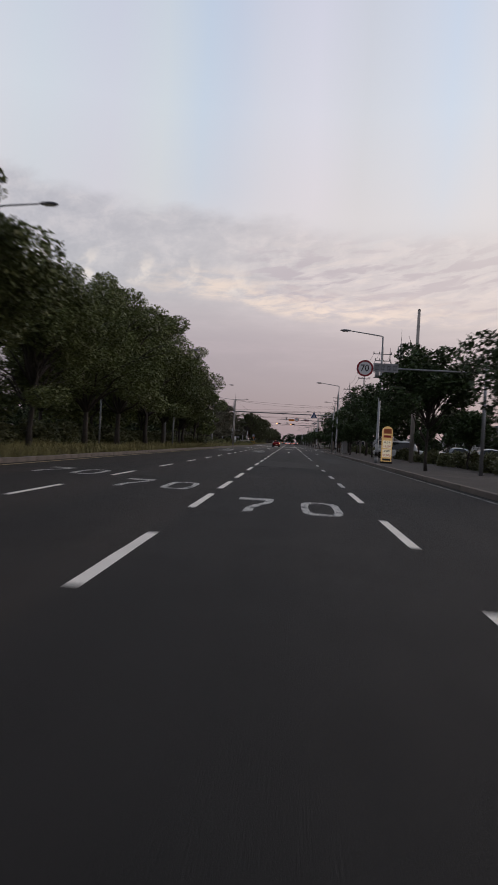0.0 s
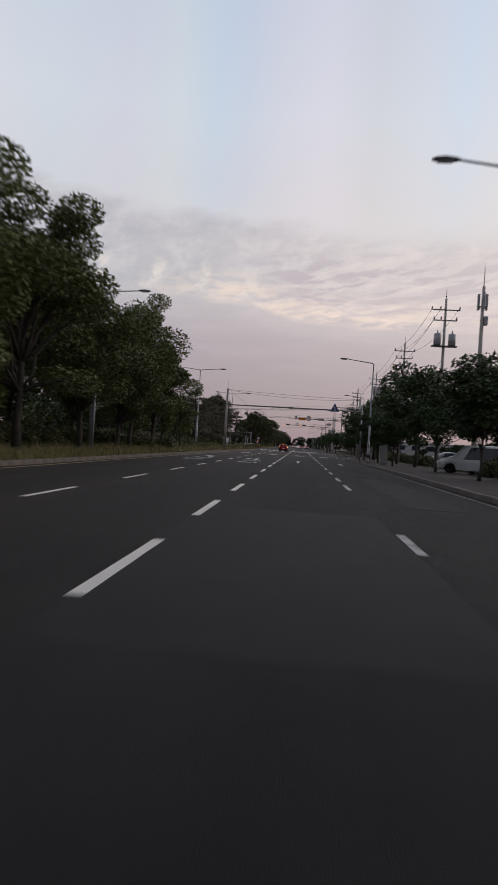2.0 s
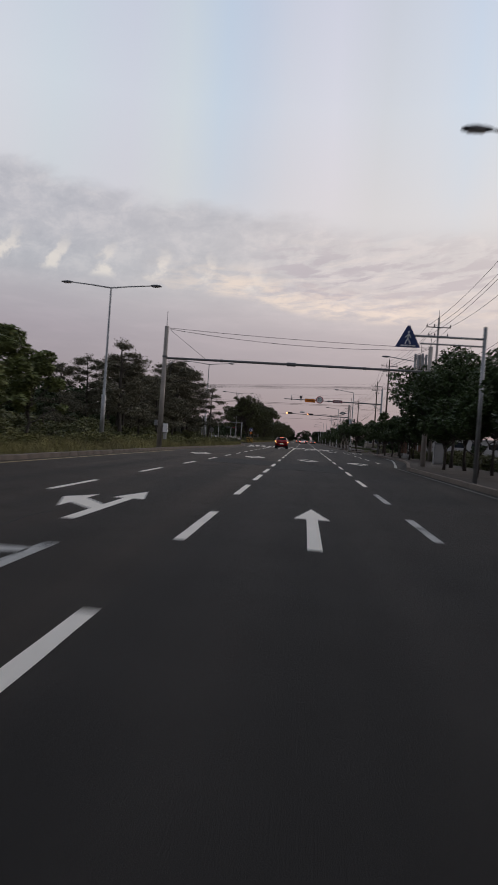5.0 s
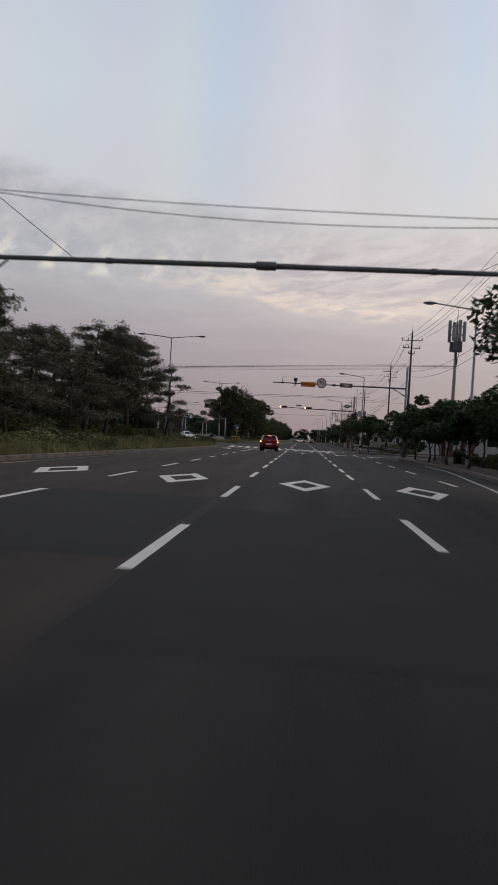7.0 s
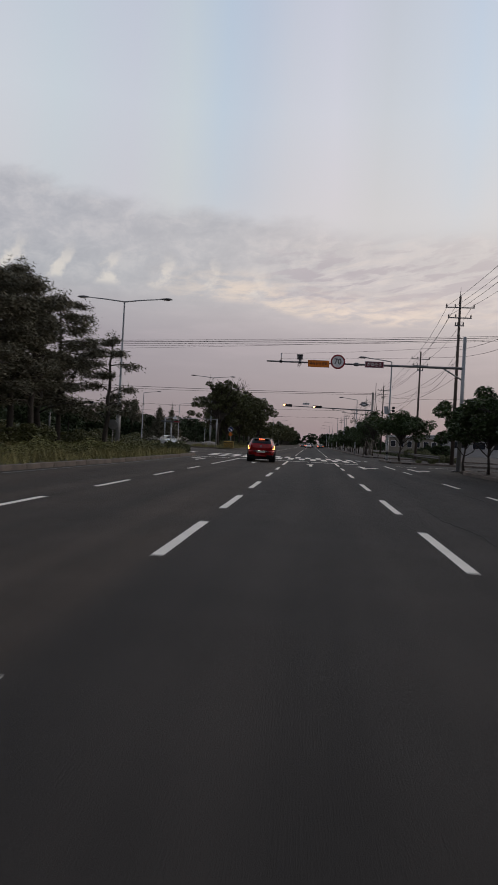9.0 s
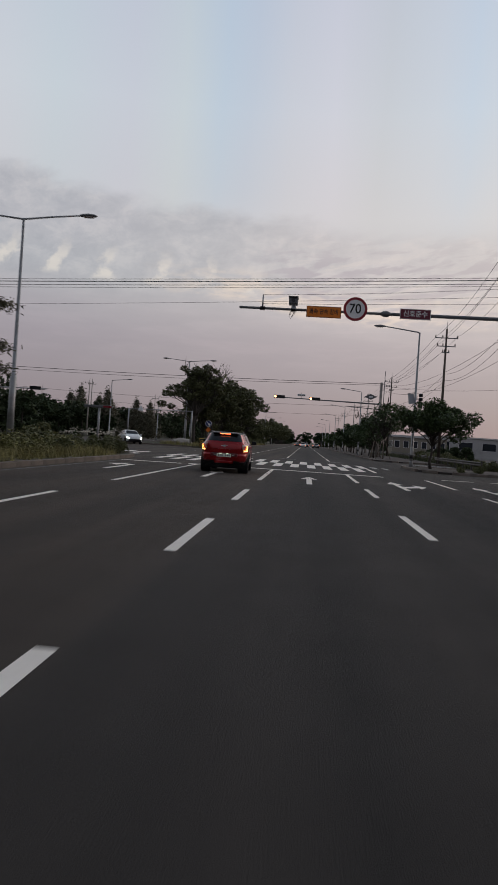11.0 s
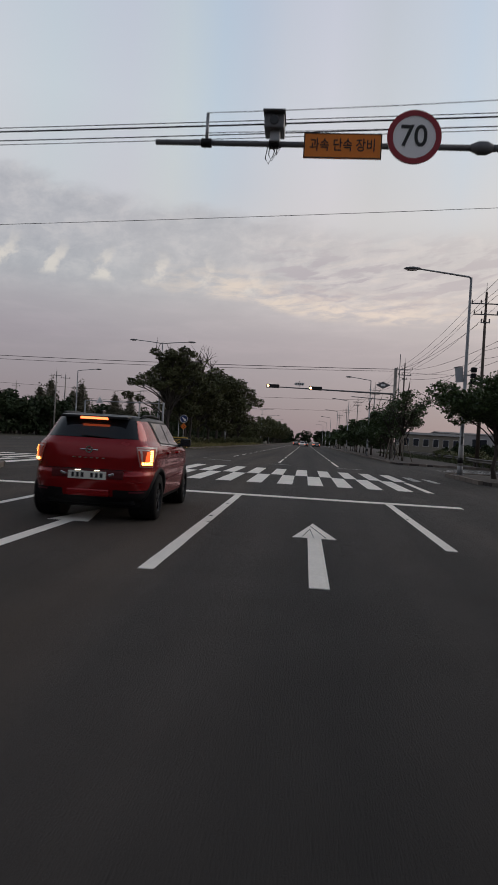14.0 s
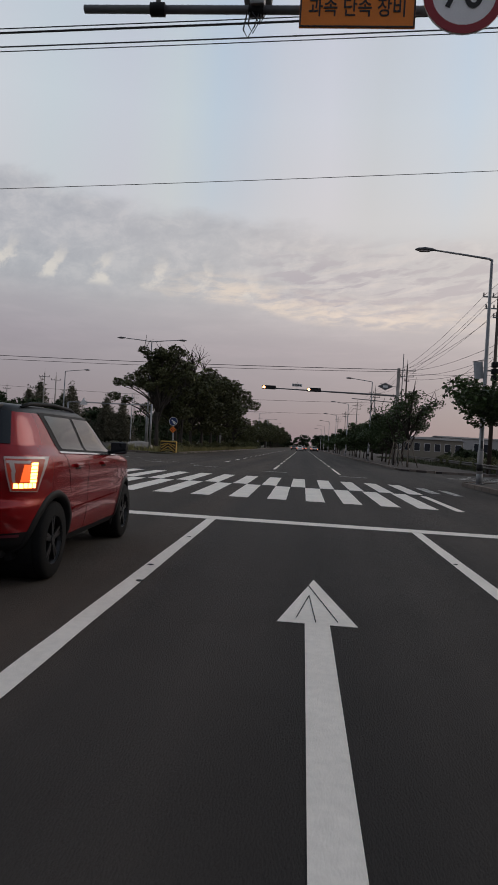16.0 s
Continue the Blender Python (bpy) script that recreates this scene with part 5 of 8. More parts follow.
def sagging(a, b, sag, r=0.012, n=14):
    pts = []
    for k in range(n + 1):
        u = k / n
        pts.append((a[0] + (b[0] - a[0]) * u, a[1] + (b[1] - a[1]) * u, a[2] + (b[2] - a[2]) * u - sag * 4 * u * (1 - u)))
    return tube(pts, r, 5)


def cable(name, parent, a, b, sag=0.3, r=0.012):
    return part(name, mesh_of(name, *sagging(a, b, sag, r), CABLE, True), CABLE, parent)


# the portal across the road
portal = thing("road_portal", (0, 0, 0), "steel beam across the road between two concrete poles", "gantry", kind="")
PA, PB = (-9.65, -48.9), (7.35, -48.75)


def along(x):
    return PA[1] + (PB[1] - PA[1]) * (x - PA[0]) / (PB[0] - PA[0])


for (x, y), h in ((PA, 8.1), (PB, 7.75)):
    p = part("pole", tube_mesh("pole", [(x, y, 0.0), (x, y, h)], [0.17, 0.13], CONCRETE, 14), CONCRETE, portal, "tapered concrete pole")
    part("spike", tube_mesh("spike", [(x, y, h - 0.3), (x, y, h + 1.0)], [0.025, 0.012], STEEL_DARK, 6), STEEL_DARK, p)
    part("band", ring_bm(0.15, 0.17, 0.12, 0, 18), STEEL_DARK, p).matrix_basis = pose(x, y, 6.05, 90)
    s = 1 if x < 0 else -1
    part("brace", tube_mesh("brace", [(x + s * 0.12, along(x + s * 0.12), 5.45), (x + s * 0.75, along(x + s * 0.75), 5.98)], 0.035, STEEL, 6), STEEL, portal)
for x0, z0, x1, z1, r0, r1 in ((PA[0] + 0.1, 6.03, -1.4, 6.09, 0.07, 0.085), (-1.4, 6.09, PB[0] - 0.1, 6.14, 0.085, 0.07)):
    part("beam", tube_mesh("beam", [(x0, along(x0), z0), (x1, along(x1), z1)], [r0, r1], STEEL_DARK, 12), STEEL_DARK, portal)
part("coupling", tube_mesh("coupling", [(x, along(x), 6.09) for x in (-1.68, -1.65, -1.13, -1.1)], [0.10, 0.125, 0.125, 0.10], STEEL_DARK, 14), STEEL_DARK, portal, "bolted coupling sleeve")
for x, z in ((-6.0, 6.055), (3.2, 6.118)):
    part("clamp", tube_mesh("clamp", [(x, along(x), z), (x + 0.18, along(x), z)], 0.095, STEEL_DARK, 12), STEEL_DARK, portal)
for z0, z1, sag in ((8.0, 7.65, 0.12), (7.95, 7.55, 0.42)):
    cable("stay_cable", portal, (*PA, z0), (*PB, z1), sag, 0.014)
cable("stay_cable", portal, (*PA, 8.05), (-7.0, along(-7.0), 6.12), 0.0, 0.01)
cable("stay_cable", portal, (*PB, 7.65), (4.4, along(4.4), 6.1), 0.0, 0.01)
cabinet = thing("control_cabinet", (-9.28, -49.05, 1.15), "pale grey control box strapped to a pole", "cabinet")
part("body", box_bm(0, 0, 0.32, 0.30, 0.22, 0.62, 0.015), WALL_WHITE, cabinet)
part("door", box_bm(0, -0.118, 0.32, 0.25, 0.012, 0.55, 0.004), SIGN_WHITE, cabinet)
part("bracket", box_bm(-0.20, 0.11, 0.3, 0.16, 0.06, 0.4, 0.006), STEEL_DARK, cabinet)
part("lower_box", box_bm(0.0, 0.0, -0.22, 0.20, 0.18, 0.40, 0.012), WALL_WHITE, cabinet, "small grey box under the cabinet")
part("side_lid", box_bm(0.156, 0.0, 0.32, 0.012, 0.18, 0.54, 0.004), SIGN_WHITE, cabinet)
small_box = thing("junction_box", (-9.92, -49.0, 1.60), "small grey junction box strapped to a concrete pole", "cabinet")
part("body", box_bm(0, 0, 0.18, 0.20, 0.20, 0.36, 0.012), WALL_WHITE, small_box)
part("lid", box_bm(0, -0.106, 0.18, 0.16, 0.012, 0.30, 0.004), STEEL, small_box)
part("strap", box_bm(0.14, 0.02, 0.18, 0.12, 0.05, 0.05, 0.006), STEEL_DARK, small_box)

# the pedestrian warning sign on its arm
ped = thing("crossing_sign", (6.05, -67.0, P), "blue triangular crossing sign on a pole with an arm", "road sign")
part("pole", tube_mesh("pole", [(0, 0, 0), (0, 0, 5.7)], [0.085, 0.07], STEEL, 12), STEEL, ped)
part("arm", tube_mesh("arm", [(0.0, 0, 5.25), (-2.75, 0, 5.25)], 0.04, STEEL, 8), STEEL, ped)
part("arm", tube_mesh("arm", [(0.0, 0, 4.98), (-2.3, 0, 4.98)], 0.03, STEEL, 8), STEEL, ped)
bm = bmesh.new()
tri = [(-0.60, 0.0), (0.60, 0.0), (0.06, 1.0), (-0.06, 1.0)]
face = bm.faces.new([bm.verts.new((x, 0, z)) for x, z in tri])
ex = bmesh.ops.extrude_face_region(bm, geom=[face])
bmesh.ops.translate(bm, vec=(0, 0.02, 0), verts=[v for v in ex["geom"] if isinstance(v, bmesh.types.BMVert)])
bmesh.ops.recalc_face_normals(bm, faces=bm.faces)
plate = part("sign_plate", bm, SIGN_BLUE, ped, "blue triangle plate with a white figure shape")
plate.location = (-2.75, -0.07, 4.80)
plate.scale = (0.76, 1.0, 0.80)
shape = bmesh.new()
for x0, z0, x1, z1 in ((0.0, 0.62, -0.02, 0.42), (-0.02, 0.42, -0.14, 0.16), (-0.02, 0.42, 0.12, 0.16), (0.0, 0.60, 0.13, 0.44), (0.0, 0.60, -0.13, 0.46)):
    v, f = tube([(x0, 0, z0), (x1, 0, z1)], 0.028, 5)
    vs = [shape.verts.new(c) for c in v]
    for q in f:
        shape.faces.new([vs[i] for i in q])
part("symbol", shape, SIGN_WHITE, plate)
part("symbol", box_bm(0, -0.012, 0.08, 0.7, 0.01, 0.05), SIGN_WHITE, plate)
part("symbol", disc_bm(0.045, 0.012, 16, -0.01), SIGN_WHITE, plate).location = (0.01, 0, 0.70)


def speed_sign(parent, x, y, z, r, number="70"):
    p = part("speed_sign", disc_bm(r, 0.03, 44), SIGN_WHITE, parent, "round white speed limit sign with red rim")
    p.location = (x, y, z)
    part("rim", ring_bm(r * 0.79, r, 0.012, -0.026, 44), SIGN_RED, p)
    t = part("number", text_mesh(number, r * 1.12, SIGN_BLACK, 0.004, stretch=0.92), SIGN_BLACK, p)
    t.location = (-0.01, -0.022, 0.0)
    return p


def word_board(name, parent, x, y, z, w, h, body, size, board, ink, label, border=None, stretch=1.0):
    p = part(name, box_bm(0, 0, 0, w, 0.03, h, 0.006), board, parent, label)
    p.location = (x, y, z)
    if border:
        for dx, dz, bw, bh in ((0, h / 2 - 0.012, w - 0.01, 0.018), (0, -h / 2 + 0.012, w - 0.01, 0.018), (-w / 2 + 0.012, 0, 0.018, h - 0.045), (w / 2 - 0.012, 0, 0.018, h - 0.045)):
            part("border", box_bm(dx, -0.018, dz, bw, 0.008, bh), border, p)
    t = part("wording", text_mesh(body, size, ink, 0.003, stretch=stretch), ink, p)
    t.location = (0, -0.019, 0)
    return p


# the sign arm before the crossing
arm = thing("sign_gantry", (-0.33, -2.7, -0.13), "grey cantilever arm over the road carrying signs and a camera", "gantry")
part("pole", tube_mesh("pole", [(9.9, 0, P), (9.9, 0, 8.9)], [0.15, 0.11], STEEL, 16), STEEL, arm)
part("base_plate", box_bm(9.9, 0, P + 0.02, 0.7, 0.7, 0.04, 0.01), STEEL_DARK, arm)
part("beam", tube_mesh("beam", [(9.9, 0, 6.84), (3.0, 0, 6.82)], [0.085, 0.062], STEEL_DARK, 14), STEEL_DARK, arm)
part("beam", tube_mesh("beam", [(3.0, 0, 6.82), (-2.95, 0, 6.81)], [0.056, 0.05], STEEL_DARK, 14), STEEL_DARK, arm)
part("coupling", tube_mesh("coupling", [(2.78, 0, 6.82), (2.92, 0, 6.82), (3.06, 0, 6.82), (3.18, 0, 6.82)], [0.06, 0.12, 0.12, 0.065], STEEL_DARK, 14), STEEL_DARK, arm, "bolted coupling sleeve")
part("brace", tube_mesh("brace", [(9.8, 0, 6.1), (8.6, 0, 6.8)], 0.05, STEEL, 8), STEEL, arm)
part("stub_post", tube_mesh("stub_post", [(-2.0, 0, 6.8), (-2.0, 0, 7.36)], [0.032, 0.03], STEEL, 8), STEEL, arm)
for x in (-2.0, -0.75):
    part("clamp", tube_mesh("clamp", [(x - 0.09, 0, 6.81), (x + 0.09, 0, 6.81)], 0.082, BLACK, 12), BLACK, arm)
cable("span_wire", arm, (-2.0, -0.02, 7.36), (9.9, -0.02, 8.3), 0.10, 0.007)
cable("span_wire", arm, (-2.0, -0.02, 6.99), (9.9, -0.02, 7.6), 0.05, 0.007)
camera_box = part("enforcement_camera", box_bm(0, 0.05, 0, 0.36, 0.5, 0.26, 0.03), STEEL_DARK, arm, "dark weatherproof camera housing")
camera_box.location = (-0.75, -0.05, 7.14)
part("hood", box_bm(0, 0.0, 0.14, 0.40, 0.62, 0.03, 0.01), STEEL_DARK, camera_box)
part("lens", disc_bm(0.08, 0.03, 20, -0.21), CAR_GLASS, camera_box)
part("bracket", box_bm(0.02, 0.0, -0.21, 0.18, 0.18, 0.24, 0.02), STEEL, camera_box)
for k, (dx, dz) in enumerate(((-0.08, -0.72), (-0.02, -0.66), (0.06, -0.55))):
    part("loose_cable", mesh_of("loose_cable", *tube([(-0.10 + 0.03 * k, -0.02, -0.40), (dx - 0.06, -0.02, dz + 0.1), (dx, -0.02, dz), (dx + 0.08, -0.02, dz + 0.15), (0.04 + 0.03 * k, -0.02, -0.42)], 0.009, 5), CABLE, True), CABLE, camera_box)
word_board("warning_board", arm, 0.50, -0.12, 6.75, 1.40, 0.46, "과속 단속 장비", 0.245, SIGN_AMBER, SIGN_BLACK, "amber board with dark lettering", SIGN_BLACK, 0.80)
speed_sign(arm, 1.76, -0.13, 6.93, 0.48)
word_board("obey_board", arm, 4.15, -0.13, 6.84, 1.22, 0.42, "신호준수", 0.27, SIGN_CRIMSON, SIGN_WHITE, "dark red board with white lettering", SIGN_WHITE, 0.98)

# speed sign on the lamp pole, early on
lone = thing("speed_sign_post", (6.9, -129.7, P), "cantilever post with a round speed limit sign and a pale board", "road sign")
part("pole", tube_mesh("pole", [(2.5, 0, 0), (2.5, 0, 5.6)], [0.10, 0.08], STEEL, 12), STEEL, lone)
part("arm", tube_mesh("arm", [(2.5, 0, 5.0), (-3.7, 0, 5.0)], [0.05, 0.035], STEEL, 8), STEEL, lone)
speed_sign(lone, -3.37, -0.08, 4.95, 0.405)
word = part("side_board", box_bm(-2.36, -0.07, 5.02, 1.20, 0.03, 0.42, 0.006), STEEL, lone, "pale board with lettering too small to read")
for k in range(4):
    for dx, dz, w, h in ((0, 0.09, 0.19, 0.03), (-0.05, 0.0, 0.03, 0.16), (0.05, -0.01, 0.03, 0.20), (0, -0.10, 0.17, 0.03)):
        part("letter_bar", box_bm(-2.79 + 0.29 * k + dx, -0.09, 5.02 + dz, w, 0.008, h), STEEL_DARK, word)

# price pillar
pillar = thing("advert_pillar", (6.98, -114.6, P), "tall pale yellow advertising pillar with red prices", "advertising pillar")
bm = bmesh.new()
prof = [(-0.36, 0.14), (0.36, 0.14), (0.36, 2.35)] + [(0.36 * math.cos(radians(a)), 2.35 + 0.30 * math.sin(radians(a))) for a in range(15, 180, 15)] + [(-0.36, 2.35)]
f = bm.faces.new([bm.verts.new((x, -0.14, z)) for x, z in prof])
ex = bmesh.ops.extrude_face_region(bm, geom=[f])
bmesh.ops.translate(bm, vec=(0, 0.28, 0), verts=[v for v in ex["geom"] if isinstance(v, bmesh.types.BMVert)])
bmesh.ops.recalc_face_normals(bm, faces=bm.faces)
part("body", bm, PILLAR_YELLOW, pillar)
part("base", box_bm(0, 0, 0.07, 0.82, 0.5, 0.14, 0.02), BLACK, pillar)
for z, h, m in ((2.30, 0.34, PILLAR_ORANGE), (1.93, 0.16, PILLAR_RED)):
    part("headline_bar", box_bm(0, -0.144, z, 0.54, 0.008, h), m, pillar)
for z in (1.36, 0.73):
    part("price_panel", box_bm(0, -0.143, z, 0.60, 0.006, 0.56), PILLAR_WHITE, pillar, "white price panel")
for z, body, m, size in ((1.50, "국산차", SIGN_BLACK, 0.17), (1.22, "15,000", PILLAR_RED, 0.20), (0.88, "수입차", SIGN_BLACK, 0.17), (0.58, "25,000", PILLAR_RED, 0.20)):
    t = part("price", text_mesh(body, size, m, 0.003), m, pillar)
    t.location = (0, -0.148, z)
part("foot_bar", box_bm(0, -0.144, 0.28, 0.56, 0.008, 0.14), SIGN_BLACK, pillar)


def traffic_signal(parent, x, z, lit=True):
    """A horizontal four-lamp head that faces -y; the red lamp is the leftmost."""
    h = part("signal_head", box_bm(0, 0, 0, 1.42, 0.16, 0.40, 0.03), BLACK, parent, "black horizontal traffic signal showing red")
    h.location = (x, -0.16, z)
    for k in range(4):
        lens = part("lens", disc_bm(0.135, 0.05, 24, -0.085), SIGNAL_GLOW if (k == 0 and lit) else SIGNAL_OFF, h)
        lens.location = (-0.52 + 0.345 * k, 0, 0)
        bm = bmesh.new()
        n = 14
        top, out = [], []
        for i in range(n + 1):
            a = radians(-10 + 200 * i / n)
            top.append(bm.verts.new((0.155 * math.cos(a), -0.08, 0.155 * math.sin(a))))
            out.append(bm.verts.new((0.155 * math.cos(a), -0.28 if 20 < -10 + 200 * i / n < 160 else -0.14, 0.155 * math.sin(a))))
        for i in range(n):
            bm.faces.new((top[i], top[i + 1], out[i + 1], out[i]))
        v = part("visor", bm, BLACK, h)
        v.location = (-0.52 + 0.345 * k, 0, 0)
        sm = v.modifiers.new("thickness", "SOLIDIFY")
        sm.thickness = 0.008
    return h


signals = thing("signal_gantry", (0, 58.5, 0), "cantilever arm with two horizontal traffic signals showing red", "traffic signal")
part("pole", tube_mesh("pole", [(9.2, 0, P), (9.2, 0, 9.9)], [0.22, 0.16], CONCRETE, 16), CONCRETE, signals)
part("spike", tube_mesh("spike", [(9.6, 0, P), (9.6, 0, 11.4)], [0.07, 0.04], STEEL_DARK, 8), STEEL_DARK, signals)
part("beam", tube_mesh("beam", [(9.2, 0, 7.05), (2.0, 0, 7.12), (-4.2, 0, 7.2)], [0.10, 0.075, 0.05], STEEL_DARK, 12), STEEL_DARK, signals)
part("beam", tube_mesh("beam", [(9.2, 0, 6.35), (4.6, 0, 6.55)], [0.05, 0.04], STEEL_DARK, 8), STEEL_DARK, signals)
traffic_signal(signals, -4.05, 7.25)
traffic_signal(signals, 0.62, 7.22)
np_ = part("name_board", box_bm(-1.15, -0.1, 7.62, 1.05, 0.03, 0.30, 0.006), SIGN_WHITE, signals, "small pale name board, lettering not readable")
for k in range(4):
    part("letter_bar", box_bm(-1.5 + 0.23 * k, -0.12, 7.62, 0.15, 0.008, 0.14), SIGN_BLACK, np_)
part("board_post", tube_mesh("board_post", [(-1.15, 0, 7.15), (-1.15, 0, 8.0)], 0.02, STEEL_DARK, 6), STEEL_DARK, signals)
dm = part("junction_sign", box_bm(0, 0, 0, 0.9, 0.03, 0.9, 0.03, Matrix.Diagonal((1.25, 1, 0.62, 1)) @ Matrix.Rotation(radians(45), 4, "Y")), STEEL_DARK, signals, "small dark diamond junction sign")
dm.location = (7.9, -0.12, 7.95)
part("letter_bar", box_bm(0, -0.02, 0.0, 0.5, 0.01, 0.22), SIGN_WHITE, dm)
part("sign_bracket", tube_mesh("sign_bracket", [(7.4, 0, 8.25), (9.2, 0, 7.95)], 0.025, STEEL_DARK, 6), STEEL_DARK, signals)
# side-facing heads on the island lamp
side_head = thing("side_signal", (7.62, 17.6, 4.6), "small signal heads and a banner on a lamp pole", "traffic signal")
for k in range(3):
    part("lens_housing", box_bm(0, 0, 0.28 * k, 0.26, 0.24, 0.24, 0.05), BLACK, side_head)
part("banner", box_bm(-0.66, 0, 0.30, 0.46, 0.02, 0.72, 0.005, Matrix.Rotation(radians(25), 4, "Z") @ Matrix.Rotation(radians(-8), 4, "Y")), BANNER_BLUE, side_head, "small blue-grey hanging banner")
part("banner_arm", tube_mesh("banner_arm", [(-0.38, 0.05, 0.76), (-0.95, -0.16, 0.62)], 0.02, STEEL_DARK, 6), STEEL_DARK, side_head)
part("bracket", box_bm(-0.2, 0, 0.3, 0.3, 0.06, 0.06), STEEL_DARK, side_head)

# ---- overhead lines ----


def power_pole(height, arms=((0.9, 1.1), (1.7, 0.9)), shaft=None, label="slim concrete utility pole with crossarms and insulators"):
    shaft = shaft or CONCRETE
    p = thing("power_pole", (0, 0, 0), label, "utility pole", "utility poles")
    part("pole", tube_mesh("pole", [(0, 0, 0), (0, 0, height)], [0.16, 0.085], shaft, 12), shaft, p)
    for drop, half in arms:
        a = part("crossarm", box_bm(0, -0.1, height - drop, 2 * half, 0.08, 0.08, 0.008), STEEL_DARK, p)
        for x in (-half + 0.06, -half * 0.35, half - 0.06):
            part("insulator", tube_mesh("insulator", [(x, -0.1, height - drop + 0.04), (x, -0.1, height - drop + 0.12), (x, -0.1, height - drop + 0.20), (x, -0.1, height - drop + 0.27)], [0.03, 0.065, 0.04, 0.055], CERAMIC, 8), CERAMIC, a)
    part("spike", tube_mesh("spike", [(0, 0, height), (0, 0, height + 0.7)], [0.03, 0.015], STEEL_DARK, 6), STEEL_DARK, p)
    return p


POLES = [(10.5, -82.5, 13.2), (10.8, -60.5, 13.2), (11.2, -30.0, 13.2), (11.7, 9.7, 14.2), (12.9, 37.0, 13.4), (12.6, 76.0, 12.6), (12.4, 112.0, 12.6), (12.2, 150.0, 12.6), (12.0, 190.0, 12.6), (12.0, 232.0, 12.6)]
base_pole = power_pole(13.2)
spread_out(base_pole, [(x, y, 0.05, 0, h / 13.2) for x, y, h in POLES if y not in (9.7, 37.0, 76.0)])
brown_pole = power_pole(13.2, ((0.9, 1.1), (1.7, 0.9), (2.3, 0.35)), POLE_BROWN, "dark brown steel utility pole with crossarms and insulators")
spread_out(brown_pole, [(x, y, 0.05, 0, h / 13.2) for x, y, h in POLES if y in (9.7, 37.0, 76.0)])
for px, py, ph, pr in ((10.1, -107.0, 12.7, 0.19), (12.7, -100.0, 6.5, 0.13), (12.3, -131.0, 11.0, 0.16)):
    bare = thing("bare_pole", (px, py, 0.05), "plain weathered pole without arms behind the pavement", "pole", "bare poles")
    part("shaft", tube_mesh("shaft", [(0, 0, 0), (0, 0, ph * 0.5), (0, 0, ph)], [pr, pr * 0.85, pr * 0.62], CONCRETE, 12), CONCRETE, bare)
    part("cap", tube_mesh("cap", [(0, 0, ph), (0, 0, ph + 0.08)], [pr * 0.66, pr * 0.3], STEEL_DARK, 12), STEEL_DARK, bare)
    part("step_bolt", box_bm(0, -pr * 0.8, ph * 0.45, 0.30, 0.025, 0.025), STEEL_DARK, bare)
lines = thing("overhead_lines", (0, 0, 0), "sagging black power and telephone wires between the poles", "power line")
for (x0, y0, h0), (x1, y1, h1) in zip(POLES, POLES[1:]):
    for off, drop, sag in ((-1.0, 0.75, 0.55), (-0.35, 0.75, 0.6), (1.0, 0.75, 0.6), (-0.8, 1.55, 0.6), (0.1, 4.4, 0.9), (0.1, 5.0, 1.0)):
        cable("wire", lines, (x0 + off, y0, h0 - drop), (x1 + off, y1, h1 - drop), sag, 0.014)
for a, b, sag in (((9.2, 58.5, 9.6), (12.4, 37.0, 11.0), 0.5), ((9.2, 58.5, 9.3), (12.9, 37.0, 8.4), 0.6), ((9.25, 58.5, 9.7), (11.4, 9.7, 8.6), 1.3), ((9.2, 58.5, 9.0), (11.8, 9.7, 7.6), 1.5), ((9.2, 58.5, 9.5), (26.0, 34.0, 8.8), 0.8), ((9.57, -2.7, 8.6), (11.7, 9.7, 11.2), 0.25)):
    cable("wire", lines, a, b, sag, 0.013)
# wires across the road
for y, z0, z1, x0, x1, r, sag in ((0.6, 7.0, 9.5, -45, 15.0, 0.020, 0.25), (0.85, 6.95, 9.4, -45, 15.0, 0.013, 0.27), (0.70, 7.05, 9.62, -45, 15.0, 0.010, 0.20), (0.75, 6.9, 9.3, -45, 15.0, 0.009, 0.34), (10.4, 7.6, 10.7, -45, 11.7, 0.010, 0.25), (58.4, 9.6, 9.75, -70, 9.2, 0.030, 0.5), (59.0, 9.3, 9.6, -70, 9.2, 0.022, 0.6), (100, 9.0, 9.2, -60, 12.4, 0.022, 0.6),
                                   (140, 9.0, 9.2, -60, 12.2, 0.022, 0.6)):
    cable("wire", lines, (x0, y, z0), (x1, y, z1), sag, r)
wire_pole = power_pole(11.5, ((0.7, 0.9),))
tagged(wire_pole, "distant utility pole beyond the opposite carriageway", "utility pole", "far utility poles")
spread_out(wire_pole, [(-45.0, 0.7, 0, 0, 0.8), (-46.0, 108, 0, 0, 1.0), (-62, 58.6, 0, 0, 1.0), (-70, 140, 0, 0, 1.0), (-42, 150, 0, 0, 1.0), (-45.2, 10.4, 0, 0, 0.85), (-38.5, 84.0, 0, 0, 0.86)])

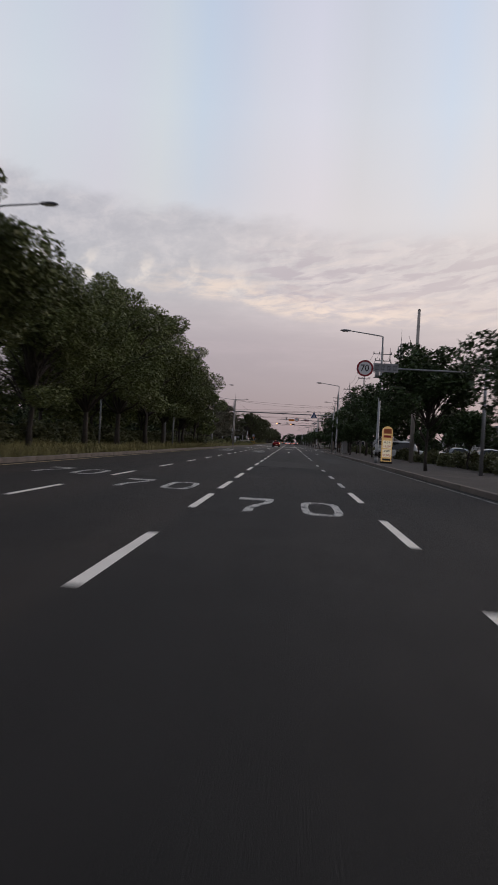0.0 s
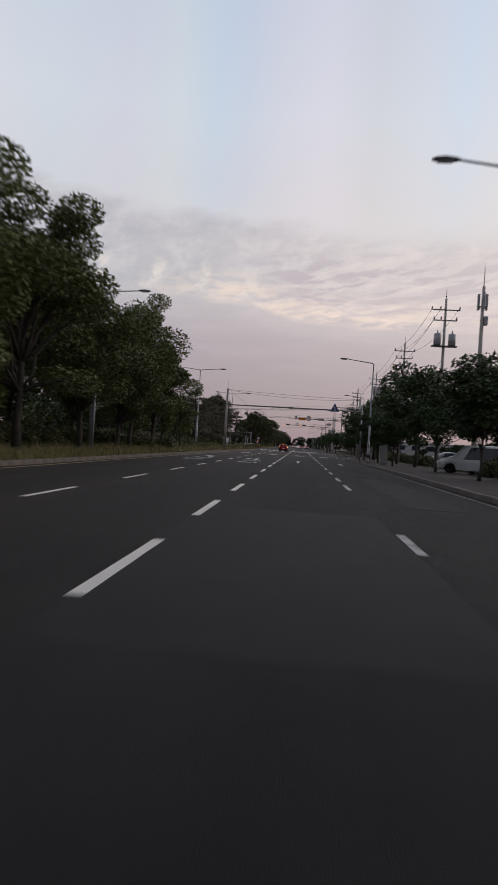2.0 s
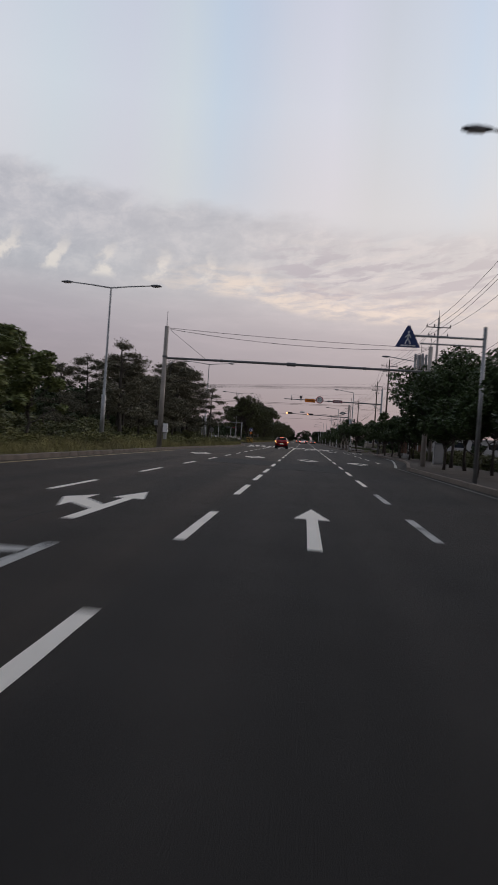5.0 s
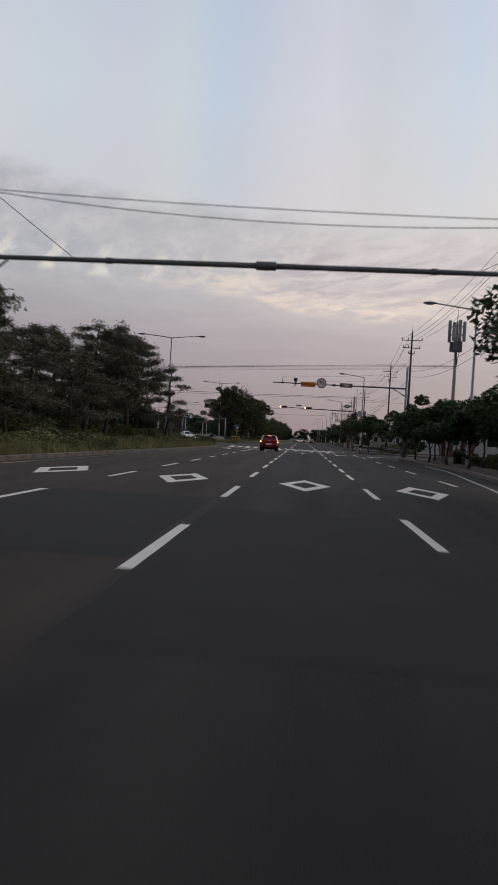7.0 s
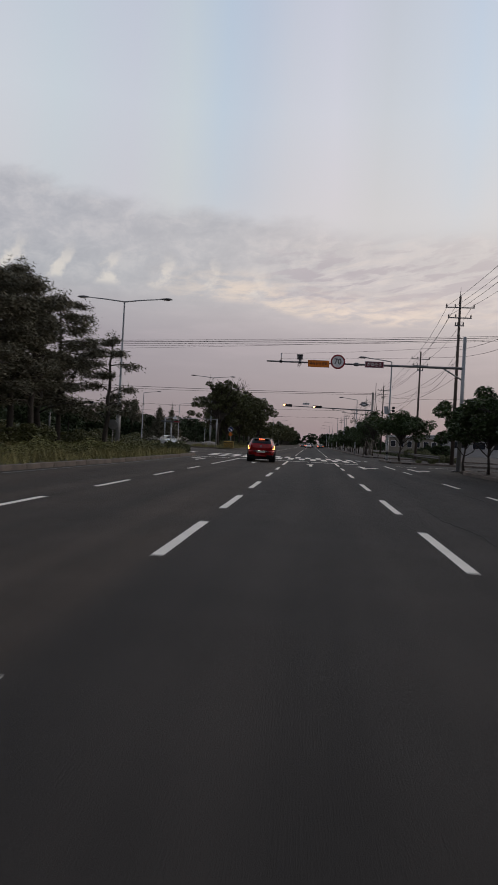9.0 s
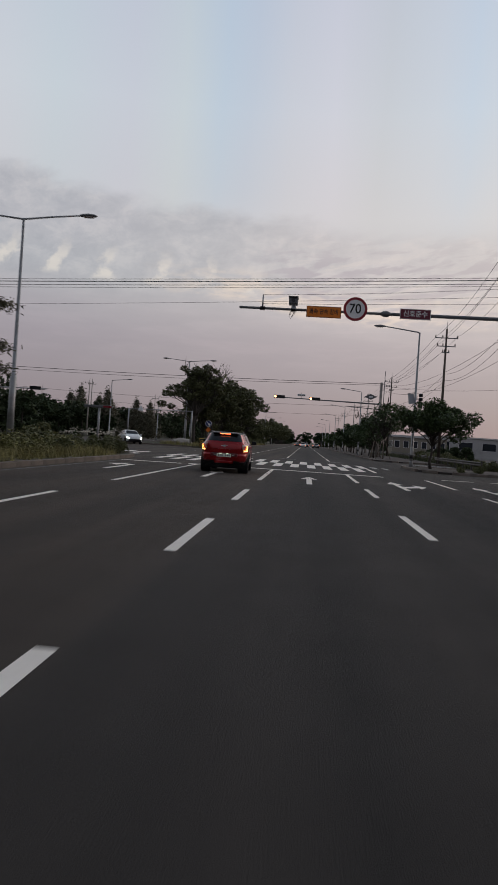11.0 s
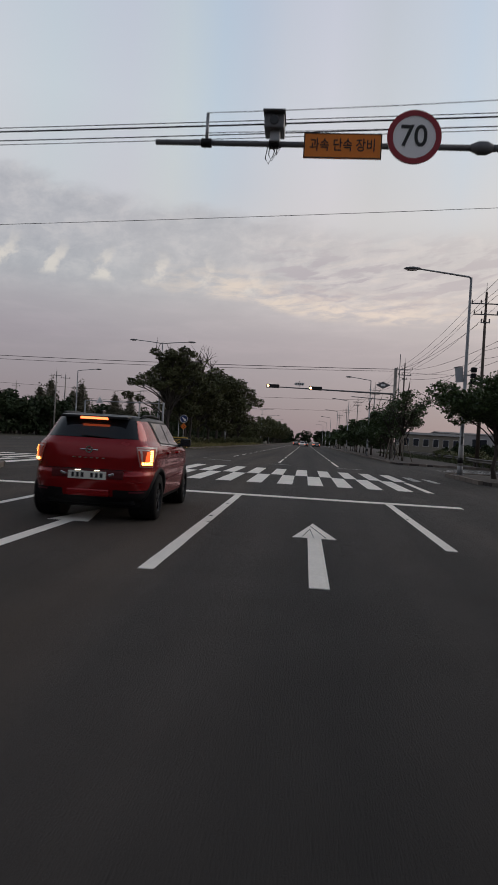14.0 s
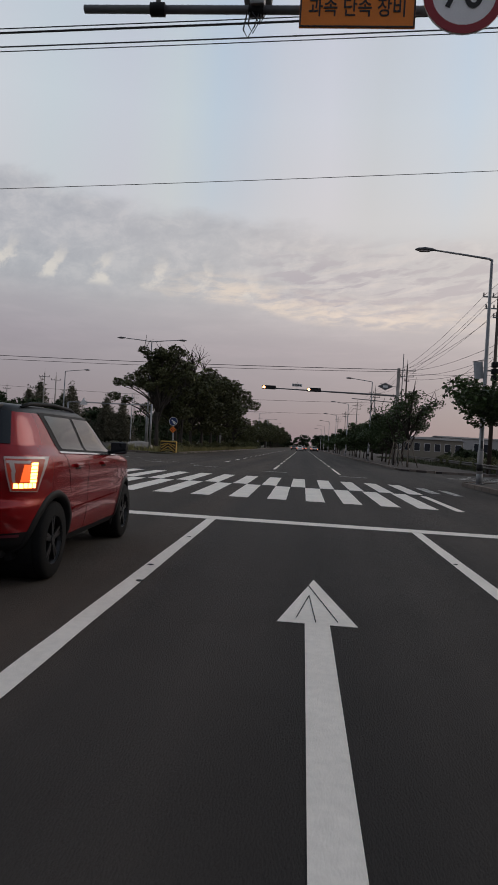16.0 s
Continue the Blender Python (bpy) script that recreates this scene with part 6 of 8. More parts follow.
# transformer cans on one pole
trafo = thing("transformers", (10.5, -82.5, 9.6), "grey transformer cans on a pole platform", "transformer")
for dx in (-0.55, 0.55):
    can = part("can", tube_mesh("can", [(dx, -0.3, 0), (dx, -0.3, 0.05), (dx, -0.3, 0.85), (dx, -0.3, 0.9)], [0.24, 0.28, 0.28, 0.2], STEEL, 16), STEEL, trafo)
    part("bushing", tube_mesh("bushing", [(dx, -0.3, 0.9), (dx, -0.3, 1.15)], [0.05, 0.03], CERAMIC, 8), CERAMIC, can)
part("platform", box_bm(0, -0.15, -0.05, 1.9, 0.5, 0.08, 0.01), STEEL_DARK, trafo)


def antenna_mast(height):
    m = thing("antenna_mast", (0, 0, 0), "telecom mast with a cluster of upright antenna panels", "antenna mast", "antenna masts")
    part("mast", tube_mesh("mast", [(0, 0, 0), (0, 0, height)], [0.22, 0.12], CONCRETE, 12), CONCRETE, m)
    for k in range(8):
        a = radians(45 * k + 10)
        part("panel", box_bm(0.78 * math.cos(a), 0.78 * math.sin(a), height - 0.9 - 0.25 * (k % 2), 0.30, 0.20, 1.9, 0.03), STEEL, m, "pale grey antenna panel")
    for k in range(5):
        a = radians(72 * k + 30)
        part("radio_unit", box_bm(0.42 * math.cos(a), 0.42 * math.sin(a), height - 2.6, 0.42, 0.34, 1.0, 0.03), STEEL_DARK, m)
    part("ring_mount", ring_bm(0.62, 0.70, 0.06, 0, 20), STEEL_DARK, m).matrix_basis = pose(0, 0, height - 0.6, 90)
    part("ring_mount", ring_bm(0.62, 0.70, 0.06, 0, 20), STEEL_DARK, m).matrix_basis = pose(0, 0, height - 1.4, 90)
    for k in range(3):
        part("feeder", mesh_of("feeder", *tube([(0.3 - 0.2 * k, -0.25, height - 1.6), (0.5 - 0.35 * k, -0.3, height - 2.3), (0.25 - 0.2 * k, -0.2, height - 3.2), (0.1, -0.2, height - 4.5)], 0.03, 6), CABLE, True), CABLE, m)
    part("spike", tube_mesh("spike", [(0, 0, height), (0, 0, height + 1.6)], [0.04, 0.015], STEEL_DARK, 6), STEEL_DARK, m)
    return m


mast = antenna_mast(14.2)
mast.matrix_basis = pose(15.0, 2.0, 0.05)
slim = thing("antenna_mast", (11.6, -89.0, 0.05), "slim telecom mast with small antennas near its top", "antenna mast", "antenna masts")
part("mast", tube_mesh("mast", [(0, 0, 0), (0, 0, 12.6)], [0.20, 0.10], CONCRETE, 12), CONCRETE, slim)
for k in range(3):
    a = radians(120 * k + 25)
    part("panel", box_bm(0.30 * math.cos(a), 0.30 * math.sin(a), 11.6, 0.16, 0.14, 1.1, 0.02), STEEL, slim, "pale grey antenna panel")
part("ring_mount", ring_bm(0.24, 0.30, 0.06, 0, 20), STEEL_DARK, slim).matrix_basis = pose(0, 0, 11.2, 90)
part("radio_unit", box_bm(0.22, -0.1, 10.3, 0.26, 0.22, 0.6, 0.03), STEEL, slim)
part("spike", tube_mesh("spike", [(0, 0, 12.6), (0, 0, 14.2)], [0.035, 0.012], STEEL_DARK, 6), STEEL_DARK, slim)

# ---- the median end beyond the crossing ----
barrier = thing("striped_barrier", (-11.4, 44.3, 0.12), "yellow barrier block with black chevron stripes", "traffic barrier")
part("block", box_bm(0, 0, 0.48, 1.32, 0.55, 0.96, 0.05), SIGN_YELLOW, barrier)
part("face_plate", box_bm(0, -0.277, 0.45, 1.27, 0.012, 0.84, 0.004), SIGN_BLACK, barrier, "black face with yellow chevrons")
for k in range(4):
    for s in (-1, 1):
        bm = bmesh.new()
        x0 = s * 0.10
        z = -0.04 + 0.26 * k
        q = [(s * 0.01, z + 0.02), (s * 0.58, z - 0.40), (s * 0.58, z - 0.29), (s * 0.01, z + 0.13)]
        q = [(x, min(max(zz + 0.22, 0.08), 0.80)) for x, zz in q]
        f = bm.faces.new([bm.verts.new((x, -0.297, zz)) for x, zz in q])
        ex = bmesh.ops.extrude_face_region(bm, geom=[f])
        bmesh.ops.translate(bm, vec=(0, 0.015, 0), verts=[v for v in ex["geom"] if isinstance(v, bmesh.types.BMVert)])
        bmesh.ops.recalc_face_normals(bm, faces=bm.faces)
        part("chevron", bm, SIGN_YELLOW, barrier)
keep = thing("keep_right_sign", (-11.3, 45.2, 0.12), "round blue arrow sign above an orange diamond plate", "road sign")
part("post", tube_mesh("post", [(0, 0, 0), (0, 0, 2.75)], 0.035, STEEL, 8), STEEL, keep)
disc = part("arrow_disc", disc_bm(0.36, 0.03, 32, -0.06), SIGN_BLUE, keep)
disc.location = (0, 0, 2.65)
part("arrow", box_bm(0, -0.08, 0, 0.42, 0.012, 0.09, 0, Matrix.Rotation(radians(40), 4, "Y")), SIGN_WHITE, disc)
part("arrow", box_bm(0.10, -0.08, -0.10, 0.22, 0.012, 0.20, 0, Matrix.Rotation(radians(40), 4, "Y")), SIGN_WHITE, disc)
part("rim", ring_bm(0.33, 0.36, 0.01, -0.085), SIGN_WHITE, disc)
dia = part("diamond_plate", box_bm(0, -0.06, 0, 0.42, 0.025, 0.42, 0.01, Matrix.Rotation(radians(45), 4, "Y")), SIGN_AMBER, keep)
dia.location = (0, 0, 1.95)
for dx, dz in ((-0.12, 0), (0.12, 0), (0, 0.12), (0, -0.12)):
    part("reflector", box_bm(dx, -0.08, dz, 0.09, 0.012, 0.09, 0, Matrix.Rotation(radians(45), 4, "Y")), SIGN_RED, dia)
boulder = thing("boundary_stone", (-14.3, 46.4, 0.1), "low rough grey boulder at the end of the median", "stone")
bm = bmesh.new()
bmesh.ops.create_icosphere(bm, subdivisions=3, radius=0.8)
for v in bm.verts:
    v.co = v.co * (1 + 0.25 * noise.noise(v.co * 1.7)) * 0.95
    v.co.x, v.co.z = v.co.x * 1.6, max(v.co.z * 0.62 + 0.35, -0.05)
part("stone", bm, CONCRETE, boulder)
mirror = thing("round_marker", (-12.0, -7.9, G), "round grey marker disc on a thin post", "road sign")
part("post", tube_mesh("post", [(0, 0, 0), (0, 0, 1.95)], 0.03, STEEL, 8), STEEL, mirror)
part("disc", disc_bm(0.3, 0.03, 28, -0.04), STEEL, mirror).location = (0, 0, 1.72)
nose_post = thing("signal_post", (-10.85, 3.5, G), "short grey post with a dark reddish lamp bar at the crossing", "traffic signal")
part("post", tube_mesh("post", [(0, 0, 0), (0, 0, 2.3)], [0.06, 0.055], STEEL, 10), STEEL, nose_post)
part("lamp_bar", box_bm(-0.05, 0, 2.34, 1.5, 0.14, 0.13, 0.03), STEEL_DARK, nose_post, "dark horizontal lamp bar")
part("lens", box_bm(0.42, -0.075, 2.34, 0.44, 0.02, 0.09, 0.008), SIGN_RED, nose_post, "dull red lens")
part("base_plate", box_bm(0, 0, 0.02, 0.24, 0.24, 0.03, 0.006), STEEL_DARK, nose_post)
# far signal arm over the opposite carriageway
far_arm = thing("height_portal", (-13.35, 45.6, 0), "low pale steel portal with a small triangular sign", "gantry")
part("pole", tube_mesh("pole", [(0, 0, 0.1), (0, 0, 4.15)], [0.10, 0.085], STEEL, 12), STEEL, far_arm)
part("pole", tube_mesh("pole", [(-7.4, 0, 0.1), (-7.4, 0, 3.95)], [0.09, 0.08], STEEL, 12), STEEL, far_arm)
part("beam", tube_mesh("beam", [(0, 0, 4.05), (-7.4, 0, 3.98)], [0.05, 0.045], STEEL, 10), STEEL, far_arm)
bm = bmesh.new()
f = bm.faces.new([bm.verts.new((-6.0 + 0.36 * x, -0.12, 4.0 + 0.36 * z)) for x, z in ((-1, -0.6), (1, -0.6), (0, 1.15))])
ex = bmesh.ops.extrude_face_region(bm, geom=[f])
bmesh.ops.translate(bm, vec=(0, 0.03, 0), verts=[v for v in ex["geom"] if isinstance(v, bmesh.types.BMVert)])
bmesh.ops.recalc_face_normals(bm, faces=bm.faces)
part("triangle_sign", bm, SIGN_WHITE, far_arm, "small pale triangular sign")
near_arm = thing("signal_gantry", (-37.0, 44.0, 0), "grey pole with a backward-facing signal arm", "gantry")
part("pole", tube_mesh("pole", [(0, 0, 0), (0, 0, 5.6)], [0.15, 0.12], STEEL, 12), STEEL, near_arm)
part("beam", tube_mesh("beam", [(0, 0, 5.4), (7.0, 0, 5.5)], [0.08, 0.05], STEEL, 10), STEEL, near_arm)
part("signal_back", box_bm(5.6, 0, 5.55, 1.3, 0.16, 0.4, 0.03), BLACK, near_arm)

# ---- right side: guardrails, boxes, far buildings ----


def guardrail(x0, y0, x1, y1):
    g = thing("guardrail", (x0, y0, 0.05), "grey corrugated steel guardrail on short posts", "guardrail", "guardrails")
    length = math.hypot(x1 - x0, y1 - y0)
    g.matrix_basis = pose(x0, y0, 0.05, 0, 0, math.degrees(math.atan2(y1 - y0, x1 - x0)) - 90)
    prof = [(0, 0.42), (-0.06, 0.47), (0, 0.54), (0, 0.60), (-0.06, 0.66), (0, 0.72)]
    verts = [(x, y, z) for y in (0, length) for x, z in prof] + [(x + 0.012, y, z) for y in (0, length) for x, z in prof]
    n = len(prof)
    faces = [(k, k + 1, n + k + 1, n + k) for k in range(n - 1)] + [(2 * n + k + 1, 2 * n + k, 3 * n + k, 3 * n + k + 1) for k in range(n - 1)]
    part("rail", mesh_of("rail", verts, faces, RAIL_DULL), RAIL_DULL, g)
    pm = mesh_of("post", *merged([([(-0.05 + 0.1 * a, -0.05 + 0.1 * b, c) for c in (0, 0.78) for a, b in ((0, 0), (1, 0), (1, 1), (0, 1))], [(0, 1, 5, 4), (1, 2, 6, 5), (2, 3, 7, 6), (3, 0, 4, 7), (4, 5, 6, 7)])]), RAIL_DULL)
    for k in range(int(length / 3) + 1):
        part("post", pm, RAIL_DULL, g).location = (0.09, 3 * k, 0)
    return g


for rail_from, rail_to in (((12.4, 19.2), (12.6, 36.0)), ((12.6, 36.0), (14.2, 45.5)), ((14.2, 45.5), (17.5, 86.0)), ((17.5, 86.0), (19.5, 125.0))):
    guardrail(*rail_from, *rail_to)
guardrail(12.6, -60, 12.6, -16)
for x, y, w, h in ((7.0, -78.4, 0.60, 1.75), (9.8, -41.0, 0.7, 1.5), (10.2, -38.6, 0.6, 1.3)):
    b = thing("utility_box", (x, y, P), "grey steel utility box on a plinth", "utility box", "utility boxes")
    part("cabinet", box_bm(0, 0, h / 2 + 0.1, w, 0.55, h, 0.03), STEEL, b)
    part("plinth", box_bm(0, 0, 0.05, w + 0.15, 0.7, 0.1), CONCRETE, b)
    part("door", box_bm(0, -0.285, h / 2 + 0.1, w * 0.85, 0.02, h * 0.88, 0.005), WALL_WHITE, b)
    part("lid", box_bm(0, 0, h + 0.13, w + 0.1, 0.65, 0.05, 0.01), STEEL_DARK, b)


def shed(name, x, y, w, d, h, wall_mat, label, rows=1, cols=8, roof=0.6, turn=0.0):
    b = thing(name, (x, y, 0), label, "building", turn=turn)
    part("wall", box_bm(0, 0, h / 2, w, d, h, 0.03), wall_mat, b)
    bm = bmesh.new()
    v = [bm.verts.new(c) for c in ((-w / 2 - 0.3, -d / 2 - 0.3, h), (w / 2 + 0.3, -d / 2 - 0.3, h), (w / 2 + 0.3, d / 2 + 0.3, h), (-w / 2 - 0.3, d / 2 + 0.3, h), (-w / 2 - 0.3, 0, h + roof), (w / 2 + 0.3, 0, h + roof))]
    for q in ((0, 1, 5, 4), (2, 3, 4, 5), (0, 4, 3), (1, 2, 5), (0, 3, 2, 1)):
        bm.faces.new([v[i] for i in q])
    bmesh.ops.recalc_face_normals(bm, faces=bm.faces)
    part("roof", bm, ROOF_GREY, b)
    for r in range(rows):
        for k in range(cols):
            ww = w / cols * 0.6
            cx, cz = -w / 2 + w / cols * (k + 0.5), h * (r + 0.62) / rows
            win = part("window", box_bm(cx, -d / 2 - 0.02, cz, ww, 0.06, h / rows * 0.38, 0.01), SIGN_WHITE, b)
            part("pane", box_bm(cx, -d / 2 - 0.045, cz, ww - 0.12, 0.03, h / rows * 0.38 - 0.12), WINDOW_DARK, win)
            win2 = part("window", box_bm(-w / 2 - 0.02, -d / 2 + d / cols * (k + 0.5), cz, 0.06, d / cols * 0.6, h / rows * 0.38, 0.01), SIGN_WHITE, b)
            part("pane", box_bm(-w / 2 - 0.045, -d / 2 + d / cols * (k + 0.5), cz, 0.03, d / cols * 0.6 - 0.12, h / rows * 0.38 - 0.12), WINDOW_DARK, win2)
    return b


shed("factory_hall", 62, 165, 56, 18, 5.6, WALL_WHITE, "long low white factory hall with a row of windows", 1, 9)
shed("office_building", 26.5, 134, 12.5, 9, 4.3, WALL_TAN, "low tan office building with small windows", 1, 6)
shed("showroom", 40, -58, 16, 26, 5.0, WALL_WHITE, "low white roadside showroom with dark windows", 1, 5)
shed("workshop", 46, -20, 18, 18, 4.6, WALL_WHITE, "low pale roadside workshop", 1, 5)
shed("workshop", 40, -70, 9, 9, 3.2, WALL_TAN, "small tan roadside workshop under a steep dark roof", 1, 4, 2.0)

def roadside_shelter():
    hut = thing("roadside_shelter", (10.9, -17.2, P), "small open shelter with brown posts on pale bases", "shelter")
    for dx, dy in ((0, 0), (1.5, -0.2), (0, 2.6), (1.5, 2.6)):
        post = part("post", box_bm(dx, dy, 1.35, 0.30, 0.30, 2.3, 0.015), RUST_BROWN, hut, "brown clad post")
        part("post_base", box_bm(dx, dy, 0.24, 0.38, 0.38, 0.5, 0.02), WALL_WHITE, post, "pale concrete base")
    part("roof", box_bm(0.75, 1.25, 2.56, 2.1, 3.4, 0.12, 0.02), ROOF_GREY, hut)
    part("fascia", box_bm(0.75, -0.47, 2.52, 2.1, 0.03, 0.14, 0.005), STEEL, hut, "pale fascia board")
    part("bench", box_bm(1.2, 1.2, 0.45, 0.4, 1.9, 0.06, 0.01), WOOD, hut)
    for dy in (0.5, 1.9):
        part("bench_leg", box_bm(1.2, dy, 0.21, 0.3, 0.06, 0.42, 0.005), STEEL_DARK, hut)


RUST_BROWN = mat("brown_cladding", (0.16, 0.085, 0.06), 0.8, vary=0.25, fine=12, coarse=1.5)
roadside_shelter()

# far woods: uneven masses of small leaf clumps
rng = np.random.default_rng(90)


def woods(name, spans, label, seed, size=0.8):
    rng = np.random.default_rng(seed)
    pts, wood = [], []
    for x0, y0, x1, y1, n, hmin, hmax in spans:
        for k in range(n):
            u = (k + rng.uniform(0, 1)) / n
            cx, cy = x0 + (x1 - x0) * u + rng.normal() * 1.5, y0 + (y1 - y0) * u + rng.normal() * 2.0
            h = rng.uniform(hmin, hmax)
            wood.append(tube([(cx, cy, 0), (cx, cy, h * 0.8)], [0.2, 0.06], 5))
            c = [np.array([cx + rng.normal() * h * 0.16, cy + rng.normal() * h * 0.16, h * rng.uniform(0.12, 0.9)]) for _ in range(13)]
            pts.append(clump_points(rng, c, [h * rng.uniform(0.12, 0.2) for _ in c], [42] * 13))
    pts = np.concatenate(pts)
    pts[:, 2] = np.maximum(pts[:, 2], 0.1)
    ob = new(name, mesh_of(name, *leaf_cloud(pts, size, rng, 0.7), FAR_LEAF))
    tagged(ob, label, "woods", kind="stuff")
    t = new(name, mesh_of(name, *merged(wood), BARK))
    tagged(t, "dark trunks inside the distant belt of trees", "woods", kind="stuff")


woods("far_woods", [(-42, -180, -42, 60, 60, 6, 9), (-50, -180, -50, 60, 40, 8, 11), (-44, 60, -43, 125, 32, 5.0, 7.2), (-43, 125, -40, 330, 50, 6, 9), (-54, 70, -52, 330, 50, 6, 9), (-90, 84, -53, 92, 25, 6, 9), (-53, 92, -40, 96, 10, 4.0, 6.0), (-120, 110, -50, 112, 24, 6, 10)], "dark belt of trees beyond the opposite carriageway", 91, 0.62)
woods("far_woods", [(-22, 350, -12, 420, 22, 8, 12), (9, 300, 12, 420, 30, 5, 8), (-60, 430, 60, 450, 40, 6, 10)], "distant trees closing the end of the road", 92, 0.9)
woods("far_woods", [(20, 45, 26, 110, 12, 1.5, 2.5), (36, 140, 34, 300, 34, 3, 5), (26, 20, 60, 26, 10, 2.0, 3.4), (24, -50, 26, -8, 10, 2, 3.5), (31, -150, 29, -60, 44, 2.6, 4.6), (22, -150, 21, -112, 14, 2.0, 3.2), (90, -120, 90, 240, 60, 6, 9)], "scrubby trees behind the guardrail", 93, 0.5)

# ---- vehicles ----


def lerp_table(table, y):
    for (a, va), (b, vb) in zip(table, table[1:]):
        if y <= b:
            u = (y - a) / (b - a) if b > a else 0
            u = u * u * (3 - 2 * u) * 0.5 + u * 0.5
            return va + (vb - va) * u
    return table[-1][1]


class Shell:
    """A car's outer skin as a surface over length (rear 0 to front L) and girth (0 sill to 1 roof middle)."""

    def __init__(self, length, half, sill, belt, top, roof_half, axles, wheel_r):
        self.L, self.half, self.sill, self.belt, self.top, self.roof_half, self.axles, self.R = length, half, sill, belt, top, roof_half, axles, wheel_r

    def ring(self, y):
        w, b, t, rw = lerp_table(self.half, y), lerp_table(self.belt, y), lerp_table(self.top, y), lerp_table(self.roof_half, y)
        s = lerp_table(self.sill, y)
        for a in self.axles:
            d = abs(y - a)
            r = self.R * 1.16
            if d < r:
                s = max(s, self.R + math.sqrt(r * r - d * d))
        s = min(s, b - 0.12)
        g = max(0.0, t - b)
        pts = [(w * 0.955, s), (w * 0.982, s + (b - s) * 0.18), (w * 0.972, s + (b - s) * 0.42), (w, s + (b - s) * 0.62), (w * 0.985, s + (b - s) * 0.82), (w * 0.968, b - 0.02), (w * 0.945, b + min(0.015, g * 0.2))]
        x0 = w * 0.935
        for u in (0.12, 0.4, 0.7, 0.90):
            pts.append((x0 + (rw - x0) * u ** 1.15, b + g * u))
        pts.append((rw - 0.055, b + g * 0.975))
        pts.append((rw * 0.72, b + g * 1.0 + 0.004))
        pts.append((rw * 0.36, b + g * 1.0 + 0.016))
        pts.append((0.0, b + g * 1.0 + 0.020))
        return pts

    def stations(self, n=64):
        ys = set(self.L * k / n for k in range(n + 1))
        for a in self.axles:
            for k in range(-8, 9):
                ys.add(a + self.R * 1.16 * k / 8 * 0.999)
        for tab in (self.half, self.top, self.belt):
            ys |= {y for y, _ in tab}
        return sorted(y for y in ys if 0 <= y <= self.L)

    def skin(self):
        ys = self.stations()
        verts, faces = [], []
        m = 0
        for y in ys:
            r = self.ring(y)
            full = r + [(-x, z) for x, z in reversed(r[:-1])]
            m = len(full)
            verts += [(x, y, z) for x, z in full]
        for i in range(len(ys) - 1):
            for k in range(m - 1):
                faces.append((i * m + k, i * m + k + 1, (i + 1) * m + k + 1, (i + 1) * m + k))
        faces.append(tuple(range(m - 1, -1, -1)))
        faces.append(tuple(range((len(ys) - 1) * m, len(ys) * m)))
        n = len(verts)
        return verts, faces

    def at(self, y, g, out=0.0):
        """A point on the right-hand skin at girth index g (may be fractional), pushed out."""
        r = self.ring(y)
        i = min(int(g), len(r) - 2)
        u = g - i
        x, z = r[i][0] + (r[i + 1][0] - r[i][0]) * u, r[i][1] + (r[i + 1][1] - r[i][1]) * u
        dx, dz = r[i + 1][0] - r[i][0], r[i + 1][1] - r[i][1]
        k = math.hypot(dx, dz) or 1
        return (x + out * dz / k, y, z - out * dx / k)

    def patch(self, corners, side=1, out=0.004, ny=10, ng=6):
        """A panel over four (y, girth) corners: rear low, front low, front high, rear high."""
        verts, faces = [], []
        for j in range(ng + 1):
            v = j / ng
            for i in range(ny + 1):
                u = i / ny
                y = (corners[0][0] * (1 - u) + corners[1][0] * u) * (1 - v) + (corners[3][0] * (1 - u) + corners[2][0] * u) * v
                g = (corners[0][1] * (1 - u) + corners[1][1] * u) * (1 - v) + (corners[3][1] * (1 - u) + corners[2][1] * u) * v
                x, yy, z = self.at(y, g, out)
                verts.append((x * side, yy, z))
        for j in range(ng):
            for i in range(ny):
                a = j * (ny + 1) + i
                q = (a, a + 1, a + ny + 2, a + ny + 1)
                faces.append(q if side > 0 else q[::-1])
        return verts, faces


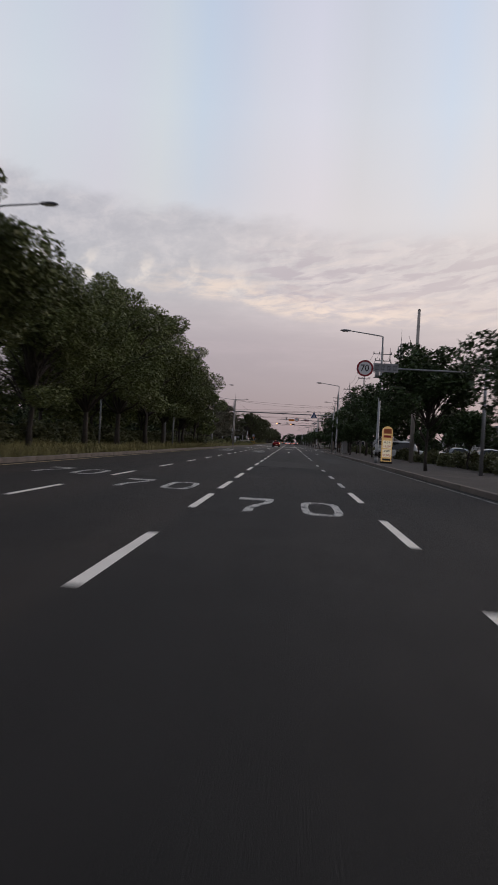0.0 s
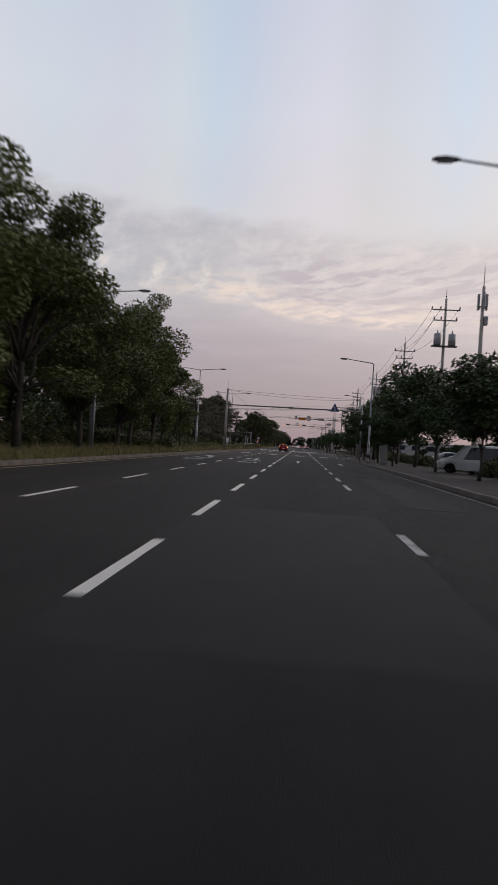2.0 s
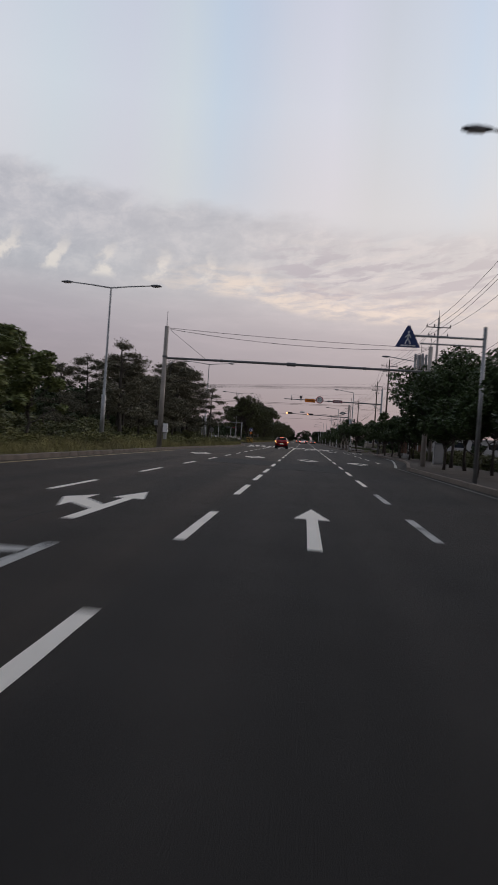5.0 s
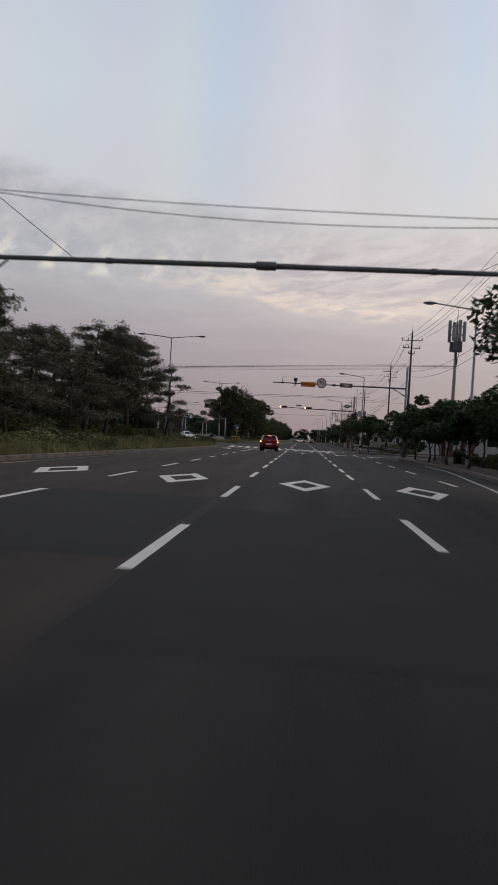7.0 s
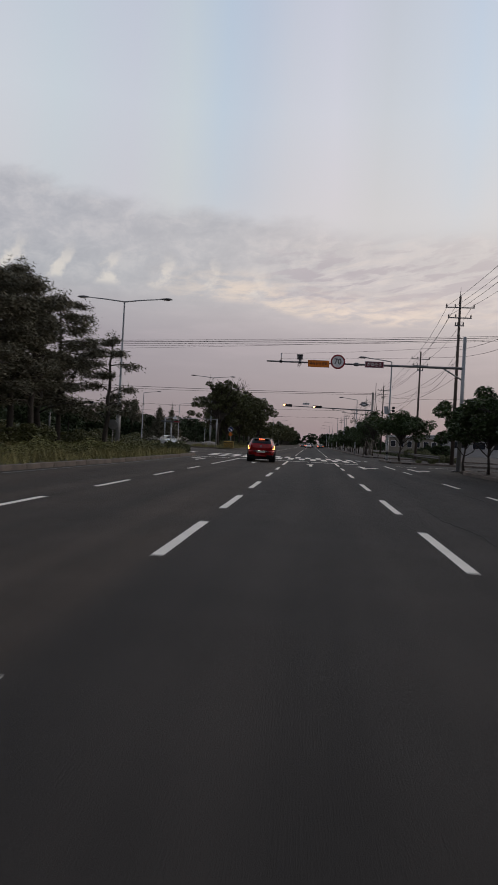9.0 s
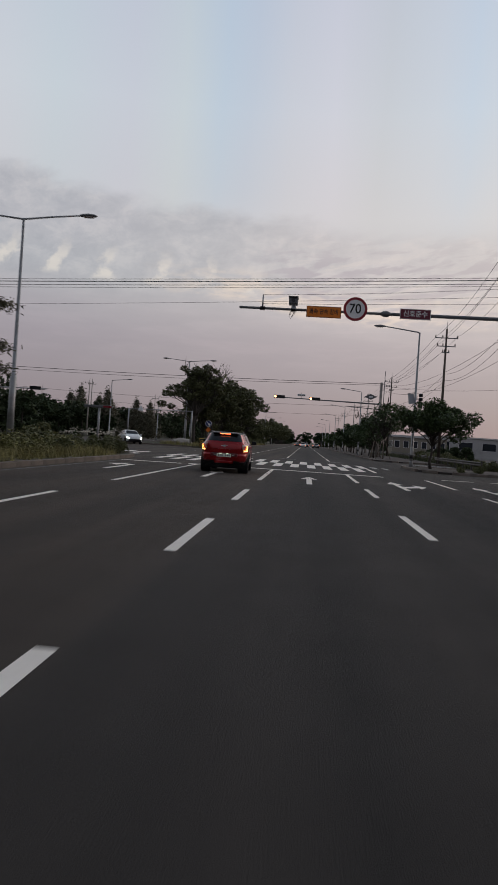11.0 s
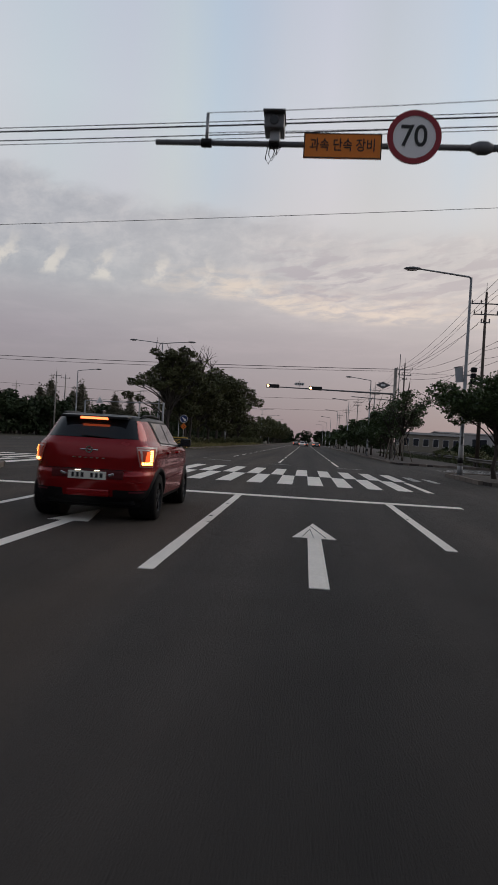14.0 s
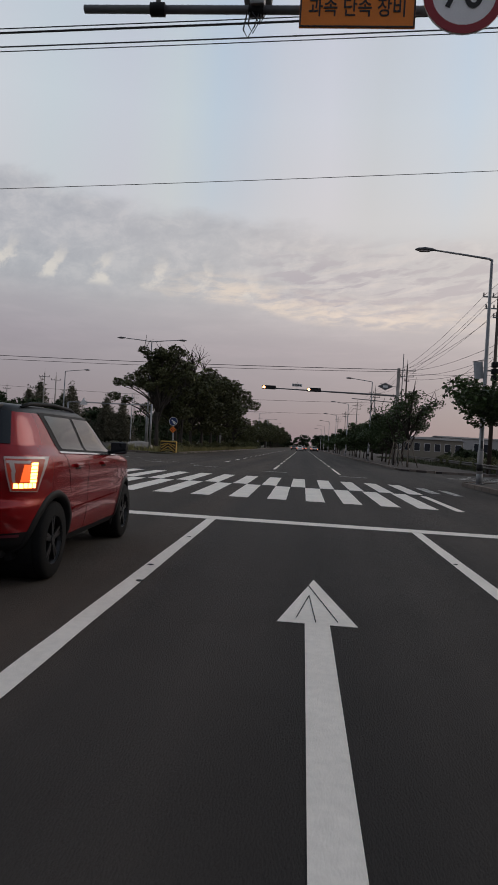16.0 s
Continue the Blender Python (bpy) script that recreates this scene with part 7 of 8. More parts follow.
def wheel(parent, x, y, r, w, side, spokes=5):
    tyre_prof = [(r * 0.62, -w / 2), (r * 0.93, -w / 2), (r * 0.995, -w * 0.36), (r, 0), (r * 0.995, w * 0.36), (r * 0.93, w / 2), (r * 0.62, w / 2)]
    n = 32
    verts = [(o * side, p * math.cos(2 * math.pi * k / n), p * math.sin(2 * math.pi * k / n)) for k in range(n) for p, o in tyre_prof]
    m = len(tyre_prof)
    faces = [(k * m + j, k * m + j + 1, ((k + 1) % n) * m + j + 1, ((k + 1) % n) * m + j) for k in range(n) for j in range(m - 1)]
    h = part("wheel", mesh_of("wheel", verts, faces, RUBBER, True), RUBBER, parent, "black tyre on a dark spoked alloy wheel")
    h.location = (x, y, r)
    bm = bmesh.new()
    prof = [(r * 0.66, w * 0.46), (r * 0.62, w * 0.47), (r * 0.58, w * 0.30), (r * 0.55, -w * 0.2)]
    loops = [[bm.verts.new((o * side, p * math.cos(2 * math.pi * k / n), p * math.sin(2 * math.pi * k / n))) for k in range(n)] for p, o in prof]
    for a, b in zip(loops, loops[1:]):
        for k in range(n):
            bm.faces.new((a[k], a[(k + 1) % n], b[(k + 1) % n], b[k]))
    bm.faces.new(loops[-1])
    part("rim", bm, ALLOY, h)
    for k in range(spokes):
        a = 2 * math.pi * k / spokes
        for d in (-0.13, 0.13):
            bm = box_bm(0, 0, r * 0.33, w * 0.1, r * 0.10, r * 0.56, 0.006)
            bmesh.ops.transform(bm, matrix=Matrix.Translation((side * w * 0.36, 0, 0)) @ Matrix.Rotation(a + d, 4, "X"), verts=bm.verts)
            part("spoke", bm, ALLOY, h)
    bm = bmesh.new()
    bmesh.ops.create_cone(bm, cap_ends=True, segments=16, radius1=r * 0.15, radius2=r * 0.12, depth=w * 0.14, matrix=Matrix.Translation((side * w * 0.38, 0, 0)) @ Matrix.Rotation(radians(90), 4, "Y"))
    part("hub", bm, ALLOY, h)
    return h


def mirror_part(car, x, y, z, side, paint):
    bm = box_bm(0, 0, 0, 0.20, 0.11, 0.15, 0.045)
    m = part("door_mirror", bm, paint, car)
    m.location = (side * x, y, z)
    part("mirror_glass", box_bm(0, -0.058, 0, 0.15, 0.008, 0.10, 0.003), CAR_GLASS, m)


class Slices:
    """A car body as level outlines stacked from sill to roof: each an oval with squared corners, rear at small y."""

    def __init__(self, table, mid, rear_n, front_n):
        self.z, self.w, self.rear, self.front = (np.array(c, float) for c in zip(*table))
        self.mid, self.rear_n, self.front_n = mid, rear_n, front_n

    def level(self, z):
        return (float(np.interp(z, self.z, c)) for c in (self.w, self.rear, self.front))

    def outline(self, z, n=44):
        """The right half of the outline at z from the middle of the rear to the middle of the front, in even steps."""
        w, rear, front = self.level(z)
        out = []
        for q, k, length in ((0, self.rear_n, self.mid - rear), (1, self.front_n, front - self.mid)):
            t = np.linspace(0, math.pi / 2, 240)
            x, d = w * np.sin(t) ** (2 / k), length * np.cos(t) ** (2 / k)
            pts = np.stack([x, self.mid - d], 1) if q == 0 else np.stack([x, self.mid + d], 1)[::-1]
            s = np.concatenate([[0], np.cumsum(np.linalg.norm(np.diff(pts, axis=0), axis=1))])
            even = np.linspace(0, s[-1], n + 1)
            out.append(np.stack([np.interp(even, s, pts[:, 0]), np.interp(even, s, pts[:, 1])], 1))
        return np.concatenate([out[0], out[1][1:]])

    def rear_run(self, u, z, out=0.0):
        """The point u metres round from the middle of the rear at height z, pushed out."""
        pts = self.outline(z, 90)
        s = np.concatenate([[0], np.cumsum(np.linalg.norm(np.diff(pts, axis=0), axis=1))])
        x, y = float(np.interp(abs(u), s, pts[:, 0])), float(np.interp(abs(u), s, pts[:, 1]))
        x2, y2 = float(np.interp(abs(u) + 0.02, s, pts[:, 0])), float(np.interp(abs(u) + 0.02, s, pts[:, 1]))
        k = math.hypot(x2 - x, y2 - y) or 1
        nx, ny = (y2 - y) / k, -(x2 - x) / k
        side = 1 if u >= 0 else -1
        return (side * (x + out * nx), y + out * ny, z)

    def side_x(self, y, z):
        w, rear, front = self.level(z)
        k, length = (self.rear_n, self.mid - rear) if y < self.mid else (self.front_n, front - self.mid)
        r = min(abs(y - self.mid) / length, 0.999)
        return w * (1 - r ** k) ** (1 / k)

    def grid(self, corners, place, nu=8, nv=6):
        """A panel over four (u, z) corners in turn: low start, low end, high end, high start."""
        verts, faces = [], []
        for j in range(nv + 1):
            v = j / nv
            for i in range(nu + 1):
                u = i / nu
                a = (corners[0][0] * (1 - u) + corners[1][0] * u) * (1 - v) + (corners[3][0] * (1 - u) + corners[2][0] * u) * v
                z = (corners[0][1] * (1 - u) + corners[1][1] * u) * (1 - v) + (corners[3][1] * (1 - u) + corners[2][1] * u) * v
                verts.append(place(a, z))
        for j in range(nv):
            for i in range(nu):
                q = j * (nu + 1) + i
                faces.append((q, q + 1, q + nu + 2, q + nu + 1))
        return verts, faces

    def rear_panel(self, corners, out, nu=8, nv=6):
        return self.grid(corners, lambda u, z: self.rear_run(u, z, out), nu, nv)

    def side_panel(self, corners, side, out, nu=10, nv=6):
        v, f = self.grid(corners, lambda y, z: (side * (self.side_x(y, z) + out), y, z), nu, nv)
        return v, (f if side > 0 else [q[::-1] for q in f])

    def skin(self, levels, axles, hub, arch):
        """Vertices and faces of the whole skin with the wheel arches cut round."""
        verts, faces = [], []
        m = 0
        for z in levels:
            half = self.outline(z)
            ring = [(x, y) for x, y in half] + [(-x, y) for x, y in half[-2:0:-1]]
            m = len(ring)
            verts += [(x, y, z) for x, y in ring]

        def cut(p):
            return abs(p[0]) > 0.5 and any(math.hypot(p[1] - a, p[2] - hub) < arch for a in axles)

        inside = [cut(p) for p in verts]
        for i in range(len(levels) - 1):
            for k in range(m):
                q = (i * m + k, i * m + (k + 1) % m, (i + 1) * m + (k + 1) % m, (i + 1) * m + k)
                if sum(inside[c] for c in q) <= 2:
                    faces.append(q)
        for i, p in enumerate(verts):
            for a in axles:
                d = math.hypot(p[1] - a, p[2] - hub)
                if abs(p[0]) > 0.5 and d < arch and d > 1e-6:
                    y, z = a + (p[1] - a) * arch / d, hub + (p[2] - hub) * arch / d
                    verts[i] = (math.copysign(self.side_x(y, max(z, levels[0])), p[0]), y, z)
        faces.append(tuple(range((len(levels) - 1) * m, len(levels) * m)))
        return verts, faces


def suv(paint):
    """A compact SUV with rounded corners and a raked tailgate; origin under the rear bumper, front towards +y."""
    car = thing("suv", (0, 0, 0), "bright red compact SUV with lit brake lights, waiting at the line", "car")
    R, AXLES = 0.335, (0.72, 3.32)
    s = Slices([(0.26, 0.800, 0.22, 3.95), (0.34, 0.850, 0.085, 4.08), (0.46, 0.872, 0.03, 4.15), (0.56, 0.882, 0.005, 4.19), (0.655, 0.885, 0.0, 4.20), (0.675, 0.885, 0.012, 4.20), (0.70, 0.884, 0.045, 4.195),
                (0.78, 0.880, 0.042, 4.17), (0.88, 0.885, 0.035, 4.13), (0.96, 0.884, 0.045, 4.06), (1.0, 0.878, 0.052, 3.88), (1.035, 0.868, 0.060, 3.42), (1.06, 0.852, 0.068, 3.10), (1.10, 0.815, 0.085, 2.98),
                (1.14, 0.785, 0.115, 2.90), (1.20, 0.758, 0.160, 2.80), (1.30, 0.712, 0.228, 2.62), (1.38, 0.672, 0.285, 2.46), (1.43, 0.642, 0.325, 2.30), (1.46, 0.615, 0.352, 2.14), (1.477, 0.575, 0.40, 1.98),
                (1.487, 0.48, 0.52, 1.80), (1.493, 0.30, 0.80, 1.55)], 1.95, 5.2, 4.4)
    levels = sorted(set([0.26 + 0.024 * k for k in range(50)]) | {1.06, 1.10, 1.14, 1.46, 1.477, 1.487, 1.493})
    verts, faces = s.skin(levels, AXLES, R, R * 1.16)

    def centre(q):
        return [sum(verts[i][c] for i in q) / len(q) for c in range(3)]

    groups = {"body": [], "roof_panel": [], "cladding": []}
    for q in faces:
        x, y, z = centre(q)
        low = 0.335 if 0.5 < y < 3.7 else (0.35 if abs(x) < 0.34 else 0.45)
        groups["roof_panel" if z > 1.418 else ("cladding" if z < low else "body")].append(q)
    for name, m, label in (("body", paint, "glossy red painted body"), ("roof_panel", ROOF_BLACK, "dark two-tone roof"), ("cladding", BLACK, "black lower bumper and sills")):
        used = sorted({i for q in groups[name] for i in q})
        index = {i: k for k, i in enumerate(used)}
        part(name, mesh_of(name, [verts[i] for i in used], [tuple(index[i] for i in q) for q in groups[name]], m, True), m, car, label)
    part("underbody", box_bm(0, 2.05, 0.33, 1.24, 3.7, 0.20, 0.05), BLACK, car)

    def smooth_part(name, data, m, label="", parent=None):
        return part(name, mesh_of(name, *data, m, True), m, parent or car, label)

    for side in (1, -1):
        for a in AXLES:
            av, af = [], []
            n = 26
            for k in range(n + 1):
                t = math.pi * (-0.10 + 1.20 * k / n)
                for rr, out in ((1.09, -0.05), (1.10, 0.012), (1.25, 0.014), (1.28, 0.000)):
                    y, z = a + R * rr * math.cos(t), R + R * rr * math.sin(t)
                    av.append((side * (s.side_x(y, max(z, 0.26)) + out), y, z))
            for k in range(n):
                for j in range(3):
                    q = (k * 4 + j, k * 4 + j + 1, k * 4 + j + 5, k * 4 + j + 4)
                    af.append(q if side < 0 else q[::-1])
            smooth_part("arch_trim", (av, af), BLACK, "black wheel arch cladding")
            wheel(car, side * 0.775, a, R, 0.185, side, 5)
            part("wheel_well", mesh_of("wheel_well", *tube([(side * 0.52, a, R + 0.03), (side * 0.80, a, R + 0.03)], R * 1.10, 24, False), BLACK), BLACK, car)
            part("wheel_well", mesh_of("wheel_well", *tube([(side * 0.50, a, R + 0.03), (side * 0.52, a, R + 0.03)], R * 1.10, 24), BLACK), BLACK, car)
        # side glass in a dark surround, under the floating roof
        smooth_part("window_frame", s.side_panel([(0.88, 1.095), (2.86, 1.045), (2.30, 1.424), (0.78, 1.424)], side, 0.004, 22, 10), BLACK, "black window surround")
        smooth_part("rear_door_glass", s.side_panel([(0.96, 1.115), (1.58, 1.098), (1.54, 1.400), (0.86, 1.400)], side, 0.009, 10, 8), CAR_GLASS)
        smooth_part("front_door_glass", s.side_panel([(1.66, 1.096), (2.66, 1.070), (2.24, 1.400), (1.62, 1.400)], side, 0.009, 12, 8), CAR_GLASS)
        smooth_part("belt_trim", s.side_panel([(0.86, 1.080), (2.82, 1.032), (2.82, 1.046), (0.86, 1.096)], side, 0.011, 18, 1), CHROME, "thin bright trim strip")
        for y0, y1, z0, z1 in ((1.60, 1.60, 0.34, 1.09), (2.84, 2.80, 0.40, 1.04), (1.08, 0.92, 0.72, 1.09)):
            smooth_part("door_gap", s.side_panel([(y0, z0), (y0 + 0.010, z0), (y1 + 0.010, z1), (y1, z1)], side, 0.002, 1, 12), BLACK)
        smooth_part("door_crease", s.side_panel([(1.15, 0.545), (2.78, 0.585), (2.78, 0.605), (1.15, 0.575)], side, 0.016, 14, 2), paint)
        for y0 in (1.14, 2.04):
            hnd = part("door_handle", box_bm(0, 0, 0, 0.040, 0.20, 0.040, 0.014), paint, car)
            hnd.location = (side * (s.side_x(y0 + 0.1, 0.965) + 0.012), y0 + 0.1, 0.965)
            part("handle_cup", box_bm(-side * 0.014, 0, -0.012, 0.012, 0.15, 0.055, 0.004), BLACK, hnd)
        bm = box_bm(0, 0, 0, 0.185, 0.12, 0.140, 0.058)
        mir = part("door_mirror", bm, BLACK, car, "large black door mirror")
        mir.location = (side * 0.965, 2.50, 1.125)
        part("mirror_glass", box_bm(0, -0.067, 0, 0.17, 0.008, 0.115, 0.003), CAR_GLASS, mir)
        part("mirror_stalk", box_bm(-side * 0.13, 0.02, -0.055, 0.12, 0.05, 0.035, 0.012), BLACK, mir)
        rail = tube([(side * 0.56, 0.58, 1.455), (side * 0.575, 0.74, 1.492), (side * 0.585, 1.3, 1.512), (side * 0.58, 1.85, 1.495), (side * 0.57, 2.08, 1.45)], [0.012, 0.019, 0.019, 0.019, 0.012], 8)
        smooth_part("roof_rail", rail, BLACK, "black roof rail")
        # tail lamp wrapped round the corner: clear shell, pale inner ring, glowing hook
        def lamp(name, corners, m, out, label="", parent=None, nu=8, nv=5):
            c = [(side * u, z) for u, z in corners]
            v, f = s.rear_panel(c, out, nu, nv)
            return smooth_part(name, (v, f if side > 0 else [q[::-1] for q in f]), m, label, parent)

        shell = lamp("tail_lamp", [(0.703, 0.778), (0.967, 0.768), (1.115, 1.055), (0.630, 1.052)], CLEAR_LAMP, 0.012, "clear-edged tail lamp with a glowing core", nu=14, nv=8)
        lamp("lamp_inset", [(0.712, 0.787), (0.957, 0.778), (1.040, 1.034), (0.643, 1.036)], TAIL_DARK, 0.018, "dark red inner lens", shell, 12, 8)
        lamp("lamp_ring", [(0.672, 1.005), (0.705, 0.930), (0.735, 0.930), (0.708, 1.010)], CLEAR_LAMP, 0.024, "", shell, 2, 4)
        lamp("lamp_ring", [(0.655, 1.000), (0.85, 1.000), (0.86, 1.022), (0.650, 1.022)], CLEAR_LAMP, 0.024, "", shell, 6, 1)
        lamp("lamp_ring", [(0.695, 0.935), (0.715, 0.850), (0.735, 0.850), (0.725, 0.935)], CLEAR_LAMP, 0.024, "", shell, 2, 4)
        for k in range(6):
            z0 = 0.850 + 0.027 * k
            lamp("brake_cell", [(0.865, z0), (0.935, z0), (0.938, z0 + 0.022), (0.868, z0 + 0.022)], AMBER_GLOW, 0.025, "", shell, 4, 2)
        for k in range(5):
            u0 = 0.720 + 0.043 * k
            lamp("brake_cell", [(u0, 0.806), (u0 + 0.036, 0.804), (u0 + 0.036, 0.842), (u0, 0.844)], AMBER_GLOW, 0.025, "", shell, 2, 2)
        lamp("soft_lens", [(0.775, 0.852), (0.860, 0.852), (0.862, 0.990), (0.800, 0.990)], TAIL_SOFT, 0.021, "dim glowing red lens", shell, 4, 4)
        # bumper corner fold and reflector
        lamp("bumper_fold", [(0.50, 0.530), (0.86, 0.520), (0.86, 0.534), (0.50, 0.546)], paint, 0.014, "", None, 8, 1)
        lamp("bumper_fold", [(0.66, 0.625), (0.83, 0.535), (0.85, 0.540), (0.68, 0.632)], paint, 0.014, "", None, 6, 1)
        lamp("reflector", [(0.56, 0.415), (0.80, 0.415), (0.80, 0.438), (0.56, 0.438)], SIGN_CRIMSON, 0.010, "dull red reflector strip", None, 6, 1)
        lamp("tailgate_gap", [(0.60, 0.700), (0.606, 0.700), (0.600, 0.79), (0.594, 0.79)], BLACK, 0.003, "", None, 1, 6)
    # tailgate
    smooth_part("rear_window", s.rear_panel([(-0.655, 1.150), (0.655, 1.150), (0.575, 1.418), (-0.575, 1.418)], 0.006, 30, 10), CAR_GLASS, "dark tinted rear window")
    sp = part("spoiler", box_bm(0, 0.33, 1.446, 0.94, 0.26, 0.036, 0.016, Matrix.Rotation(radians(5), 4, "X")), ROOF_BLACK, car, "black roof spoiler")
    part("high_brake_light", box_bm(0, 0.205, 1.418, 0.38, 0.03, 0.032, 0.005), RED_GLOW, sp, "lit red high brake light")
    part("wiper_blade", box_bm(0.06, 0.118, 1.165, 0.40, 0.012, 0.014, 0.004, Matrix.Rotation(radians(3), 4, "Y")), BLACK, car)
    pl = part("number_plate", box_bm(0, 0.026, 0.640, 0.52, 0.070, 0.11, 0.004), PLATE, car, "white number plate with plain bars")
    for k in range(7):
        if k != 3:
            part("plate_bar", box_bm(-0.195 + 0.065 * k, -0.011, 0.640, 0.036, 0.004, 0.062), SIGN_BLACK, pl)
    # flush block; the recess's shade is put into a darker body red
    part("plate_recess", box_bm(0, 0.030, 0.655, 0.98, 0.070, 0.115, 0.02), PLATE_SHADE, car, "plate recess, its shade painted as a darker body red")
    for x in (-0.13, 0.13):
        part("plate_lamp", box_bm(x, 0.0, 0.706, 0.07, 0.03, 0.012, 0.004), HEAD_DIM, car, "small lit plate lamp")
    for x in (-0.325, 0.325):
        part("fog_lens", box_bm(x, 0.0, 0.655, 0.085, 0.020, 0.040, 0.012, Matrix.Rotation(radians(-18 if x > 0 else 18), 4, "Y")), CHROME, car)
    part("panel_gap", box_bm(0, 0.040, 0.722, 1.18, 0.006, 0.008), BLACK, car)
    bd = part("badge", box_bm(0, 0.036, 0.985, 0.25, 0.016, 0.016, 0.006), CHROME, car, "plain bright winged badge shape")
    part("badge_ring", ring_bm(0.030, 0.048, 0.016, 0.026, 24), CHROME, bd).location = (0, 0, 0.985)
    for k in range(6):
        part("letter_bar", box_bm(-0.20 + 0.08 * k, 0.030, 0.875, 0.035, 0.010, 0.014), CHROME, car)
    part("skid_plate", box_bm(0, 0.075, 0.405, 0.60, 0.09, 0.11, 0.03), paint, car)
    # black block added for axle and shadow between the rear wheels
    part("rear_axle", box_bm(0, 0.62, 0.29, 1.28, 0.50, 0.24, 0.08), BLACK, car)
    wind = [(x * (1 - 0.10 * k), 3.00 - 0.66 * k / 4 + 0.0, 1.075 + 0.345 * k / 4) for k in range(5) for x in (-0.72, -0.36, 0.0, 0.36, 0.72)]
    wind = [(x, y + 0.03 - 0.16 * (x / 0.72) ** 2, z + 0.012) for x, y, z in wind]
    smooth_part("windscreen", (wind, [(k * 5 + j, k * 5 + j + 1, k * 5 + j + 6, k * 5 + j + 5) for k in range(4) for j in range(4)]), CAR_GLASS, "dark windscreen")
    part("antenna_fin", box_bm(0, 0.66, 1.515, 0.03, 0.16, 0.06, 0.012), CAR_DARK, car)
    return car


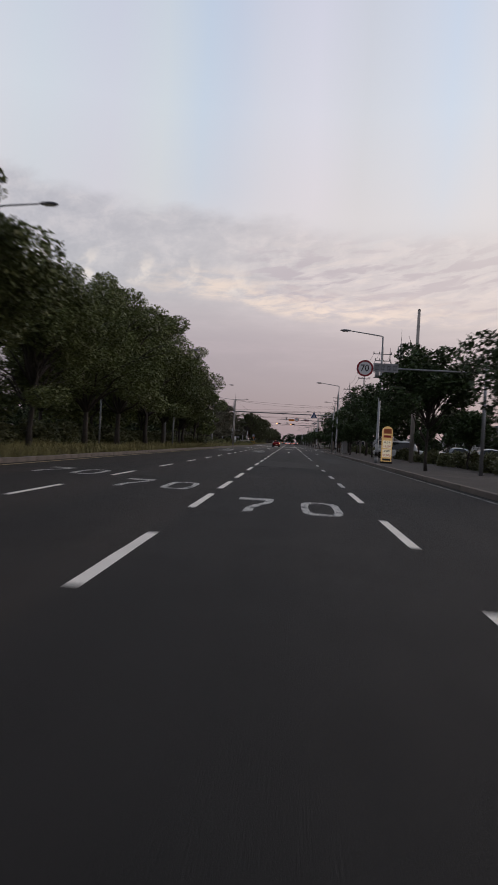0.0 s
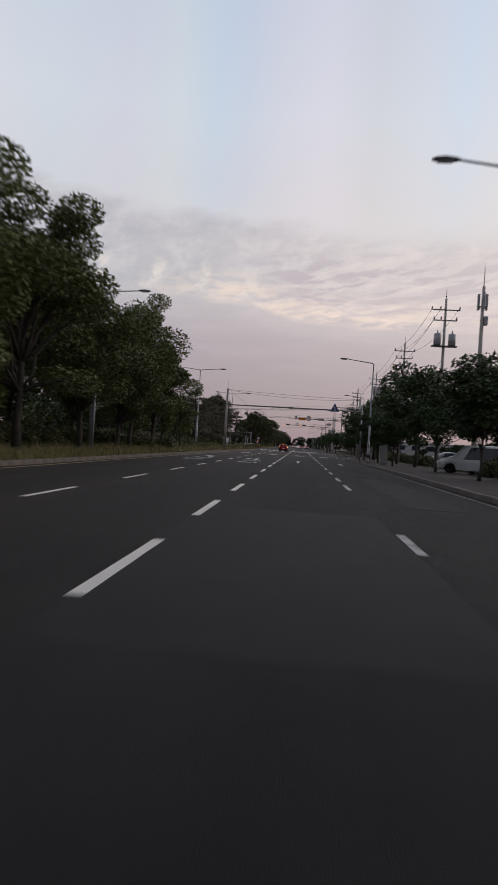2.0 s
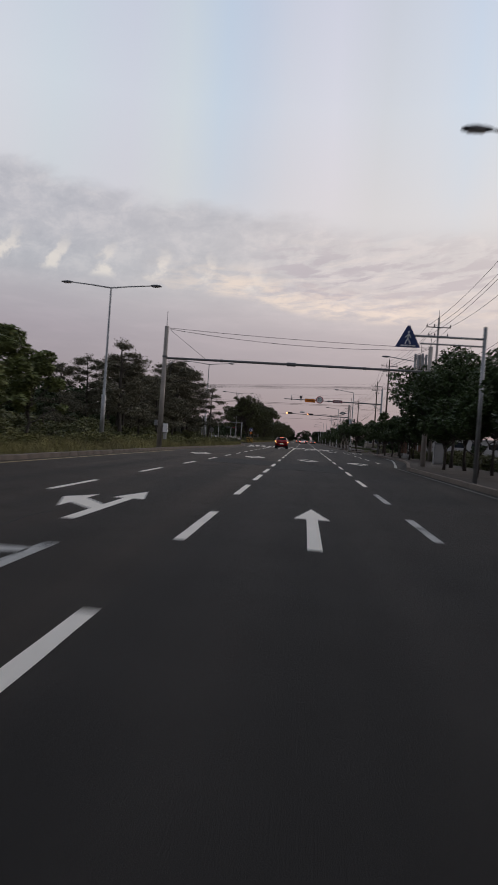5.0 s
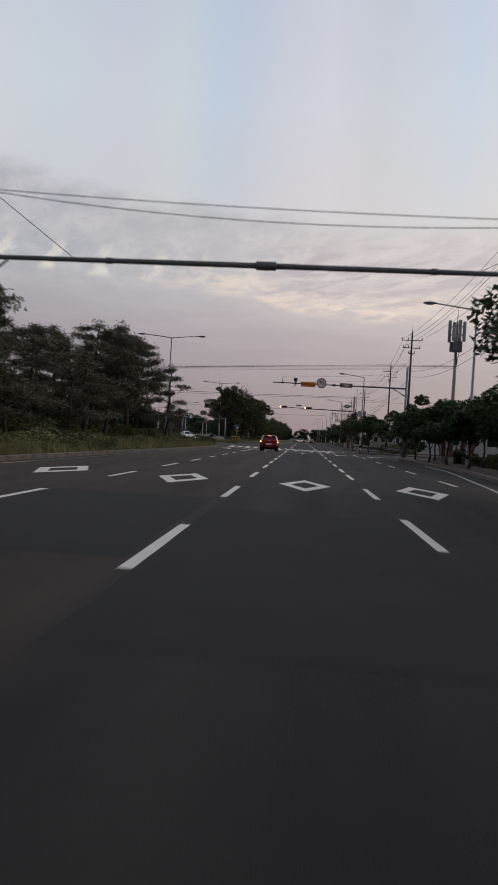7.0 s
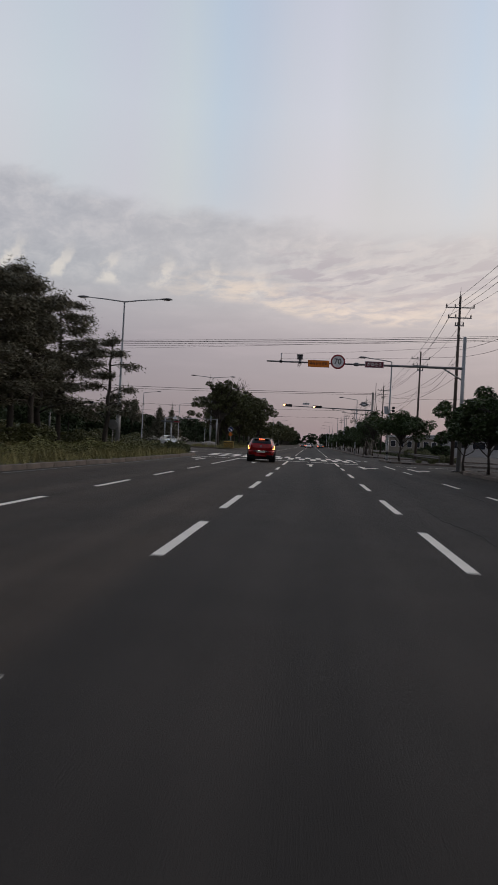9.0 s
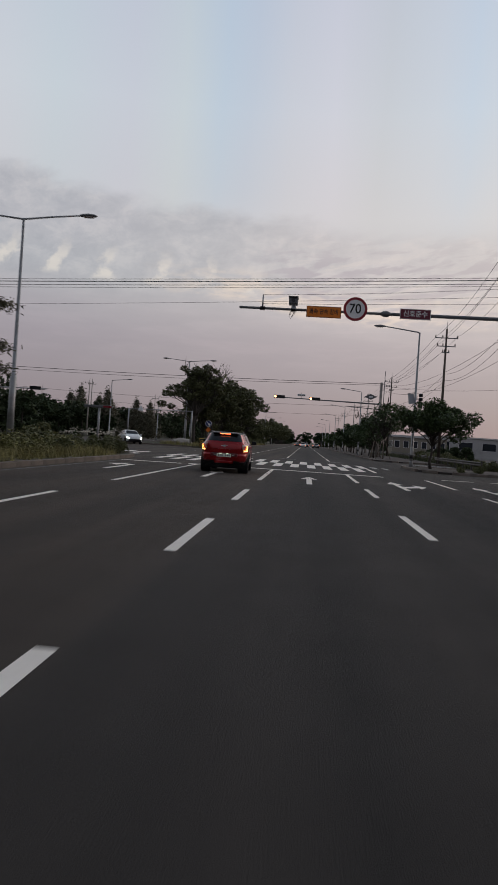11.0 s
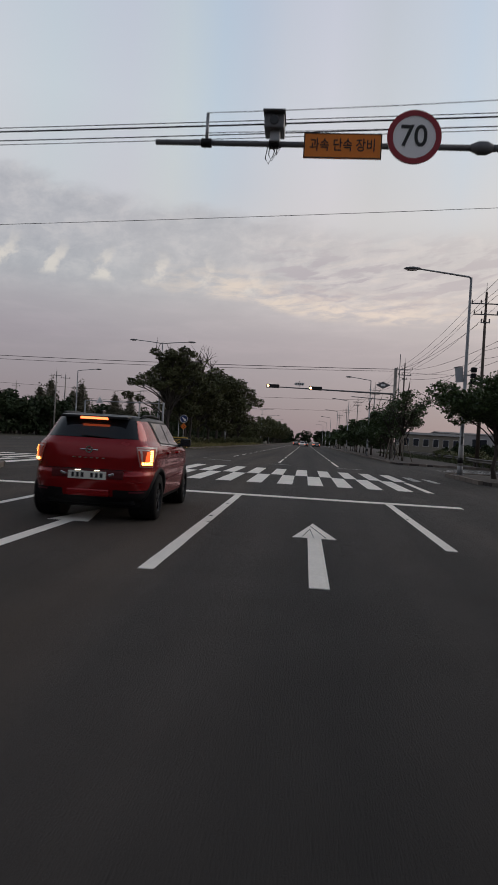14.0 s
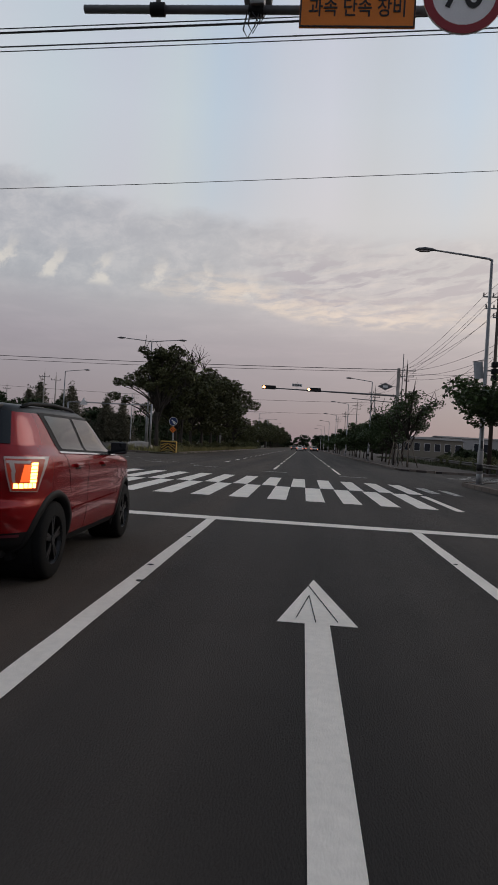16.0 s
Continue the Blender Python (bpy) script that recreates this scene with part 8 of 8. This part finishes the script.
def sedan(paint, label, rear_lit=True, head_lit=False, length=4.6, height=1.45, van=False):
    car = thing("car", (0, 0, 0), label, "car", "cars on the road")
    L = length
    k = L / 4.6
    top = [(0, 0.78), (0.06, 0.88), (0.5 * k, 0.98), (0.75 * k, 1.04), (1.35 * k, height - 0.06), (2.0 * k, height), (2.6 * k, height - 0.05), (3.35 * k, 1.02), (3.5 * k, 0.97), (4.3 * k, 0.80), (L, 0.62)]
    if van:
        top = [(0, 0.95), (0.1, 1.4), (0.3, height), (2.8 * k, height), (3.6 * k, 1.12), (4.3 * k, 0.9), (L, 0.68)]
    s = Shell(L, half=[(0, 0.70), (0.15, 0.84), (0.8, 0.90), (3.6 * k, 0.90), (4.3 * k, 0.82), (L, 0.6)], sill=[(0, 0.42), (0.8, 0.24), (3.8 * k, 0.24), (L, 0.36)],
              belt=[(0, 0.77), (0.1, 0.86), (0.8, 0.92), (3.0 * k, 0.90), (3.6 * k, 0.88), (4.3 * k, 0.76), (L, 0.60)], top=top,
              roof_half=[(0, 0.62), (0.8, 0.66), (1.4 * k, 0.56), (2.6 * k, 0.57), (3.4 * k, 0.70), (L, 0.5)], axles=(0.95 * k, 3.70 * k), wheel_r=0.32)
    part("body", mesh_of("body", *s.skin(), paint, True), paint, car)
    r0, r1 = (0.12, 0.3) if van else (0.80 * k, 1.30 * k)
    for side in (1, -1):
        part("side_glass", mesh_of("side_glass", *s.patch([(r0 + 0.35, 6.3), (2.95 * k, 6.3), (2.45 * k, 9.8), (r1 + 0.25, 9.8)], side, 0.006), CAR_GLASS, True), CAR_GLASS, car)
        mirror_part(car, 1.0, 2.95 * k, 0.98, side, paint)
        for a in s.axles:
            wheel(car, side * 0.80, a, s.R, 0.2, side)
        part("tail_lamp", mesh_of("tail_lamp", *s.patch([(0.01, 3.4), (0.22, 3.4), (0.22, 5.6), (0.01, 5.6)], side, 0.012, 4, 4), RED_GLOW if rear_lit else SIGN_RED, True), RED_GLOW if rear_lit else SIGN_RED, car)
        part("head_lamp", mesh_of("head_lamp", *s.patch([(L - 0.30, 3.6), (L - 0.02, 3.6), (L - 0.02, 5.6), (L - 0.30, 5.6)], side, 0.012, 4, 4), HEAD_GLOW if head_lit else CLEAR_LAMP, True), HEAD_GLOW if head_lit else CLEAR_LAMP, car)
    part("rear_window", mesh_of("rear_window", *merged([s.patch([(r0, 10.8), (r1, 10.8), (r1, 14.0), (r0, 14.0)], q, 0.006, 6, 4) for q in (1, -1)]), CAR_GLASS, True), CAR_GLASS, car)
    part("windscreen", mesh_of("windscreen", *merged([s.patch([(2.68 * k, 10.8), (3.30 * k, 10.8), (3.33 * k, 14.0), (2.66 * k, 14.0)], q, 0.006, 6, 4) for q in (1, -1)]), CAR_GLASS, True), CAR_GLASS, car)
    part("bumper", box_bm(0, 0.04, 0.46, 1.5, 0.14, 0.2, 0.05), paint, car)
    part("front_bumper", box_bm(0, L - 0.06, 0.44, 1.3, 0.16, 0.2, 0.05), BLACK, car)
    part("number_plate", box_bm(0, -0.035, 0.62, 0.5, 0.014, 0.11, 0.004), PLATE, car)
    part("underbody", box_bm(0, L / 2, 0.30, 1.4, L * 0.8, 0.14, 0.03), BLACK, car)
    return car


red_suv = suv(CAR_RED)
red_suv.matrix_basis = pose(-3.10, -6.14, 0, 0, 0, 2.2)
white_a = sedan(CAR_WHITE, "white saloon with headlights on, facing along the opposite carriageway", False, True)
white_a.matrix_basis = pose(-19.9, 41.7, 0, 0, 0, 208)
far_white = sedan(CAR_WHITE, "white car far ahead on the road")
far_white.matrix_basis = pose(-0.9, 164.0, 0, 0, 0, 0)
far_dark = sedan(CAR_DARK, "dark car far ahead with red tail lights")
far_dark.matrix_basis = pose(3.3, 180.0, 0, 0, 0, 0)
copy_thing(far_dark, pose(0.0, 192.0, 0))
copy_thing(far_white, pose(3.2, 204.0, 0))
copy_thing(far_dark, pose(-3.2, 216.0, 0))
van = sedan(CAR_WHITE, "white van far ahead on the road", True, False, 4.8, 1.9, True)
van.matrix_basis = pose(-0.2, 236.0, 0)
parked = sedan(CAR_WHITE, "white car parked before a roadside building", False)
tagged(parked, group="parked cars")
parked.matrix_basis = pose(27.0, -92, 0, 0, 0, 80)
parked_b = sedan(CAR_SILVER, "silver car parked before a roadside building", False)
tagged(parked_b, group="parked cars")
parked_b.matrix_basis = pose(26.0, -84, 0, 0, 0, 95)
copy_thing(parked, pose(28.0, -100, 0, 0, 0, 85))
lot_van = copy_thing(van, pose(13.8, -90.5, 0.13, 0, 0, 70))
tagged(lot_van, "white van parked behind the pavement", group="parked cars")
for px, py, turn, who in ((16.5, -69.0, 85, parked_b), (17.0, -77.5, 95, parked), (16.4, -104.0, 100, parked_b), (17.4, -111.0, 80, parked)):
    copy_thing(who, pose(px, py, 0.13, 0, 0, turn))
